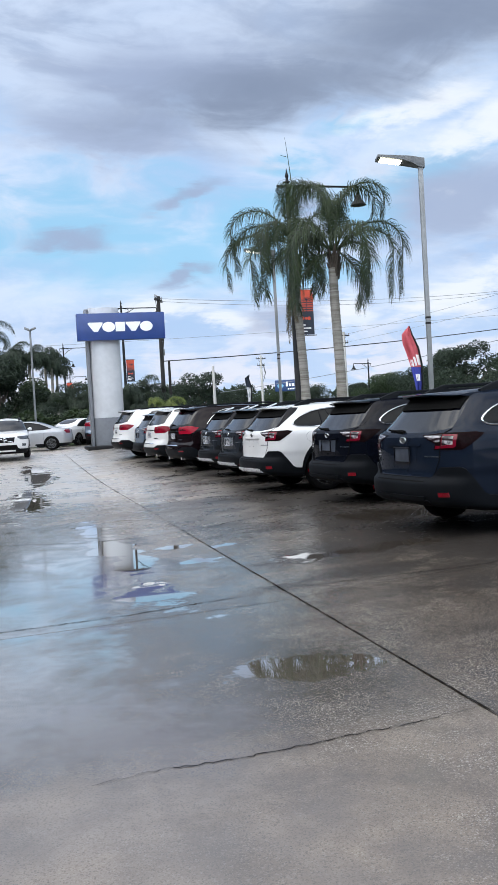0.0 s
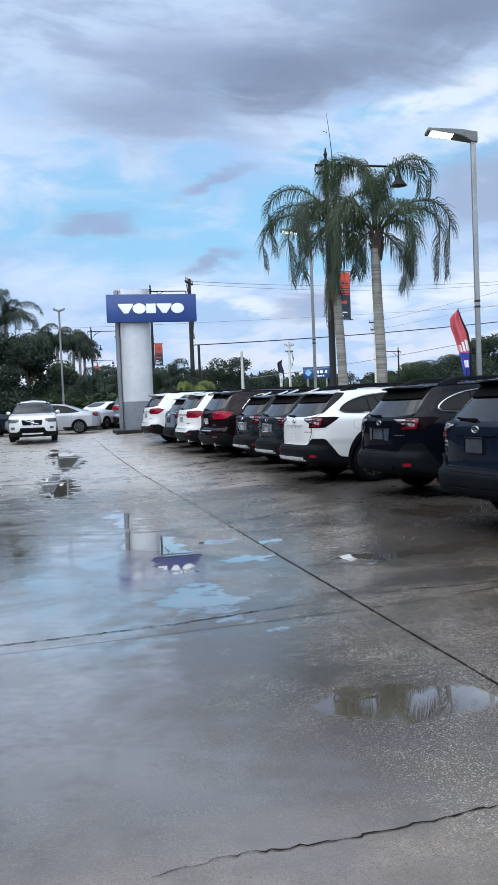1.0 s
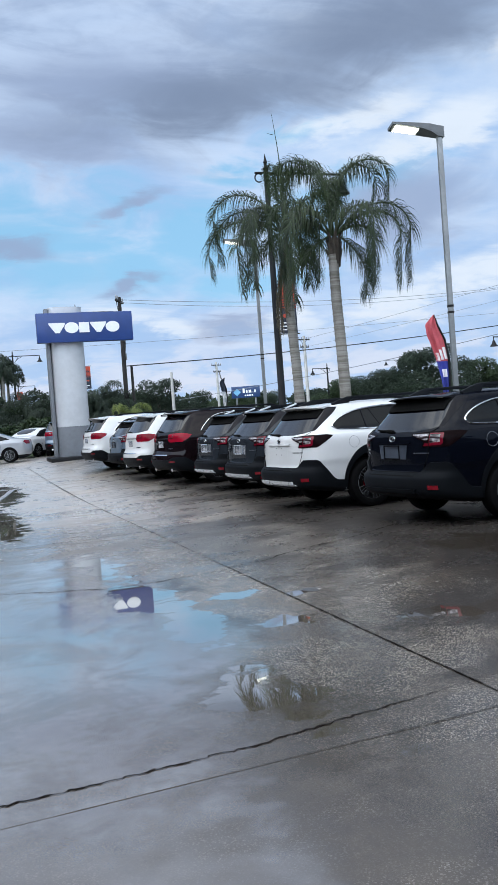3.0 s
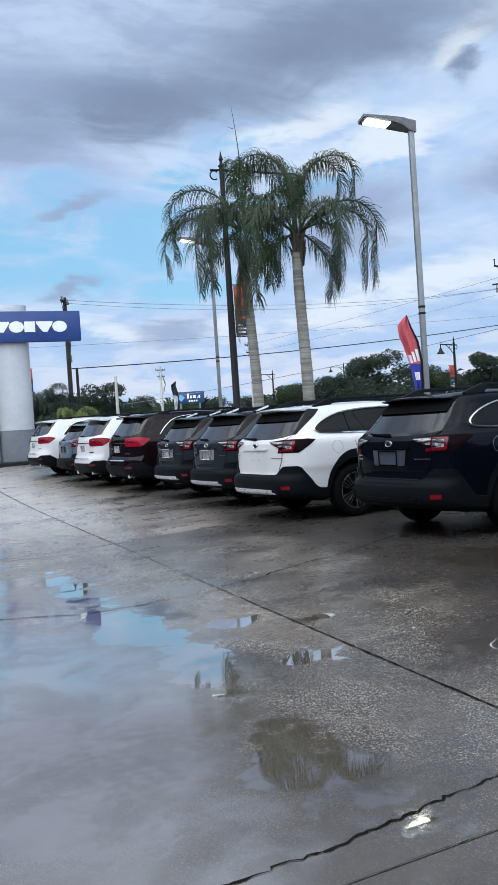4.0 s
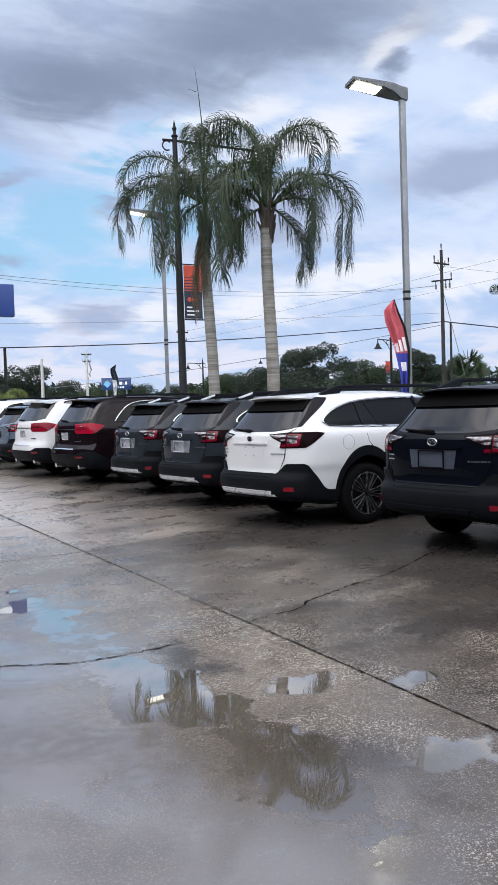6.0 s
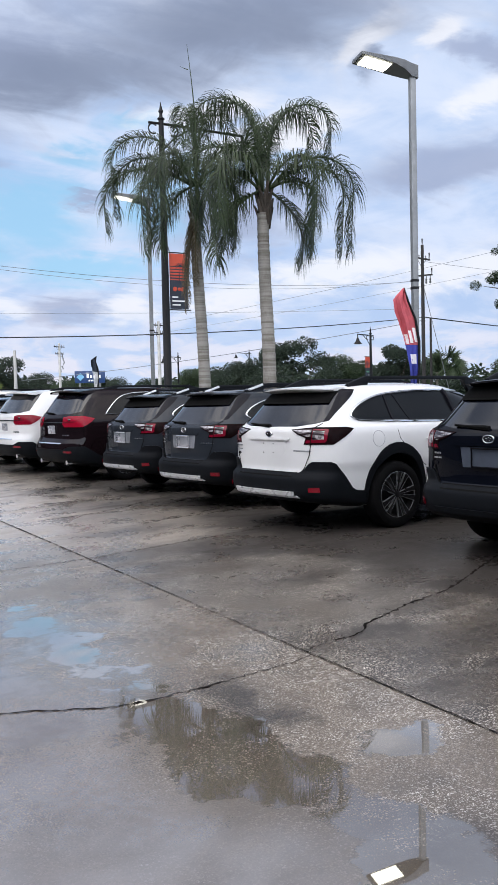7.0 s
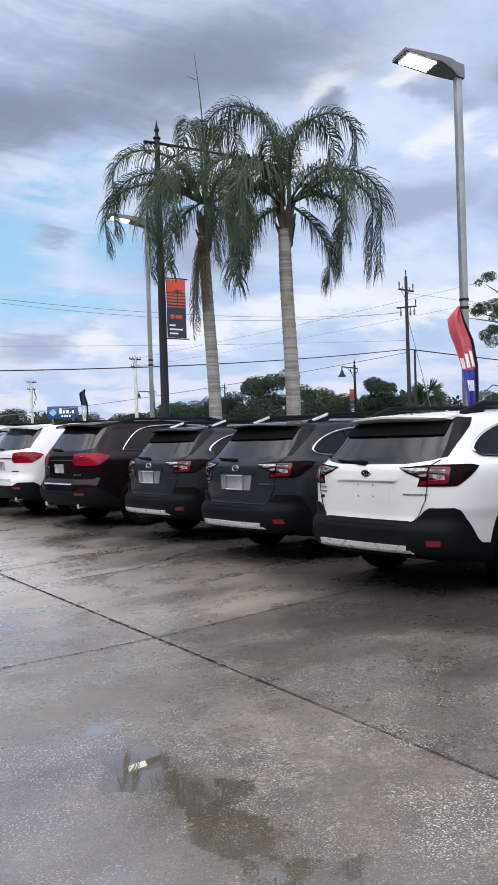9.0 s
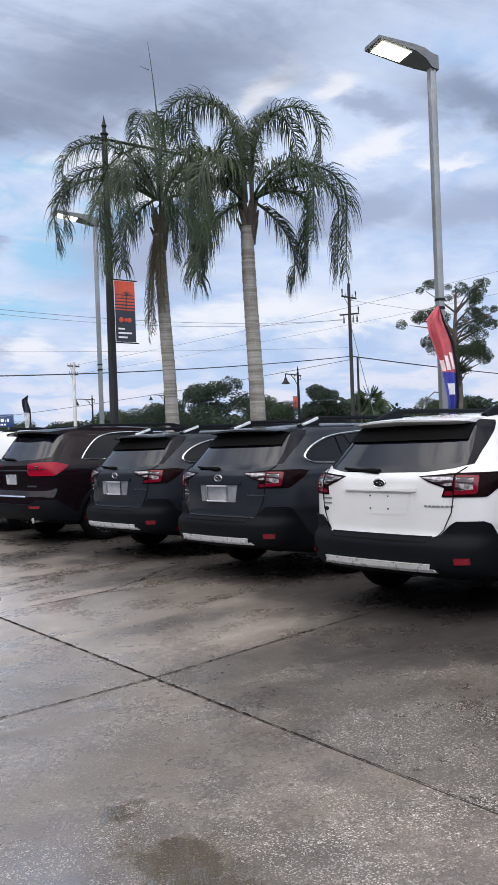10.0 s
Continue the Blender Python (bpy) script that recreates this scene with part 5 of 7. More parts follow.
def ascent(m, coat, label, group="parked row of cars"):
    sh = ASCENT
    car = thing("parked_suv", label, "car", group, m)
    common_parts(car, "ascent", sh, coat, (1.14, 4.03), 0.83, 0.38, 0.235)

    for cx in (1.14, 4.03):
        for sg in (-1, 1):
            part("wheel_arch_trim", cached(f"ascentflare{cx}{sg}", lambda bm: arch_flare(bm, sh, cx, 0.38, 0.415, 0.475, sg, 0.016)), "cladding", car)

    def spoiler(bm):
        n = 14
        rows = []
        for k in range(n + 1):
            t = -1 + 2 * k / n
            y = 0.66 * t
            xe = 0.26 + 0.09 * t * t
            zt = 1.703 - 0.030 * t * t
            rows.append([bm.verts.new(q) for q in ((0.84, y, zt + 0.014), (0.55, y, zt + 0.006), (xe, y, zt - 0.018), (xe + 0.01, y, zt - 0.045), (xe + 0.2, y, zt - 0.06), (0.55, y, zt - 0.05))])
        for a, b in zip(rows, rows[1:]):
            for i in range(5):
                bm.faces.new((a[i], a[i + 1], b[i + 1], b[i]))
        bm.faces.new(rows[0]), bm.faces.new(rows[-1][::-1])
        bmesh.ops.recalc_face_normals(bm, faces=bm.faces[:])

    part("spoiler", cached("ascentspoiler", spoiler, angle=50), coat, car)
    trim_loop(car, "ascenttrim", sh, side_window_polys("ascent") + side_window_polys("ascent")[:1], 0.011, "chrome", "chrome window surround")

    for k, (w, z) in enumerate(((0.46, 1.085), (0.50, 0.705))):
        part("chrome_strip", cached(f"ascentstrip{k}", lambda bm: patch(bm, sh, -w, w, z, z + 0.02, 0.012, 0.0, 10, 1)), "chrome", car, "chrome tailgate strip")

    for sg in (-1, 1):
        part("tail_lamp_lens", cached(f"ascentlens{sg}", lambda bm: patch(bm, sh, sg * 0.47, sg * 0.80, 1.100, 1.112, 0.004, 0.009, 8, 1)), "lens_clear", car, "clear band in the tail lamp")
        part("tail_lamp_core", cached(f"ascentcore{sg}", lambda bm: patch(bm, sh, sg * 0.62, sg * 0.68, 1.130, 1.158, 0.004, 0.009, 3, 1)), "lens_clear", car, "clear lamp core")
    part("number_plate", cached("ascentplate", lambda bm: box(bm, -0.012, 0, -0.155, 0.155, -0.076, 0.076, pose(sh.back(0, 0.96) - 0.004, 0, 0.96, 0, -3, 0), 0.004) and None), "plate_mirror", car, "plain temporary plate")
    tagged(part("badge", cached("ascentbadge", lambda bm: badge_bars(bm, sh, -0.46, 0.85, (0.03,) * 6, 0.022, 0.006)), "chrome", car, "small raised badge bars"), kind="stuff")
    for sg in (-1, 1):
        part("roof_rail", cached(f"ascentrail{sg}", lambda bm: roof_rail(bm, sg, 0.85, 3.0, 0.60, 1.685, 0.085), angle=60), "cladding", car, "black raised roof rail")
        part("reflector", cached(f"ascentreflector{sg}", lambda bm: patch(bm, sh, sg * 0.62, sg * 0.80, 0.54, 0.575, 0.006, 0.018, 4, 1)), "reflector_red", car, "red bumper reflector")
        part("door_mirror", cached(f"ascentmirror{sg}", lambda bm: mirror_mesh(bm, sg, 3.2, 0.90, 1.24)), coat, car)
        part("exhaust_tip", cached(f"ascentexhaust{sg}", lambda bm: tube(bm, [(0.10, sg * 0.58, 0.36), (0.42, sg * 0.58, 0.38)], 0.045, 14)), "chrome", car)
    part("wiper", cached("ascentwiper", lambda bm: tube(bm, on_tail(sh, dense([(0.02, 1.26), (0.40, 1.275)], 0.08), 0.02), 0.016, 6)), "under_black", car)
    return car


def compact_suv(m, coat, label):
    """Seen from the front."""
    sh = COMPACT
    car = thing("parked_suv", label, "car", "", m)
    common_parts(car, "compact", sh, coat, (0.85, 3.55), 0.80, 0.36, 0.225)
    part("grille", cached("compactgrille", lambda bm: patch(bm, sh, -0.40, 0.40, 0.66, 0.86, 0.012, 0.0, 10, 3, 0.12, "nose")), "gloss_black", car, "black mesh grille")
    part("emblem", cached("compactemblem", lambda bm: tube(bm, [(4.45, 0.07 * math.cos(2 * math.pi * k / 16), 0.765 + 0.07 * math.sin(2 * math.pi * k / 16)) for k in range(17)], 0.010, 6, False)), "chrome", car)
    part("grille_bar", cached("compactbar", lambda bm: tube(bm, [(4.44, 0.30, 0.68), (4.45, 0.0, 0.765), (4.44, -0.26, 0.845)], 0.010, 6)), "chrome", car)
    part("air_intake", cached("compactintake", lambda bm: patch(bm, sh, -0.45, 0.45, 0.42, 0.56, 0.014, 0.004, 10, 2, -0.12, "nose")), "under_black", car)
    part("skid_strip", cached("compactskid", lambda bm: patch(bm, sh, -0.40, 0.40, 0.30, 0.36, 0.02, 0.016, 10, 1, 0, "nose")), "brushed_silver", car)
    for sg in (-1, 1):
        part("fog_lamp", cached(f"compactfog{sg}", lambda bm: patch(bm, sh, sg * 0.66, sg * 0.80, 0.50, 0.60, 0.01, 0.0, 3, 1, 0, "nose")), "headlamp", car)
        part("door_mirror", cached(f"compactmirror{sg}", lambda bm: mirror_mesh(bm, sg, 2.9, 0.88, 1.15)), coat, car)
        part("roof_rail", cached(f"compactrail{sg}", lambda bm: roof_rail(bm, sg, 0.9, 2.4, 0.55, 1.595, 0.06), angle=60), "cladding", car)
        part("mudguard_trim", cached(f"compactflare{sg}", lambda bm: arch_flare(bm, sh, 3.55, 0.36, 0.395, 0.45, sg, 0.015)), "cladding", car)
    return car


def sedan(m, coat, label):
    sh = SEDAN
    car = thing("parked_sedan", label, "car", "", m)
    common_parts(car, "sedan", sh, coat, (0.98, 3.65), 0.77, 0.32, 0.205)
    trim_loop(car, "sedantrim", sh, side_window_polys("sedan") + side_window_polys("sedan")[:1], 0.008, "gloss_black", "")

    def seams(bm):
        for sg in (-1, 1):
            for x in (1.30, 2.20, 3.15):
                tube(bm, on_side(sh, dense([(x, 0.97), (x + 0.05, 0.35)], 0.1), sg, -0.001), 0.004, 4)
    part("door_gap", cached("sedanseams", seams), "under_black", car)
    for sg in (-1, 1):
        part("door_mirror", cached(f"sedanmirror{sg}", lambda bm: mirror_mesh(bm, sg, 3.0, 0.82, 1.0)), coat, car)
        for k, hx in enumerate((1.40, 2.30)):
            part("door_handle", cached(f"sedanhandle{sg}{k}", lambda bm: tube(bm, [(hx, sg * (sh.side(hx, 0.86) + 0.02), 0.86), (hx + 0.18, sg * (sh.side(hx, 0.86) + 0.02), 0.86)], 0.013, 6)), coat, car)
    return car

# ---- the ground: one sheet to the horizon, the concrete lot in slabs, verge, pavement and road ----


def sheet(name, xs, ys, mat, dz, label, category, kind="structure", skirt=0.0):
    bm = bmesh.new()
    g = [[bm.verts.new((x, y, ground_z(x, y) + dz)) for y in ys] for x in xs]
    for i in range(len(xs) - 1):
        for j in range(len(ys) - 1):
            bm.faces.new((g[i][j], g[i + 1][j], g[i + 1][j + 1], g[i][j + 1]))
    if skirt:
        es = [e for e in bm.edges if len(e.link_faces) == 1]
        r = bmesh.ops.extrude_edge_only(bm, edges=es)
        for v in r["geom"]:
            if isinstance(v, bmesh.types.BMVert):
                v.co.z -= skirt
        bmesh.ops.recalc_face_normals(bm, faces=bm.faces[:])
    ob = new(name, mesh_of(name, bm, mat))
    return tagged(ob, label, category, kind=kind)


SPAN_X = [-2500, -600, -150, -60, -30, -14, -6, -3, 0, 1.6, 2.4, 3.2, 4.0, 5.0, 7, 9, 12, 15, 20, 30, 60, 150, 600, 2500]
SPAN_Y = [-2500, -600, -150, -40, -12, 0, 10, 20, 23, 26, 29, 32, 35, 38, 41, 44, 47, 52, 60, 90, 150, 600, 2500]
sheet("ground", SPAN_X, SPAN_Y, "grass", -0.09, "damp dark green grass reaching to the horizon", "ground")

SLAB_X = [-11.0, -6.6, -2.2, 2.19, 6.55, 9.1]
SLAB_Y = [-9.4, -4.8, -0.5, 6.68, 15.31, 19.6, 23.7, 27.8, 31.9, 36.0, 40.1, 44.2, 48.3]


def cross_joint(j, x):
    """The cross joints run a little askew; the first and last edge of the lot are square."""
    return SLAB_Y[j] + ((0.07 if j == 3 else 0.09) * (x - 2.19) if 0 < j < len(SLAB_Y) - 1 else 0.0)


def make_lot():
    lot = sheet("pavement", [SLAB_X[0] + 0.02 + k * (SLAB_X[-1] - SLAB_X[0] - 0.04) / 24 for k in range(25)], [SLAB_Y[0] + 0.02 + k * (SLAB_Y[-1] - SLAB_Y[0] - 0.04) / 40 for k in range(41)],
                "joint_dirt", -0.035, "rain-wet concrete parking lot with joints and cracks", "pavement")
    rng = random.Random(4)
    for i in range(len(SLAB_X) - 1):
        for j in range(len(SLAB_Y) - 1):
            x0, x1, y0, y1 = SLAB_X[i] + 0.004, SLAB_X[i + 1] - 0.004, SLAB_Y[j] + 0.003, SLAB_Y[j + 1] - 0.003
            bm = bmesh.new()
            n, k = 24, 24 if y1 - y0 < 6 else 48
            tip = 0.0
            g = []
            for a in range(n + 1):
                col = []
                for b in range(k + 1):
                    x = x0 + (x1 - x0) * a / n
                    ya, yb = cross_joint(j, x) + 0.003, cross_joint(j + 1, x) - 0.003
                    y = ya + (yb - ya) * b / k
                    edge = a in (0, n) or b in (0, k)
                    # crumbled slab edges
                    if b in (0, k) and not a in (0, n):
                        y += (0.004 + 0.012 * noise.noise((x * 2.1, y, 3.0)) + 0.010 * noise.noise((x * 9.0, y, 1.0))) * (1 if b == 0 else -1) * 0.2
                    col.append(bm.verts.new((x, y, ground_z(x, y) + tip - (0.003 if edge else 0.0))))
                g.append(col)
            for a in range(n):
                for b in range(k):
                    bm.faces.new((g[a][b], g[a + 1][b], g[a + 1][b + 1], g[a][b + 1]))
            es = [e for e in bm.edges if len(e.link_faces) == 1]
            r = bmesh.ops.extrude_edge_only(bm, edges=es)
            for v in r["geom"]:
                if isinstance(v, bmesh.types.BMVert):
                    v.co.z -= 0.03
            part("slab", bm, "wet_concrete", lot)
    return lot


pavement = make_lot()


def crack(pts, width, seed, label, stray=0.013):
    """A crooked crack, open a few millimetres, with crumbled lips."""
    rng = random.Random(seed)
    line = []
    for (x0, y0), (x1, y1) in zip(pts, pts[1:]):
        n = max(2, int(math.hypot(x1 - x0, y1 - y0) / 0.03))
        for k in range(n):
            t = k / n
            line.append((x0 + (x1 - x0) * t + rng.uniform(-stray, stray), y0 + (y1 - y0) * t + rng.uniform(-stray, stray)))
    line.append(pts[-1])
    bm = bmesh.new()
    prev = None
    for k, (x, y) in enumerate(line):
        w = width * (0.15 + 0.95 * rng.random()) * min(1.0, 0.25 + 4 * min(k, len(line) - 1 - k) / len(line))
        a, b = line[max(k - 1, 0)], line[min(k + 1, len(line) - 1)]
        d = Vector((b[0] - a[0], b[1] - a[1])).normalized()
        z = ground_z(x, y) + 0.0032
        cur = (bm.verts.new((x - d.y * w, y + d.x * w, z)), bm.verts.new((x, y, z - 0.0005)), bm.verts.new((x + d.y * w, y - d.x * w, z)))
        if prev:
            bm.faces.new((prev[0], prev[1], cur[1], cur[0]))
            bm.faces.new((prev[1], prev[2], cur[2], cur[1]))
        prev = cur
    bmesh.ops.recalc_face_normals(bm, faces=bm.faces[:])
    return part("crack", bm, "joint_dirt", pavement, label)


crack([(2.19, 11.50), (2.42, 11.57), (2.6, 11.56), (2.72, 11.62), (2.82, 11.72), (3.05, 11.80), (3.37, 11.92), (3.82, 12.02), (4.32, 12.28), (5.4, 12.9)], 0.014, 1, "crooked dark crack")
crack([(-2.2, 11.9), (-0.4, 11.83), (0.3, 11.52), (0.57, 11.40), (0.86, 11.26), (1.06, 11.24), (1.41, 11.27), (1.71, 11.32), (2.01, 11.36), (2.18, 11.42)], 0.010, 2, "crooked dark crack")
crack([(-2.2, 6.55), (-0.29, 6.71), (0.45, 6.77), (0.79, 6.80), (1.04, 6.85), (1.18, 6.87), (1.39, 6.93), (1.8, 7.0), (2.18, 7.07)], 0.009, 3, "crooked dark crack")
crack([(0.24, 3.67), (0.55, 3.71), (0.83, 3.69), (1.39, 3.73), (1.71, 3.76), (2.16, 3.81)], 0.005, 4, "thin dark crack")
crack([(2.2, 7.08), (2.6, 7.06), (3.0, 6.97), (3.8, 6.85), (4.3, 6.84), (5.6, 6.7)], 0.009, 5, "thin dark crack")
crack([(2.6, 18.30), (3.4, 18.32), (3.9, 18.55), (4.3, 18.85), (4.9, 19.2)], 0.016, 9, "short dark crack")
crack([(2.19, -0.4), (2.192, 3.6), (2.187, 9.0), (2.192, 13.0)], 0.0075, 7, "dirty sawn joint", 0.003)
crack([(2.192, 13.0), (2.19, 19.0), (2.21, 25.0), (2.24, 38.0)], 0.014, 10, "dirty sawn joint", 0.004)
crack([(x, cross_joint(3, x)) for x in (0.6, 2.19, 4.4, 6.5)], 0.004, 11, "dirty sawn joint", 0.003)
for k in range(8):
    crack([(x, cross_joint(k + 4, x)) for x in (-6.6, -2.2, 2.19, 4.4, 6.5)], 0.008 if k == 0 else 0.014, 20 + k, "dirty sawn joint", 0.003)
crack([(2.22, 9.25), (2.9, 9.45), (3.4, 9.9)], 0.003, 8, "hairline crack")

# what lies past the row: kerb, verge, pavement and road
for nm, x0, x1, mat, dz, lb in (("kerb", 9.12, 9.30, "kerb_concrete", 0.13, "pale concrete kerb along the parking bays"), ("footpath", 12.6, 14.1, "kerb_concrete", 0.03, "pale concrete footpath beside the road"),
                                ("kerb_street", 14.3, 14.5, "kerb_concrete", 0.02, "pale street kerb"), ("road", 14.52, 27.0, "asphalt", -0.06, "wet dark asphalt road")):
    ys = [-150, -40, -10, 0, 10, 20, 24, 28, 32, 36, 40, 44, 48, 60, 100, 200, 400]
    sheet(nm, [x0, x0 + 0.3 * (x1 - x0), x1], [y for y in ys if nm != "kerb" or -40 <= y <= 48], mat, dz, lb, nm.split("_")[0], skirt=0.25)


def plain_wall(name, x0, x1, y0, y1, h, label):
    bm = bmesh.new()
    box(bm, x0, x1, y0, y1, -0.1, h)
    return tagged(new(name, mesh_of(name, bm, "wall_render", False)), label, "wall", kind="structure")


# unseen walls; the tall west one blocks low sky and darkens tailgate reflections
plain_wall("unseen_wall_west", -11.4, -11.0, -30.0, 62.0, 10.0, "unseen plain grey wall added beyond the aisle")
plain_wall("unseen_wall_south", -11.0, 14.0, -24.4, -24.0, 7.0, "unseen plain grey wall added behind the lot")

# ---- poles, lamps and wires ----


def lot_light(m, label, lit="lamp_glow"):
    """Square steel pole with a flat wedge-shaped luminaire that reaches over the bays."""
    ob = thing("lot_light", label, "street lamp", "parking lot lights", m)
    bm = bmesh.new()
    box(bm, -0.056, 0.056, -0.056, 0.056, 0.0, 7.55, None, 0.012)
    part("pole", bm, "galvanised", ob)
    bm = bmesh.new()
    box(bm, -0.2, 0.2, -0.2, 0.2, 0.0, 0.05, None, 0.01)
    part("base_plate", bm, "galvanised", ob)
    for z in (3.5, 3.64):
        bm = bmesh.new()
        box(bm, -0.062, 0.062, -0.062, 0.062, z, z + 0.05, None, 0.004)
        part("strap", bm, "black_metal", ob)
    # the head runs along -x
    rows = []
    bm = bmesh.new()
    for x, w, zb, zt in ((0.10, 0.07, -0.22, 0.02), (-0.05, 0.10, -0.20, 0.04), (-0.22, 0.20, -0.13, 0.05), (-0.45, 0.26, -0.06, 0.06), (-0.90, 0.26, 0.03, 0.10), (-1.10, 0.25, 0.06, 0.12)):
        rows.append([bm.verts.new((x, y, z)) for y, z in ((-w, zb), (w, zb), (w, zt - 0.02), (w * 0.9, zt), (-w * 0.9, zt), (-w, zt - 0.02))])
    for a, b in zip(rows, rows[1:]):
        for i in range(6):
            bm.faces.new((a[i], a[(i + 1) % 6], b[(i + 1) % 6], b[i]))
    bm.faces.new(rows[0]), bm.faces.new(rows[-1][::-1])
    bmesh.ops.recalc_face_normals(bm, faces=bm.faces[:])
    h = part("lamp_head", bm, "lamp_grey", ob)
    h.location = (0, 0, 7.66)
    bm = bmesh.new()
    vs = [bm.verts.new(q) for q in ((-0.50, -0.19, -0.054), (-0.50, 0.19, -0.054), (-1.02, 0.19, 0.040), (-1.02, -0.19, 0.040))]
    bm.faces.new(vs)
    r = bmesh.ops.extrude_face_region(bm, geom=bm.faces[:])
    for v in r["geom"]:
        if isinstance(v, bmesh.types.BMVert):
            v.co.z -= 0.012
    bmesh.ops.recalc_face_normals(bm, faces=bm.faces[:])
    part("light_panel", bm, lit, h, "lit white diode panel")
    return ob


lot_light(pose(10.44, 19.92, ground_z(10.5, 19.9) - 0.02, 0, 0, -15), "lit grey steel parking-lot light on the verge")
lot_light(pose(10.19, 31.74, ground_z(10.1, 32.1) - 0.15, 0, 0, -15), "grey steel parking-lot light behind the palms", "lamp_glow_dim")


def decor_lamp(m, h, label, arm=3.1, banner=True, side=1):
    """Black cast street lamp: tapered post, finial, long arm with scrolls, bell lantern and a cloth banner."""
    ob = thing("street_lamp", label, "street lamp", "black street lamps", m)
    bm = bmesh.new()
    tube(bm, [(0, 0, 0), (0, 0, 0.9), (0, 0, 0.95), (0, 0, h * 0.5), (0, 0, h)], [0.20, 0.18, 0.14, 0.125, 0.085], 12)
    part("post", bm, "black_metal", ob)
    bm = bmesh.new()
    lathe(bm, [(0.09, h), (0.13, h + 0.05), (0.06, h + 0.12), (0.05, h + 0.22), (0.085, h + 0.30), (0.05, h + 0.38), (0.005, h + 0.62)], 12)
    part("finial", bm, "black_metal", ob)
    bm = bmesh.new()
    tube(bm, [(-0.45 * side, 0, h - 0.12), (0, 0, h - 0.1), (arm * side, 0, h - 0.1)], 0.045, 8)
    for s, x in ((-1, -0.30), (1, 0.45)):
        tube(bm, [(x * side + 0.16 * math.cos(a) * s * side, 0, h - 0.30 + 0.16 * math.sin(a)) for a in np.linspace(-2.2, 2.4, 14)], 0.025, 6)
    tube(bm, [(0.05 * side, 0, h - 0.95), (0.5 * side, 0, h - 0.5), (1.1 * side, 0, h - 0.14)], 0.03, 6)
    part("arm", bm, "black_metal", ob)
    bm = bmesh.new()
    lathe(bm, [(0.04, h - 0.1), (0.05, h - 0.38), (0.12, h - 0.46), (0.15, h - 0.62), (0.30, h - 0.80), (0.34, h - 0.86), (0.28, h - 0.87), (0.05, h - 0.84)], 16, m=Matrix.Translation((arm * side, 0, 0)))
    part("bell_lantern", bm, "black_metal", ob, "black bell-shaped lantern")
    if banner:
        zb = h * 0.415
        bh, bw = 1.85, 0.68
        for z in (zb - 0.03, zb + bh + 0.03):
            bm = bmesh.new()
            tube(bm, [(0.05 * side, 0, z), ((bw + 0.25) * side, 0, z)], 0.02, 6)
            part("banner_rod", bm, "black_metal", ob)
        x0 = 0.16 * side
        bm = bmesh.new()
        box(bm, min(x0, x0 + bw * side), max(x0, x0 + bw * side), -0.006, 0.006, zb, zb + bh * 0.52)
        b = part("banner", bm, "banner_dark", ob, "red and dark cloth banner")
        bm = bmesh.new()
        box(bm, min(x0, x0 + bw * side), max(x0, x0 + bw * side), -0.006, 0.006, zb + bh * 0.52, zb + bh)
        part("banner_top", bm, "banner_red", b)
        bm = bmesh.new()
        for k in range(5):
            z = zb + bh * (0.54 + 0.055 * k)
            box(bm, min(x0, x0 + bw * side), max(x0, x0 + bw * side), -0.009, -0.0065, z, z + 0.020 + 0.006 * (5 - k))
        tube(bm, [(x0 + 0.36 * side, -0.009, zb + bh * 0.50), (x0 + 0.40 * side, -0.009, zb + bh * 0.78)], 0.014, 5)
        for k in range(7):
            a = radians(-20 + 37 * k)
            c = Vector((x0 + 0.40 * side, -0.009, zb + bh * 0.78))
            tube(bm, [c, c + Vector((0.10 * math.cos(a), 0, 0.09 * math.sin(a) + 0.02)), c + Vector((0.19 * math.cos(a), 0, 0.13 * math.sin(a) - 0.05))], 0.012, 4)
        part("banner_print", bm, "banner_dark", b, "printed stripes and palm")
        bm = bmesh.new()
        for k, (u, w) in enumerate(((0.14, 0.16), (0.30, 0.12), (0.42, 0.15))):
            lathe(bm, [(0.001, -0.003), (w * 0.5, 0.0), (w * 0.45, 0.003), (0.001, 0.004)], 10, m=Matrix.Translation((x0 + (u + 0.05) * side, -0.010, zb + bh * 0.36)) @ pose(0, 0, 0, 90, 0, 0))
        part("banner_fruit", bm, "banner_green" if h < 10 else "banner_red", b)
        bm = bmesh.new()
        for z, w in ((0.20, 0.22), (0.13, 0.46), (0.06, 0.30)):
            box(bm, min(x0 + 0.08 * side, x0 + (0.08 + w) * side), max(x0 + 0.08 * side, x0 + (0.08 + w) * side), -0.011, -0.0065, zb + bh * z, zb + bh * z + 0.05)
        part("banner_writing", bm, "flag_white", b, "plain bars of small writing")
    return ob


decor_lamp(pose(11.6, 33.7, ground_z(11.9, 34.2), 0, 0, 0), 10.6, "tall black street lamp with a red banner on the verge")
decor_lamp(pose(10.0, 75.0, 0.5), 11.0, "tall black street lamp with a banner by the road")
decor_lamp(pose(7.0, 108.0, 0.5), 10.6, "tall black street lamp with a red banner far off")
decor_lamp(pose(6.7, 131.0, 0.5), 10.6, "tall black street lamp far down the road", banner=False)
decor_lamp(pose(12.1, 172.0, 0.5), 10.6, "tall black street lamp far down the road", banner=False)
decor_lamp(pose(42.9, 62.5, 0.5, 0, 0, 20), 6.3, "black street lamp with a small red banner", 1.9, True, -1)
decor_lamp(pose(63.7, 117.7, 0.5, 0, 0, 20), 8.4, "black street lamp far across the road", 3.0, True, -1)
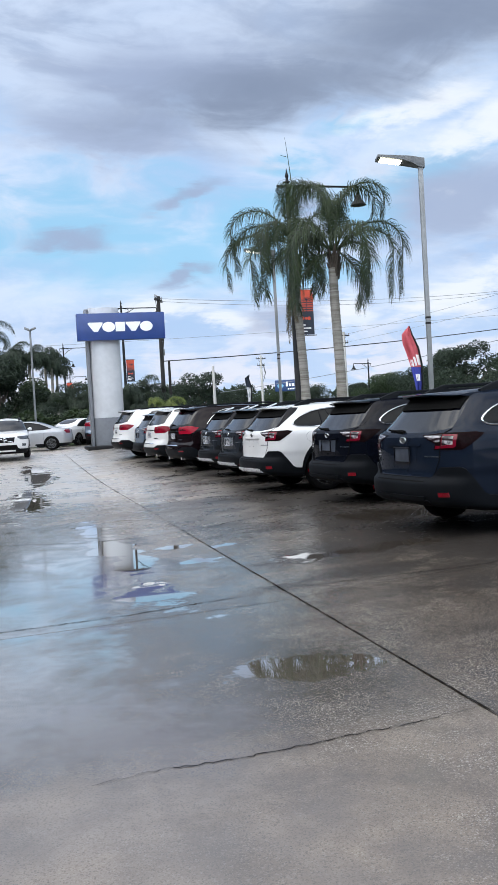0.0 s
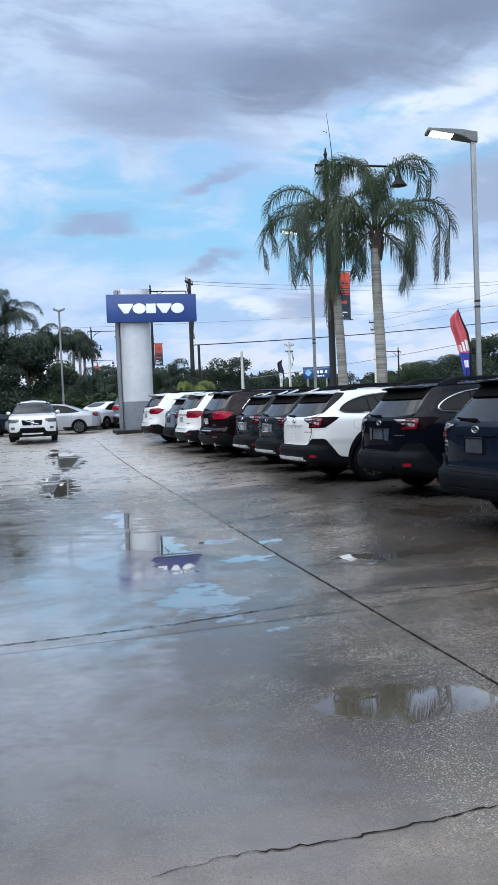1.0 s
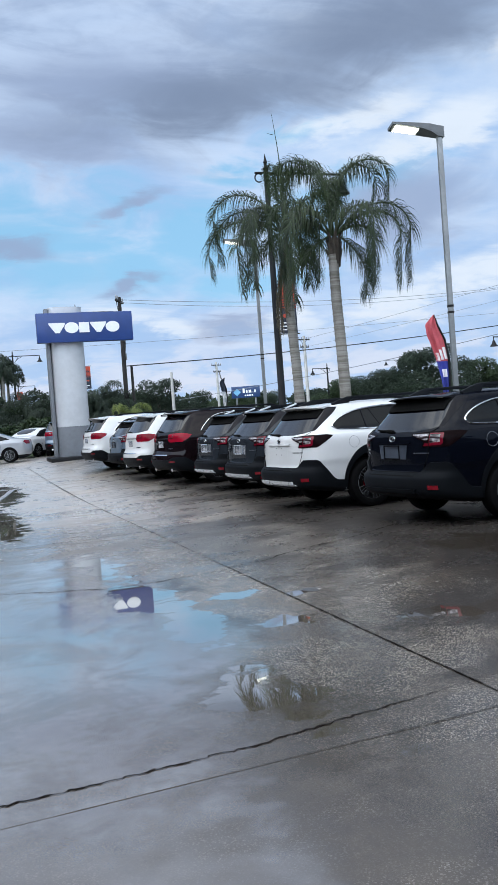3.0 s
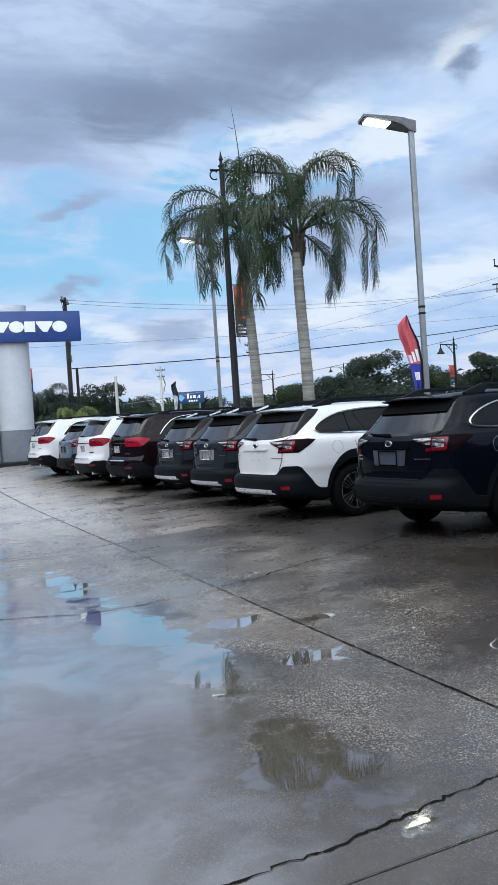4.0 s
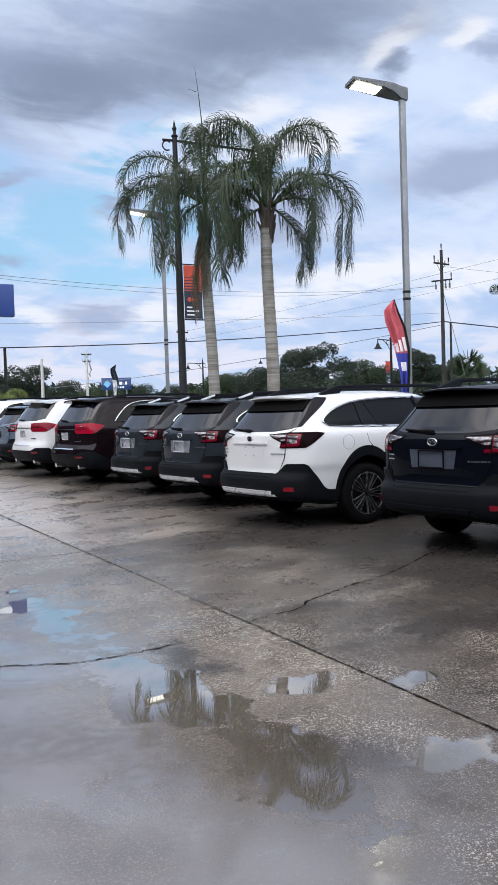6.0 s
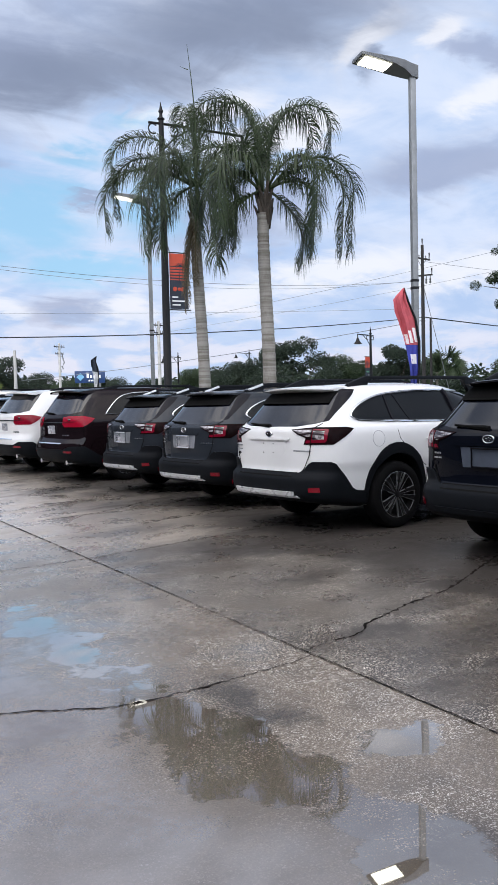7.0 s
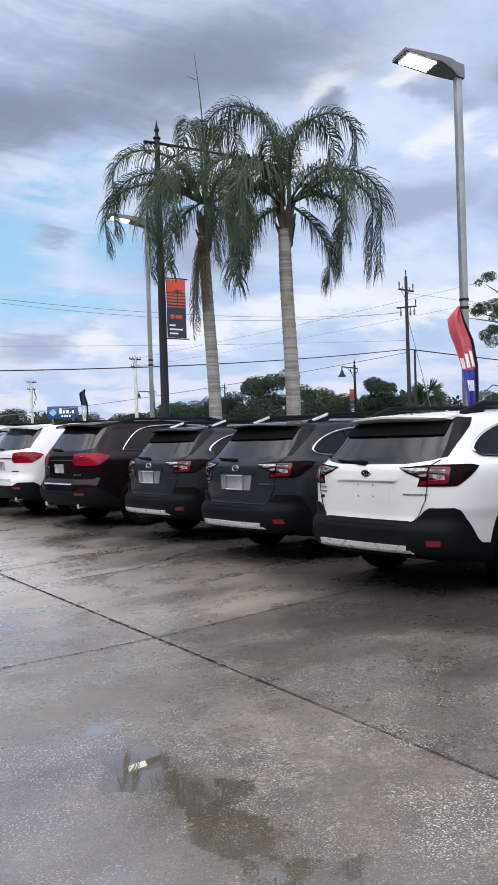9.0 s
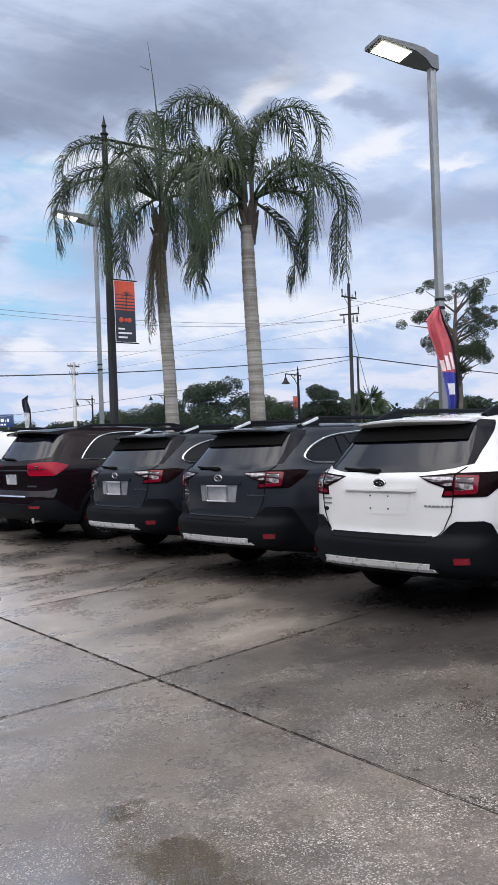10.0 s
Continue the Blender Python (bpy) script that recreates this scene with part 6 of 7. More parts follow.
decor_lamp(pose(46.0, 105.0, 0.5, 0, 0, 20), 7.0, "black street lamp far across the road", 2.6, False, -1)


def utility_pole(m, h, label, arms=(), mat="pole_wood", r=0.17, gear=False, hung=None):
    ob = thing("utility_pole", label, "utility pole", "utility poles", m)
    bm = bmesh.new()
    tube(bm, [(0, 0, 0), (0, 0, h * 0.5), (0, 0, h)], [r, r * 0.85, r * 0.68], 12)
    part("pole", bm, mat, ob)
    for z, half in arms:
        bm = bmesh.new()
        box(bm, -half, half, -0.06, 0.06, z - 0.06, z + 0.06, None, 0.01)
        tube(bm, [(-half * 0.6, 0.07, z), (0, 0.1, z - 0.6)], 0.02, 5)
        tube(bm, [(half * 0.6, 0.07, z), (0, 0.1, z - 0.6)], 0.02, 5)
        a = part("crossarm", bm, "pole_wood", ob)
        for x in (-half * 0.93, -half * 0.45, half * 0.45, half * 0.93):
            bm = bmesh.new()
            lathe(bm, [(0.02, z), (0.05, z + 0.08), (0.03, z + 0.12), (0.055, z + 0.18), (0.03, z + 0.26), (0.001, z + 0.30)], 8, m=Matrix.Translation((x, 0, 0)))
            part("insulator", bm, "ceramic", a)
    if gear:
        for k, (x, z, l) in enumerate(((0.55, h - 2.0, 0.5), (0.45, h - 1.5, 0.35), (0.5, h - 3.4, 0.25))):
            bm = bmesh.new()
            tube(bm, [(0, 0, z + 0.2), (x, 0, z + 0.1)], 0.03, 6)
            tube(bm, [(x, 0, z + 0.15), (x + 0.1, 0, z - l)], 0.07, 8)
            part("cutout", bm, "ceramic", ob)
        bm = bmesh.new()
        for k in range(3):
            tube(bm, [(0.5 + 0.1 * k, 0.05 * k, h - 1.9), (0.75 + 0.1 * k, 0.05 * k, h - 2.7), (0.45, 0, h - 3.3), (0.2, 0, h - 4.2)], 0.022, 5)
        part("jumper", bm, "cable", ob)
    if hung:
        # a tilted lower arm with insulators slung under it, posts on the arms' ends and a guy wire
        z, half = hung
        bm = bmesh.new()
        box(bm, -half, half, -0.06, 0.06, -0.06, 0.06, pose(0, 0, z, 0, -8, 0), 0.01)
        a = part("crossarm", bm, "pole_wood", ob)
        for x in (-half * 0.62, half * 0.38, half * 0.80):
            zx = z + x * math.tan(radians(8)) - 0.06
            bm = bmesh.new()
            lathe(bm, [(0.001, zx - 0.62), (0.07, zx - 0.58), (0.09, zx - 0.44), (0.05, zx - 0.40), (0.09, zx - 0.26), (0.05, zx - 0.22), (0.03, zx)], 8, m=Matrix.Translation((x, 0, 0)))
            part("insulator", bm, "lamp_grey", a, "grey hanging insulator")
        for x, z0 in ((-0.90, 12.0), (0.90, 12.0), (0.0, h), (half * 0.97, z + 0.2)):
            bm = bmesh.new()
            tube(bm, [(x, 0, z0), (x, 0, z0 + 0.25), (x, 0, z0 + 0.50)], [0.03, 0.05, 0.06], 6)
            part("post_insulator", bm, "pole_wood", ob, "dark post insulator")
        bm = bmesh.new()
        tube(bm, [(0.1, 0, z - 0.8), (3.6, -0.3, 0.0)], 0.025, 5)
        part("guy_wire", bm, "thin_cable", ob)
    return ob


utility_pole(pose(9.46, 53.3, 0.45, 0, 0, 65), 8.8, "weathered wooden utility pole with switch gear", ((8.55, 0.8),), r=0.15, gear=True)
utility_pole(pose(9.95, 53.6, 0.45), 4.8, "leaning grey wooden stub pole", (), r=0.11)
utility_pole(pose(45.2, 58.8, 0.45, 0, 0, 12), 13.0, "tall wooden utility pole with two crossarms", ((11.95, 0.95),), hung=(10.65, 1.25))
utility_pole(pose(36.45, 89.5, 0.45, 0, 0, 20), 9.7, "pale concrete utility pole far off", ((9.3, 0.8), (8.5, 0.6)), "pole_concrete", 0.2)
utility_pole(pose(37.8, 126.8, 0.45, 0, 0, 20), 10.1, "pale concrete utility pole far off", ((9.6, 0.9), (8.6, 0.7)), "pole_concrete", 0.22, gear=True)
utility_pole(pose(47.5, 60.5, 0.45), 7.6, "thin grey pole beside the tall one", (), "pole_wood", 0.12)
utility_pole(pose(20.5, 86.0, 0.45), 6.3, "short wooden pole in front of far trees", (), "pole_concrete", 0.18)


def wire(a, b, sag, r, label):
    a, b = Vector(a), Vector(b)
    bm = bmesh.new()
    pts = []
    for k in range(33):
        t = k / 32
        p = a.lerp(b, t)
        p.z -= 4 * sag * t * (1 - t)
        pts.append(p)
    tube(bm, pts, r, 5)
    ob = new("overhead_wire", mesh_of("overhead_wire", bm, "thin_cable" if r < 0.03 else "cable"))
    return tagged(ob, label, "wire", "overhead wires")


wire((9.6, 53.3, 5.2), (45.7, 59.3, 7.94), 0.35, 0.032, "thick black cable between the utility poles")
wire((45.7, 59.3, 7.94), (110.0, 70.0, 7.6), 0.5, 0.045, "thick black cable leading from the utility pole")
wire((45.7, 59.2, 7.7), (22.0, 100.0, 4.2), 0.5, 0.028, "black cable slanting down from the pole")
wire((9.5, 53.3, 9.1), (45.0, 59.2, 10.7), 0.7, 0.014, "thin overhead wire between poles")
wire((9.5, 53.1, 8.9), (44.6, 59.0, 10.7), 0.9, 0.012, "thin overhead wire between poles")
wire((36.4, 89.5, 9.8), (60.0, 47.0, 15.5), 0.4, 0.016, "thin overhead wire slanting up")
wire((36.9, 89.5, 9.0), (62.0, 47.0, 14.0), 0.4, 0.013, "thin overhead wire slanting up")
wire((45.7, 59.3, 12.3), (100.0, 68.0, 14.5), 0.6, 0.014, "thin overhead wire leading from the pole")
wire((-60.0, 62.0, 7.6), (45.4, 59.3, 8.6), 1.2, 0.011, "thin overhead wire across the road")


# ---- signs and flags ----


def dealer_pylon(m):
    ob = thing("sign_pylon", "silver column sign with a blue panel and white shapes", "sign", m=m)
    bm = bmesh.new()
    box(bm, -1.15, 1.25, -1.5, 0.7, -0.1, 0.17, None, 0.04)
    part("plinth", bm, "black_metal", ob, "dark low plinth")

    def column(bm, z0, z1):
        out = [(0.70 * math.copysign(abs(math.cos(a)) ** 0.75, math.cos(a)), 0.42 * math.copysign(abs(math.sin(a)) ** 0.75, math.sin(a))) for a in (2 * math.pi * k / 40 for k in range(40))]
        prism(bm, out, z0, z1)

    bm = bmesh.new()
    column(bm, 0.15, 1.42)
    part("column_foot", bm, "sign_grey", ob, "dark grey foot of the column")
    bm = bmesh.new()
    column(bm, 1.425, 6.44)
    part("column", bm, "sign_silver", ob)
    bm = bmesh.new()
    box(bm, -0.86, -0.72, -0.22, 0.22, 0.15, 6.40, None, 0.02)
    part("edge_post", bm, "sign_grey", ob)
    bm = bmesh.new()
    box(bm, -1.27, 2.72, -0.78, -0.46, 4.92, 6.14, None, 0.03)
    p = part("panel", bm, "sign_blue", ob, "blue sign panel")
    # plain white shapes where the name stands
    mm = Matrix(((1, 0, 0, 0), (0, 0, 1, -0.815), (0, 1, 0, 0), (0, 0, 0, 1)))
    x, z0, z1 = -0.78, 5.30, 5.72
    shapes = [[(0, z1), (0.66, z1), (0.66, z1 - 0.07), (0.43, z0), (0.25, z0), (0, z1 - 0.07)], None, [(0.04, z0), (0.46, z0), (0.46, z1), (0.04, z1)],
              [(0, z1), (0.66, z1), (0.66, z1 - 0.07), (0.43, z0), (0.25, z0), (0, z1 - 0.07)], None]
    for s, w in zip(shapes, (0.66, 0.60, 0.54, 0.66, 0.60)):
        bm = bmesh.new()
        o = s or [(w / 2 + (w / 2 - 0.01) * math.cos(2 * math.pi * k / 28), (z0 + z1) / 2 + 0.225 * math.sin(2 * math.pi * k / 28)) for k in range(28)]
        prism(bm, [(x + u, v) for u, v in o], 0.0, 0.04, mm)
        bmesh.ops.recalc_face_normals(bm, faces=bm.faces[:])
        part("raised_shape", bm, "sign_white", p, "plain raised white shape", smooth=False)
        x += w - 0.03
    bm = bmesh.new()
    box(bm, 0.85, 1.25, -0.45, 0.35, 0.16, 0.24, None, 0.03)
    part("debris_mat", bm, "kerb_concrete", ob)
    return ob


dealer_pylon(pose(4.47, 40.0, 0.36))


def far_club_sign(m):
    ob = thing("roadside_sign", "blue roadside shop sign on two posts far off", "sign", m=m)
    bm = bmesh.new()
    box(bm, -2.1, 2.1, -0.15, 0.15, 4.3, 6.0, None, 0.03)
    p = part("panel", bm, "club_blue", ob)
    for x in (-1.4, 1.4):
        bm = bmesh.new()
        tube(bm, [(x, 0, 0), (x, 0, 4.35)], 0.12, 8)
        part("post", bm, "galvanised", ob)
    mm = Matrix(((1, 0, 0, 0), (0, 0, 1, -0.19), (0, 1, 0, 0), (0, 0, 0, 1)))
    bm = bmesh.new()
    prism(bm, [(-1.85, 5.15), (-1.3, 4.6), (-0.75, 5.15), (-1.3, 5.7)], 0, 0.03, mm)
    part("diamond", bm, "club_light", p, "pale blue diamond")
    bm = bmesh.new()
    for x, w, h in ((-0.45, 0.30, 0.72), (0.02, 0.24, 0.42), (0.42, 0.40, 0.42), (1.02, 0.07, 0.20), (1.24, 0.24, 0.42)):
        prism(bm, [(x, 5.0), (x + w, 5.0), (x + w, 5.0 + h), (x, 5.0 + h)], 0, 0.03, mm)
    for k in range(4):
        prism(bm, [(-0.2 + 0.34 * k, 4.52), (0.02 + 0.34 * k, 4.52), (0.02 + 0.34 * k, 4.74), (-0.2 + 0.34 * k, 4.74)], 0, 0.03, mm)
    bmesh.ops.recalc_face_normals(bm, faces=bm.faces[:])
    part("white_bars", bm, "sign_white", p, "plain white bars", smooth=False)
    return ob


far_club_sign(pose(41.0, 123.4, 0.5, 0, 0, -20))


def feather_flag(m, h, w, label, cols=("flag_red", "flag_white", "flag_blue"), split=0.70, tints=("faded red cloth", "blue cloth")):
    """A sail-shaped advertising flag on a bent black pole, hanging in soft folds."""
    ob = thing("feather_flag", label, "flag", "feather flags", m)
    bend = [(0.0, 0.0), (0.03, h * 0.40), (0.055, h * 0.58), (0.035, h * 0.72), (-0.05, h * 0.84), (-0.19, h * 0.93), (-w * 0.80, h)]
    bm = bmesh.new()
    tube(bm, [(x, 0, z) for x, z in bend], [0.022, 0.022, 0.024, 0.024, 0.022, 0.018, 0.01], 8)
    part("flagpole", bm, "black_metal", ob)
    bm = bmesh.new()
    box(bm, -0.3, 0.3, -0.3, 0.3, 0.0, 0.03, None, 0.01)
    part("flag_base", bm, "black_metal", ob)

    def edge(z):
        return float(np.interp(z, [q[1] for q in bend], [q[0] for q in bend]))

    def cloth(z0, z1, name, mat, par, u0=0.0, u1=1.0, off=0.0, lb=""):
        bm = bmesh.new()
        nz, nu = 14, 10
        g = []
        for i in range(nz + 1):
            z = z0 + (z1 - z0) * i / nz
            t = z / h
            wide = w * float(np.interp(t, [0.0, 0.3, 0.55, 0.72, 0.86, 0.94, 1.0], [0.06, 0.16, 0.46, 0.82, 1.0, 0.74, 0.03]))
            left = edge(z) - wide
            row = []
            for k in range(nu + 1):
                u = u0 + (u1 - u0) * k / nu
                x = left + (edge(z) - left) * u
                y = 0.045 * math.sin(9 * u + 2.2 * z) * (1 - u) + 0.02 * math.sin(17 * u - z * 3) - off
                row.append(bm.verts.new((x, y, z)))
            g.append(row)
        for i in range(nz):
            for k in range(nu):
                bm.faces.new((g[i][k], g[i][k + 1], g[i + 1][k + 1], g[i + 1][k]))
        return part(name, bm, mat, par, lb)

    top = cloth(h * split, h, "flag_cloth", cols[0], ob, lb=tints[0])
    cloth(h * 0.16, h * split, "flag_lower_cloth", cols[2], ob, lb=tints[1])
    for k, (u0, u1, z0, z1) in enumerate(((0.10, 0.34, 0.705, 0.755), (0.42, 0.60, 0.71, 0.775), (0.68, 0.90, 0.715, 0.79))):
        cloth(h * z0, h * z1, "flag_print", cols[1], top, u0, u1, 0.006, "plain white shape")
    cloth(h * 0.60, h * 0.65, "flag_print", cols[1], ob, 0.3, 0.75, 0.006, "plain white shape")
    return ob


feather_flag(pose(9.60, 19.1, ground_z(10, 19.3) + 0.02, 0, 3.0, -28), 3.34, 0.34, "red and blue feather flag by the light pole")
feather_flag(pose(10.6, 38.9, ground_z(10.6, 38.9) + 0.02, 0, 11.0, -20), 3.0, 0.24, "dark blue and white feather flag leaning by the verge", ("banner_dark", "flag_white", "sign_silver"), 0.80, ("dark blue cloth", "pale grey cloth"))

# ---- plants ----
VIEW_RIGHT, VIEW_AWAY = Vector((0.885, -0.466, 0)), Vector((0.466, 0.885, 0))


def frond_mesh(length, e0, droop, seed, leaf=0.84, pairs=150):
    """One feather leaf that starts along +x: an arching rib with drooping leaflets on both sides."""
    rng = random.Random(seed)
    bm = bmesh.new()
    n = 26
    pts, dirs = [Vector((0, 0, 0))], []
    sway = rng.uniform(-0.25, 0.25)
    for k in range(n):
        t = k / n
        e = radians(max(-93.0, e0 - droop * 1.28 * t ** (2.3 if e0 >= 80 else 1.65)))
        a = sway * t
        d = Vector((math.cos(e) * math.cos(a), math.cos(e) * math.sin(a), math.sin(e)))
        dirs.append(d)
        pts.append(pts[-1] + d * (length / n))
    dirs.append(dirs[-1])
    tube(bm, pts, [0.030 * (1 - 0.88 * k / n) + 0.003 for k in range(n + 1)], 5)
    for k in range(pairs):
        t = 0.10 + 0.90 * (k + rng.uniform(-0.3, 0.3)) / pairs
        t = min(0.999, max(0.06, t))
        f = t * n
        i = int(f)
        p, d = pts[i].lerp(pts[i + 1], f - i), dirs[i]
        sidev = Vector((-d.y, d.x, 0))
        sidev = sidev.normalized() if sidev.length > 1e-3 else Vector((0, 1, 0))
        upv = sidev.cross(d) * -1
        for sg in (-1, 1):
            ln = leaf * (0.35 + 0.65 * math.sin(math.pi * min(1.0, 0.18 + 0.80 * t)) ** 0.7) * rng.uniform(0.8, 1.15)
            w = 0.0088 * rng.uniform(0.8, 1.2)
            v = (sidev * sg * rng.uniform(0.35, 0.9) + d * rng.uniform(0.35, 0.75) + upv * rng.uniform(-0.10, 0.60)).normalized()
            q = p.copy()
            prev = None
            wd = d.cross(v).cross(v)
            wd = (d - v * d.dot(v)).normalized()
            for s in range(5):
                ww = w * (0.6, 1.0, 0.9, 0.6, 0.06)[s]
                cur = (bm.verts.new(q + wd * ww), bm.verts.new(q - wd * ww))
                if prev:
                    bm.faces.new((prev[0], prev[1], cur[1], cur[0]))
                prev = cur
                q = q + v * (ln / 4)
                v = (v + Vector((0, 0, -0.9)) * (0.95 + 0.4 * s) + Vector((rng.uniform(-0.08, 0.08), rng.uniform(-0.08, 0.08), 0))).normalized()
    return bm


FRONDS = {}


def frond_shared(length, e0, droop, seed):
    key = (round(length * 4) / 4, round(e0 / 10) * 10, round(droop / 20) * 20, seed % 2)
    if key not in FRONDS:
        FRONDS[key] = mesh_of("frond", frond_mesh(key[0], key[1], key[2], int(key[0] * 100 + key[1] * 7 + key[2] + key[3])), None, False)
    return FRONDS[key]


def queen_palm(base, crown, fronds, label, spear=0.0, dead=(), lift=0.74):
    base, crown = Vector(base), Vector(crown)
    ob = thing("palm_tree", label, "palm tree", "palms behind the row", Matrix.Translation(base))
    top = crown - base
    bm = bmesh.new()
    n = 128
    rings = []
    for k in range(n + 1):
        t = k / n
        c = top * t
        c.x += 0.05 * math.sin(t * 5)
        r = 0.160 - 0.030 * t + 0.10 * (1 - t) ** 9 + 0.006 * (1 if k % 4 == 0 else -0.3) + 0.006 * noise.noise((t * 9, 1.0, base.y))
        rings.append([bm.verts.new((c.x + r * math.cos(a), c.y + r * math.sin(a), c.z)) for a in (2 * math.pi * j / 16 for j in range(16))])
    for r0, r1 in zip(rings, rings[1:]):
        for j in range(16):
            bm.faces.new((r0[j], r0[(j + 1) % 16], r1[(j + 1) % 16], r1[j]))
    bm.faces.new(rings[-1])
    part("trunk", bm, "palm_bark", ob, "pale ringed trunk")
    # crownshaft with old leaf bases
    bm = bmesh.new()
    rng = random.Random(int(base.y * 10))
    for k in range(16):
        a = k * 2.4
        z = -0.22 + 0.035 * k
        o = Vector((math.cos(a), math.sin(a), 0))
        tube(bm, [top + o * 0.07 + Vector((0, 0, z - 0.1)), top + o * 0.11 + Vector((0, 0, z + 0.1)), top + o * (0.19 + 0.05 * rng.random()) + Vector((0, 0, z + 0.38))], [0.065, 0.06, 0.02], 6)
    part("crownshaft", bm, "bark", ob, "brown fibrous leaf bases")
    for k, (phi, e0, ln, droop) in enumerate(fronds):
        d = VIEW_RIGHT * math.cos(radians(phi)) + VIEW_AWAY * math.sin(radians(phi))
        f = part("frond", frond_shared(ln, e0, droop, k), "palm_leaf", ob)
        f.matrix_basis = Matrix.Translation(top + Vector((0, 0, lift)) + d * 0.10) @ Matrix.Rotation(math.atan2(d.y, d.x), 4, "Z")
    for k, (phi, ln) in enumerate(dead):
        d = VIEW_RIGHT * math.cos(radians(phi)) + VIEW_AWAY * math.sin(radians(phi))
        f = part("dead_frond", mesh_of("dead_frond", frond_mesh(ln, -80, 10, 90 + k, 0.34, 44), "dead_leaf", False), "dead_leaf", ob, "dry brown hanging frond")
        f.matrix_basis = Matrix.Translation(top + Vector((0, 0, 0.15)) + d * 0.12) @ Matrix.Rotation(math.atan2(d.y, d.x), 4, "Z")
    if spear:
        bm = bmesh.new()
        c = top + Vector((0, 0, 0.4))
        d = VIEW_RIGHT * -0.04
        pts = [c + (d + Vector((0, 0, 1))) * spear * t + VIEW_RIGHT * 0.10 * math.sin(3 * t) for t in np.linspace(0, 1, 10)]
        tube(bm, pts, [0.035 - 0.03 * t for t in np.linspace(0, 1, 10)], 6)
        for t in (0.84,):
            c2 = c + (d + Vector((0, 0, 1))) * spear * t
            tube(bm, [c2, c2 + VIEW_RIGHT * -0.2 + Vector((0, 0, 0.08))], [0.012, 0.003], 4)
        part("spear_leaf", bm, "palm_leaf", ob, "unopened spear leaf")
    return ob


queen_palm((9.46, 23.76, 0.1), (9.56, 23.9, 5.72),
           [(0, 50, 4.0, 240), (-8, 40, 3.5, 240), (-30, 20, 2.5, 240), (6, 90, 3.75, 220), (40, 90, 3.5, 180), (158, 90, 4.0, 180), (130, 90, 3.75, 160), (182, 70, 3.25, 220), (196, 40, 2.5, 240), (210, -30, 2.25, 60),
            (-30, -40, 2.0, 60), (-50, 50, 3.0, 240), (-130, 50, 3.0, 240), (95, 80, 3.5, 180), (172, 50, 3.0, 240)],
           "tall queen palm with ringed trunk and drooping fronds", lift=0.52)
queen_palm((9.48, 26.92, 0.14), (9.48, 27.1, 6.25),
           [(178, 70, 3.75, 180), (184, 30, 3.5, 140), (215, 20, 3.25, 220), (60, 90, 3.75, 180), (105, 90, 4.0, 160), (2, 70, 3.25, 200), (-25, 10, 2.5, 240), (-60, 40, 3.0, 220), (-120, 50, 3.0, 220),
            (140, 60, 3.25, 200), (170, 50, 3.5, 160), (225, -30, 2.25, 60), (-40, -40, 2.0, 60)],
           "queen palm with drooping fronds and a bare spear leaf", 3.95, ((200, 2.6), (225, 2.2), (-100, 1.9), (215, 2.4)), 0.80)


def clump_mesh(name, blobs, leaf, count, mat, seed, flat=0.7):
    """Leaves in clusters: small bent quads, thick at the outside of each cluster, with gaps between."""
    rng = random.Random(seed)
    bm = bmesh.new()
    total = sum(r ** 2 for *_, r in blobs)
    for cx, cy, cz, r in blobs:
        for _ in range(int(count * r * r / total)):
            d = Vector((rng.gauss(0, 1), rng.gauss(0, 1), rng.gauss(0, 1) * flat + 0.15)).normalized()
            c = Vector((cx, cy, cz)) + Vector((d.x, d.y, d.z * flat)) * r * (0.45 + 0.6 * rng.random() ** 0.6)
            u = Vector((rng.gauss(0, 1), rng.gauss(0, 1), rng.gauss(0, 0.6))).normalized()
            v = u.cross(Vector((rng.gauss(0, 1), rng.gauss(0, 1), rng.gauss(0, 1)))).normalized()
            s = leaf * rng.uniform(0.6, 1.5)
            nrm = u.cross(v) * s * 0.18
            vs = [bm.verts.new(c - u * s), bm.verts.new(c - v * s * 0.45 + nrm), bm.verts.new(c + u * s), bm.verts.new(c + v * s * 0.45 + nrm)]
            bm.faces.new(vs)
    return mesh_of(name, bm, mat, False)


def crown_blobs(rng, w, h, n, z0):
    out = []
    for _ in range(n):
        a, q = rng.uniform(0, 2 * math.pi), rng.random() ** 0.55
        zz = rng.random()
        lim = math.sin(math.pi * min(1, 0.2 + 0.75 * zz)) ** 0.6
        out.append((w * q * lim * math.cos(a), w * q * lim * math.sin(a), z0 + h * zz, w * rng.uniform(0.20, 0.34)))
    return out


TREES = {}


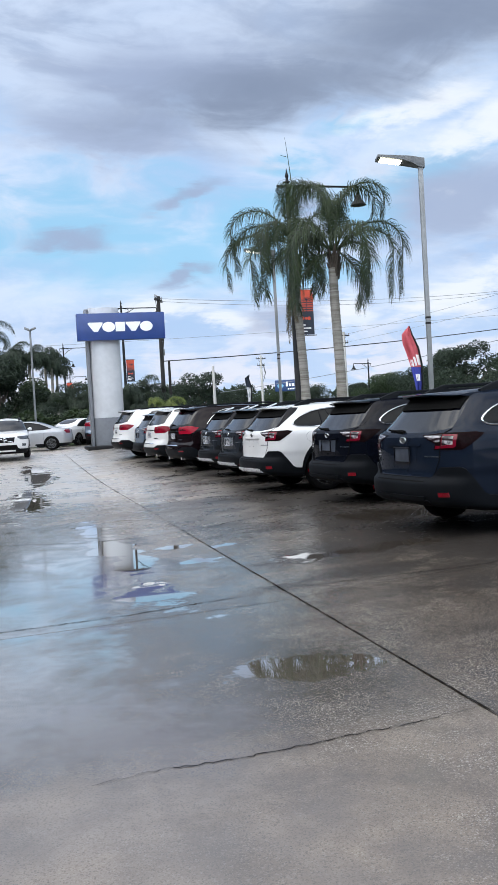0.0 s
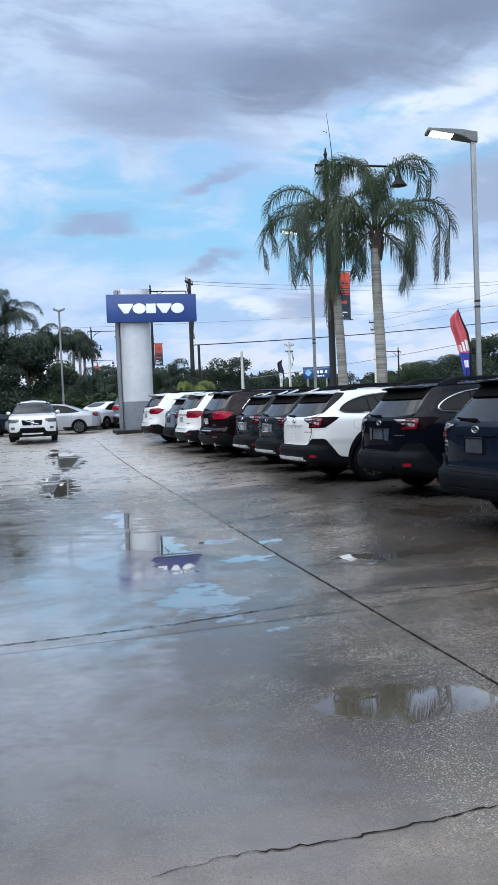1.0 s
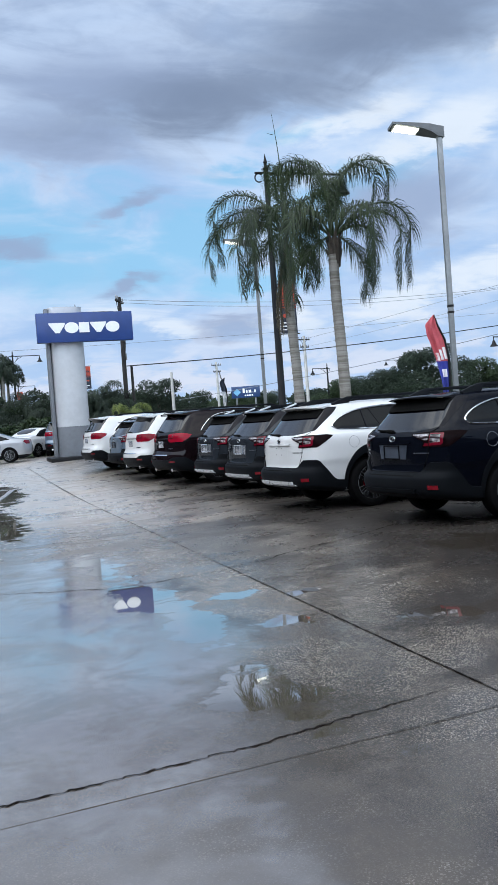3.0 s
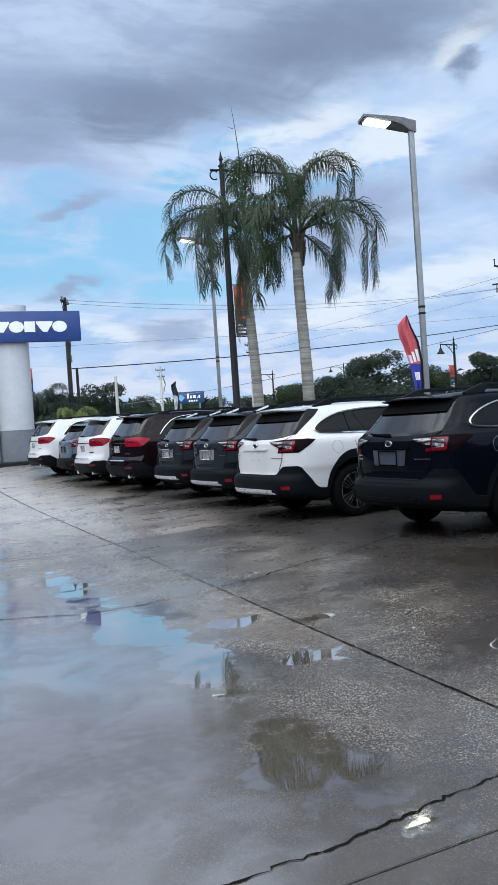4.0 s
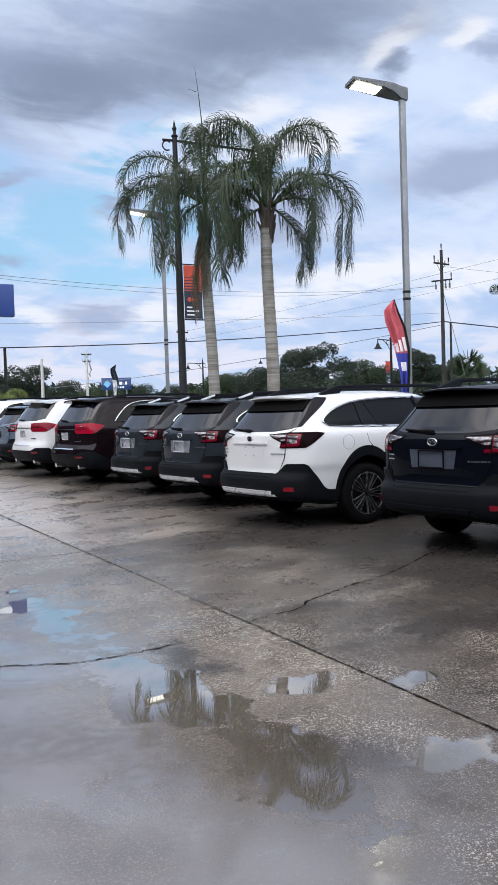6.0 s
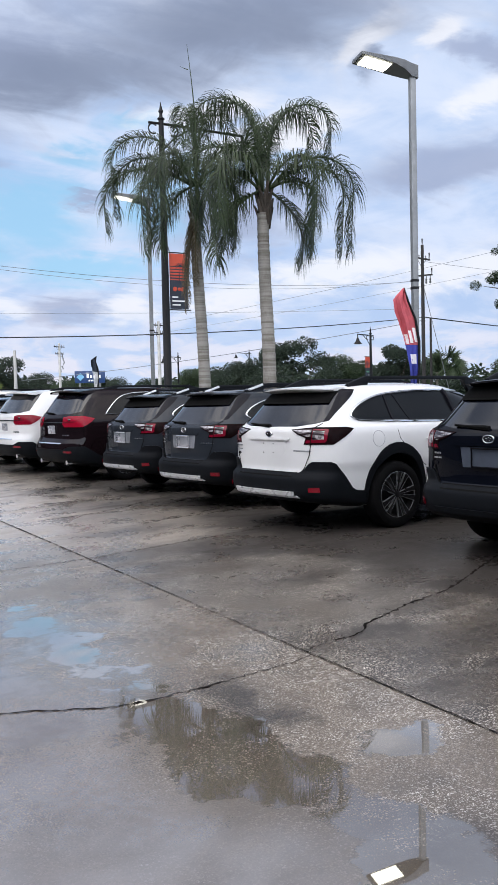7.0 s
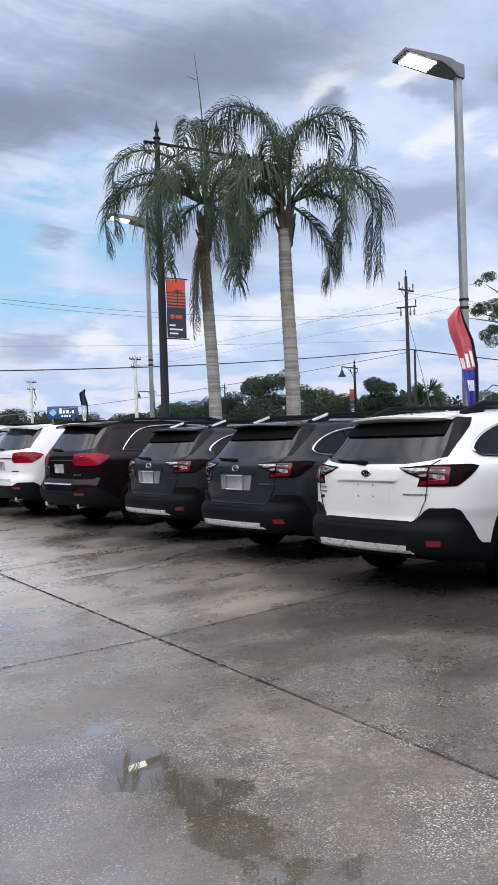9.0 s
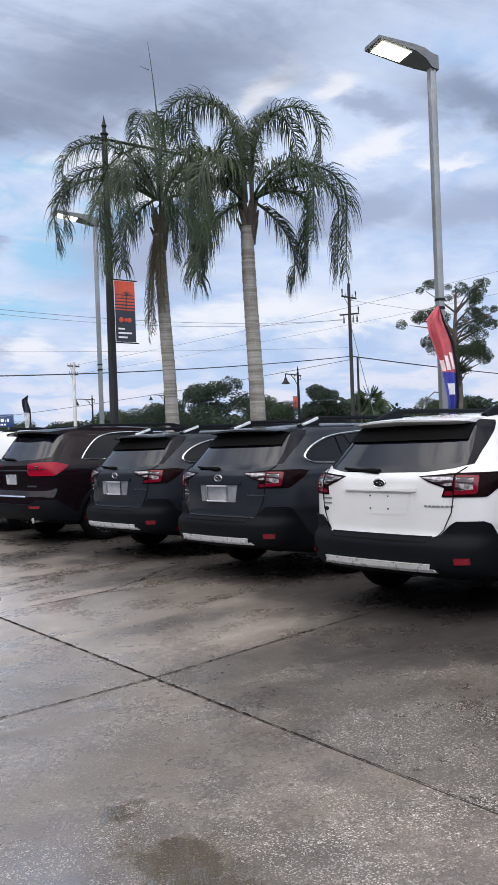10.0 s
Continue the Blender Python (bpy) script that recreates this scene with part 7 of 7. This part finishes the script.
def broad_tree(m, height, width, label, mat="dark_leaf", kind=0, bare=0.28):
    key = (round(height), round(width), mat, kind)
    if key not in TREES:
        rng = random.Random(17 * kind + round(height * 3))
        blobs = crown_blobs(rng, width * 0.46, height * (1 - bare) * 0.86, 34, height * bare)
        bm = bmesh.new()
        tube(bm, [(0, 0, 0), (0.1, 0, height * 0.3), (0.0, 0.1, height * 0.62)], [0.035 * height, 0.024 * height, 0.008 * height], 8)
        for b in blobs[:9]:
            s = Vector((0.06, 0, height * rng.uniform(0.2, 0.45)))
            e = Vector(b[:3])
            tube(bm, [s, s.lerp(e, 0.5) + Vector((0, 0, -0.04 * height)), e], [0.013 * height, 0.008 * height, 0.003 * height], 6)
        TREES[key] = (mesh_of("trunk", bm, None), clump_mesh("crown", blobs, 0.009 * height + 0.04, 21000, None, kind + 3))
    tr, cr = TREES[key]
    ob = thing("tree", label, "tree", "trees round the lot", m)
    part("trunk", tr, "bark", ob)
    part("crown", cr, mat, ob)
    return ob


def at_bearing(deg, dist, z=0.45):
    return pose(dist * math.sin(radians(deg)), dist * math.cos(radians(deg)), z, 0, 0, (deg * 37) % 360)


for deg, dist, h, w, mt, kd in ((12.6, 92, 7.0, 8.5, "dark_leaf", 0), (10.6, 110, 6.2, 8, "dark_leaf", 1), (14.8, 120, 6.0, 9, "dark_leaf", 2), (17.5, 140, 6.4, 10, "mid_leaf", 3), (20.0, 150, 6.4, 10, "dark_leaf", 0),
                               (22.5, 140, 6.6, 9, "dark_leaf", 1), (24.8, 110, 6.5, 8, "mid_leaf", 2), (27.0, 95, 6.6, 8, "dark_leaf", 3), (27.6, 96, 5.6, 7, "dark_leaf", 1), (29.9, 80, 7.4, 8.5, "dark_leaf", 0), (32.9, 88, 6.2, 8, "mid_leaf", 2),
                               (35.0, 104, 5.4, 8, "dark_leaf", 3), (36.6, 87, 7.2, 6, "dark_leaf", 1), (43.2, 84, 5.0, 7, "mid_leaf", 2), (45.5, 90, 5.6, 8, "dark_leaf", 0), (48.5, 80, 5.4, 8, "mid_leaf", 3), (51.5, 72, 6.4, 7, "dark_leaf", 1), (54.5, 70, 6.5, 8, "dark_leaf", 2),
                               (57.5, 75, 7, 8, "dark_leaf", 0), (62, 70, 7, 9, "dark_leaf", 3),
                               (-3.2, 54, 7.2, 8, "dark_leaf", 2), (-0.5, 57, 6.6, 7, "dark_leaf", 0), (1.4, 62, 5.0, 6, "mid_leaf", 1), (-6.8, 56, 7.8, 8, "dark_leaf", 3), (-10.5, 58, 8.0, 9, "dark_leaf", 1), (5.4, 74, 5.0, 7, "dark_leaf", 3), (7.6, 72, 4.4, 6, "dark_leaf", 0)):
    broad_tree(at_bearing(deg, dist), h * 0.92, w, "broad dark-green tree behind the lot" if mt == "dark_leaf" else "broad green tree behind the lot", mt, kd, 0.02)


def tall_pine(m):
    ob = thing("pine_tree", "tall open pine with clumped needles", "tree", m=m)
    rng = random.Random(8)
    bm = bmesh.new()
    tube(bm, [(0, 0, 0), (0.1, 0, 5), (-0.1, 0.1, 9), (0.1, 0, 12.4)], [0.36, 0.28, 0.2, 0.05], 9)
    blobs = []
    for k in range(34):
        a = rng.uniform(0, 6.28)
        z = rng.uniform(4.6, 11.8)
        reach = rng.uniform(1.0, 4.0) * (1.0 - 0.5 * smoothstep((z - 8.8) / 4.0))
        e = Vector((reach * math.cos(a), reach * math.sin(a), z + rng.uniform(0.2, 1.2)))
        tube(bm, [(0, 0, z - 0.5), e * 0.5 + Vector((0, 0, z * 0.5 - 0.2)), e], [0.09, 0.06, 0.02], 5)
        for q in range(3):
            blobs.append((e.x + rng.uniform(-0.7, 0.7), e.y + rng.uniform(-0.7, 0.7), e.z + rng.uniform(-0.3, 0.5), rng.uniform(0.28, 0.62)))
    tube(bm, [(0, 0, 4.2), (-1.8, 0.5, 4.6), (-3.4, 1.0, 3.2)], [0.08, 0.05, 0.015], 5)
    part("trunk", bm, "bark", ob)
    part("crown", clump_mesh("crown", blobs, 0.055, 42000, "pine_leaf", 6, 0.85), "pine_leaf", ob)
    return ob


tall_pine(pose(53.7, 55.6, 0.45, 0, 0, -40))


def fan_palm(m, h, spread, label, mat="mid_leaf", n=26):
    """A palm with stiff fan-shaped leaves in a round head."""
    ob = thing("fan_palm", label, "palm tree", "small palms", m)
    if h > 0.6:
        bm = bmesh.new()
        tube(bm, [(0, 0, 0), (0.03, 0, h * 0.5), (0, 0, h)], [0.22, 0.17, 0.16], 10)
        part("trunk", bm, "palm_bark", ob)
    rng = random.Random(int(h * 10 + spread * 7))
    bm = bmesh.new()
    for k in range(n):
        a, e = k * 2.4, radians(rng.uniform(-35, 85))
        d = Vector((math.cos(a) * math.cos(e), math.sin(a) * math.cos(e), math.sin(e)))
        c = Vector((0, 0, h)) + d * spread * 0.45
        tube(bm, [(0, 0, h), c], [0.02, 0.012], 4)
        s = d.orthogonal().normalized()
        t = d.cross(s)
        for j in range(14):
            b = radians(-95 + 190 * j / 13)
            v = (d * math.cos(b) + s * math.sin(b)).normalized()
            tip = c + v * spread * 0.55 + Vector((0, 0, -0.12 * spread))
            w = t.cross(v).normalized() * 0.02 * spread
            mid = c.lerp(tip, 0.5) + Vector((0, 0, 0.05 * spread))
            w2 = v.cross(t).normalized() * 0.035 * spread
            bm.faces.new([bm.verts.new(c), bm.verts.new(mid + w2), bm.verts.new(tip), bm.verts.new(mid - w2)])
    part("crown", bm, mat, ob, smooth=False)
    return ob


fan_palm(pose(59.0, 71.0, 0.45), 4.4, 2.3, "shaggy green cabbage palm across the road", "mid_leaf", 40)
fan_palm(pose(57.2, 70.4, 0.45), 3.6, 2.1, "shaggy green cabbage palm across the road", "mid_leaf", 36)


def feather_palm(m, h, label, n=14, ln=2.0, mat="dark_leaf"):
    """A slim palm with arching feather leaves."""
    ob = thing("feather_palm", label, "palm tree", "small palms", m)
    bm = bmesh.new()
    tube(bm, [(0, 0, 0), (0.08, 0, h * 0.5), (0, 0, h)], [0.17, 0.13, 0.12], 10)
    part("trunk", bm, "palm_bark", ob)
    for k in range(n):
        f = part("frond", frond_shared(ln + 0.5 * (k % 3), 78 - 12 * (k % 5), 120, k), mat, ob)
        f.matrix_basis = Matrix.Translation((0, 0, h)) @ Matrix.Rotation(2.4 * k, 4, "Z")
    return ob


for deg, dist, h, ln in ((2.9, 78, 6.6, 1.25), (2.5, 80, 7.0, 1.25), (1.5, 76, 6.7, 1.5), (3.2, 82, 6.1, 1.25), (0.4, 74, 6.6, 1.75), (-1.6, 60, 6.9, 2.5), (-3.6, 58, 7.4, 2.5), (5.6, 57, 2.0, 2.0), (7.9, 50, 1.6, 1.75), (4.2, 58, 1.9, 2.25), (8.7, 53, 2.2, 1.75), (1.6, 52, 0.9, 1.75)):
    feather_palm(at_bearing(deg, dist, 0.4), h, "dark feather-leaved palm behind the lot", 14, ln)
feather_palm(at_bearing(9.8, 50, 0.4), 0.9, "bright yellow-green young palm by the fence", 22, 1.5, "bright_leaf")


def hedge(name, pts, depth, height, label, mat, leaf, count, seed):
    rng = random.Random(seed)
    blobs = []
    for (x0, y0), (x1, y1) in zip(pts, pts[1:]):
        n = max(2, int(math.hypot(x1 - x0, y1 - y0) / (depth * 0.55)))
        for k in range(n):
            t = k / n
            for zz in (0.25, 0.7):
                blobs.append((x0 + (x1 - x0) * t + rng.uniform(-0.3, 0.3) * depth, y0 + (y1 - y0) * t + rng.uniform(-0.3, 0.3) * depth, 0.45 + height * zz * rng.uniform(0.8, 1.15), max(depth, height * 0.45) * rng.uniform(0.4, 0.62)))
    ob = new(name, clump_mesh(name, blobs, leaf, count, mat, seed))
    return tagged(ob, label, "hedge", kind="stuff")


hedge("hedge", [(-9, 50), (-3, 50.5), (1.5, 50), (6.5, 51)], 1.4, 1.8, "dense dark green hedge at the back of the lot", "dark_leaf", 0.12, 16000, 1)
hedge("shrubs", [(0.5, 48.8), (4.8, 49.2)], 1.2, 2.0, "loose green shrubs behind the parked sedan", "mid_leaf", 0.14, 6000, 2)
hedge("far_woods", [(8, 125), (30, 150), (60, 140), (78, 110), (95, 80), (110, 50)], 7, 5.0, "low far woods along the horizon", "dark_leaf", 0.55, 20000, 3)
hedge("roadside_bushes", [(34, 60), (44, 68), (56, 60), (66, 48)], 2.2, 2.6, "dark roadside bushes across the road", "dark_leaf", 0.24, 12000, 4)

# a double-headed lamp behind the hedge
def twin_lamp(m, h, label):
    ob = thing("lot_light", label, "street lamp", "parking lot lights", m)
    bm = bmesh.new()
    tube(bm, [(0, 0, 0), (0, 0, h)], [0.06, 0.05], 10)
    part("pole", bm, "galvanised", ob)
    for sg in (-1, 1):
        bm = bmesh.new()
        box(bm, 0.03, 0.32, -0.13, 0.13, h - 0.05, h + 0.05, Matrix.Translation((0, 0, h)) @ Matrix.Rotation(0 if sg > 0 else math.pi, 4, "Z") @ Matrix.Rotation(radians(-22), 4, "Y") @ Matrix.Translation((0, 0, -h)), 0.02)
        part("lamp_head", bm, "galvanised", ob)
    return ob


twin_lamp(pose(1.39, 46.98, 0.42), 6.25, "grey twin-headed lot light by the hedge")

# ---- the parked cars ----


def stand(x, y, turn):
    return pose(x, y, ground_z(x + 1.5, y), 0, 0, turn)


outback(stand(4.14, 8.84, 5.0), "paint_navy", "dark navy parked SUV with plastic cladding", plate="dark")
outback(stand(4.60, 12.46, 5.0), "paint_black", "glossy black parked SUV with a framed plate", plate="frame")
outback(stand(4.20, 15.32, 5.0), "paint_white", "clean white parked SUV with black cladding and silver strip", garnish=True)
outback(stand(4.39, 17.86, 5.0), "paint_grey", "dark grey parked SUV with silver roof-rail ends", True, "mirror", True)
outback(stand(4.47, 20.32, 5.0), "paint_grey", "dark grey parked SUV with silver bumper strip", True, "mirror", True)
ascent(stand(4.2, 23.1, 6.0), "paint_maroon", "dark maroon large SUV with red tail lamps")
ascent(stand(3.95, 25.55, 6.0), "paint_white", "large white SUV with red tail lamps")
outback(stand(3.95, 28.15, 6.0), "paint_slate", "blue-grey parked SUV between two white ones", plate="dark")
ascent(stand(3.6, 31.0, 6.0), "paint_white", "large white SUV parked beside the sign")
compact_suv(pose(-0.05, 39.5, 0.33, 0, 0, -92), "paint_white", "white compact SUV facing the aisle")
sedan(pose(3.0, 43.0, 0.40, 0, 0, 172), "paint_silver", "silver sedan parked across the end of the lot")
sedan(pose(2.2, 45.6, 0.46, 0, 0, 50), "paint_white", "white hatchback parked behind the silver sedan")
ascent(pose(4.6, 44.5, 0.42, 0, 0, 80), "paint_slate", "dark grey SUV beside the sign column", "cars at the end of the lot")
sedan(pose(-0.9, 44.0, 0.40, 0, 0, 175), "paint_navy", "dark sedan parked by the hedge")
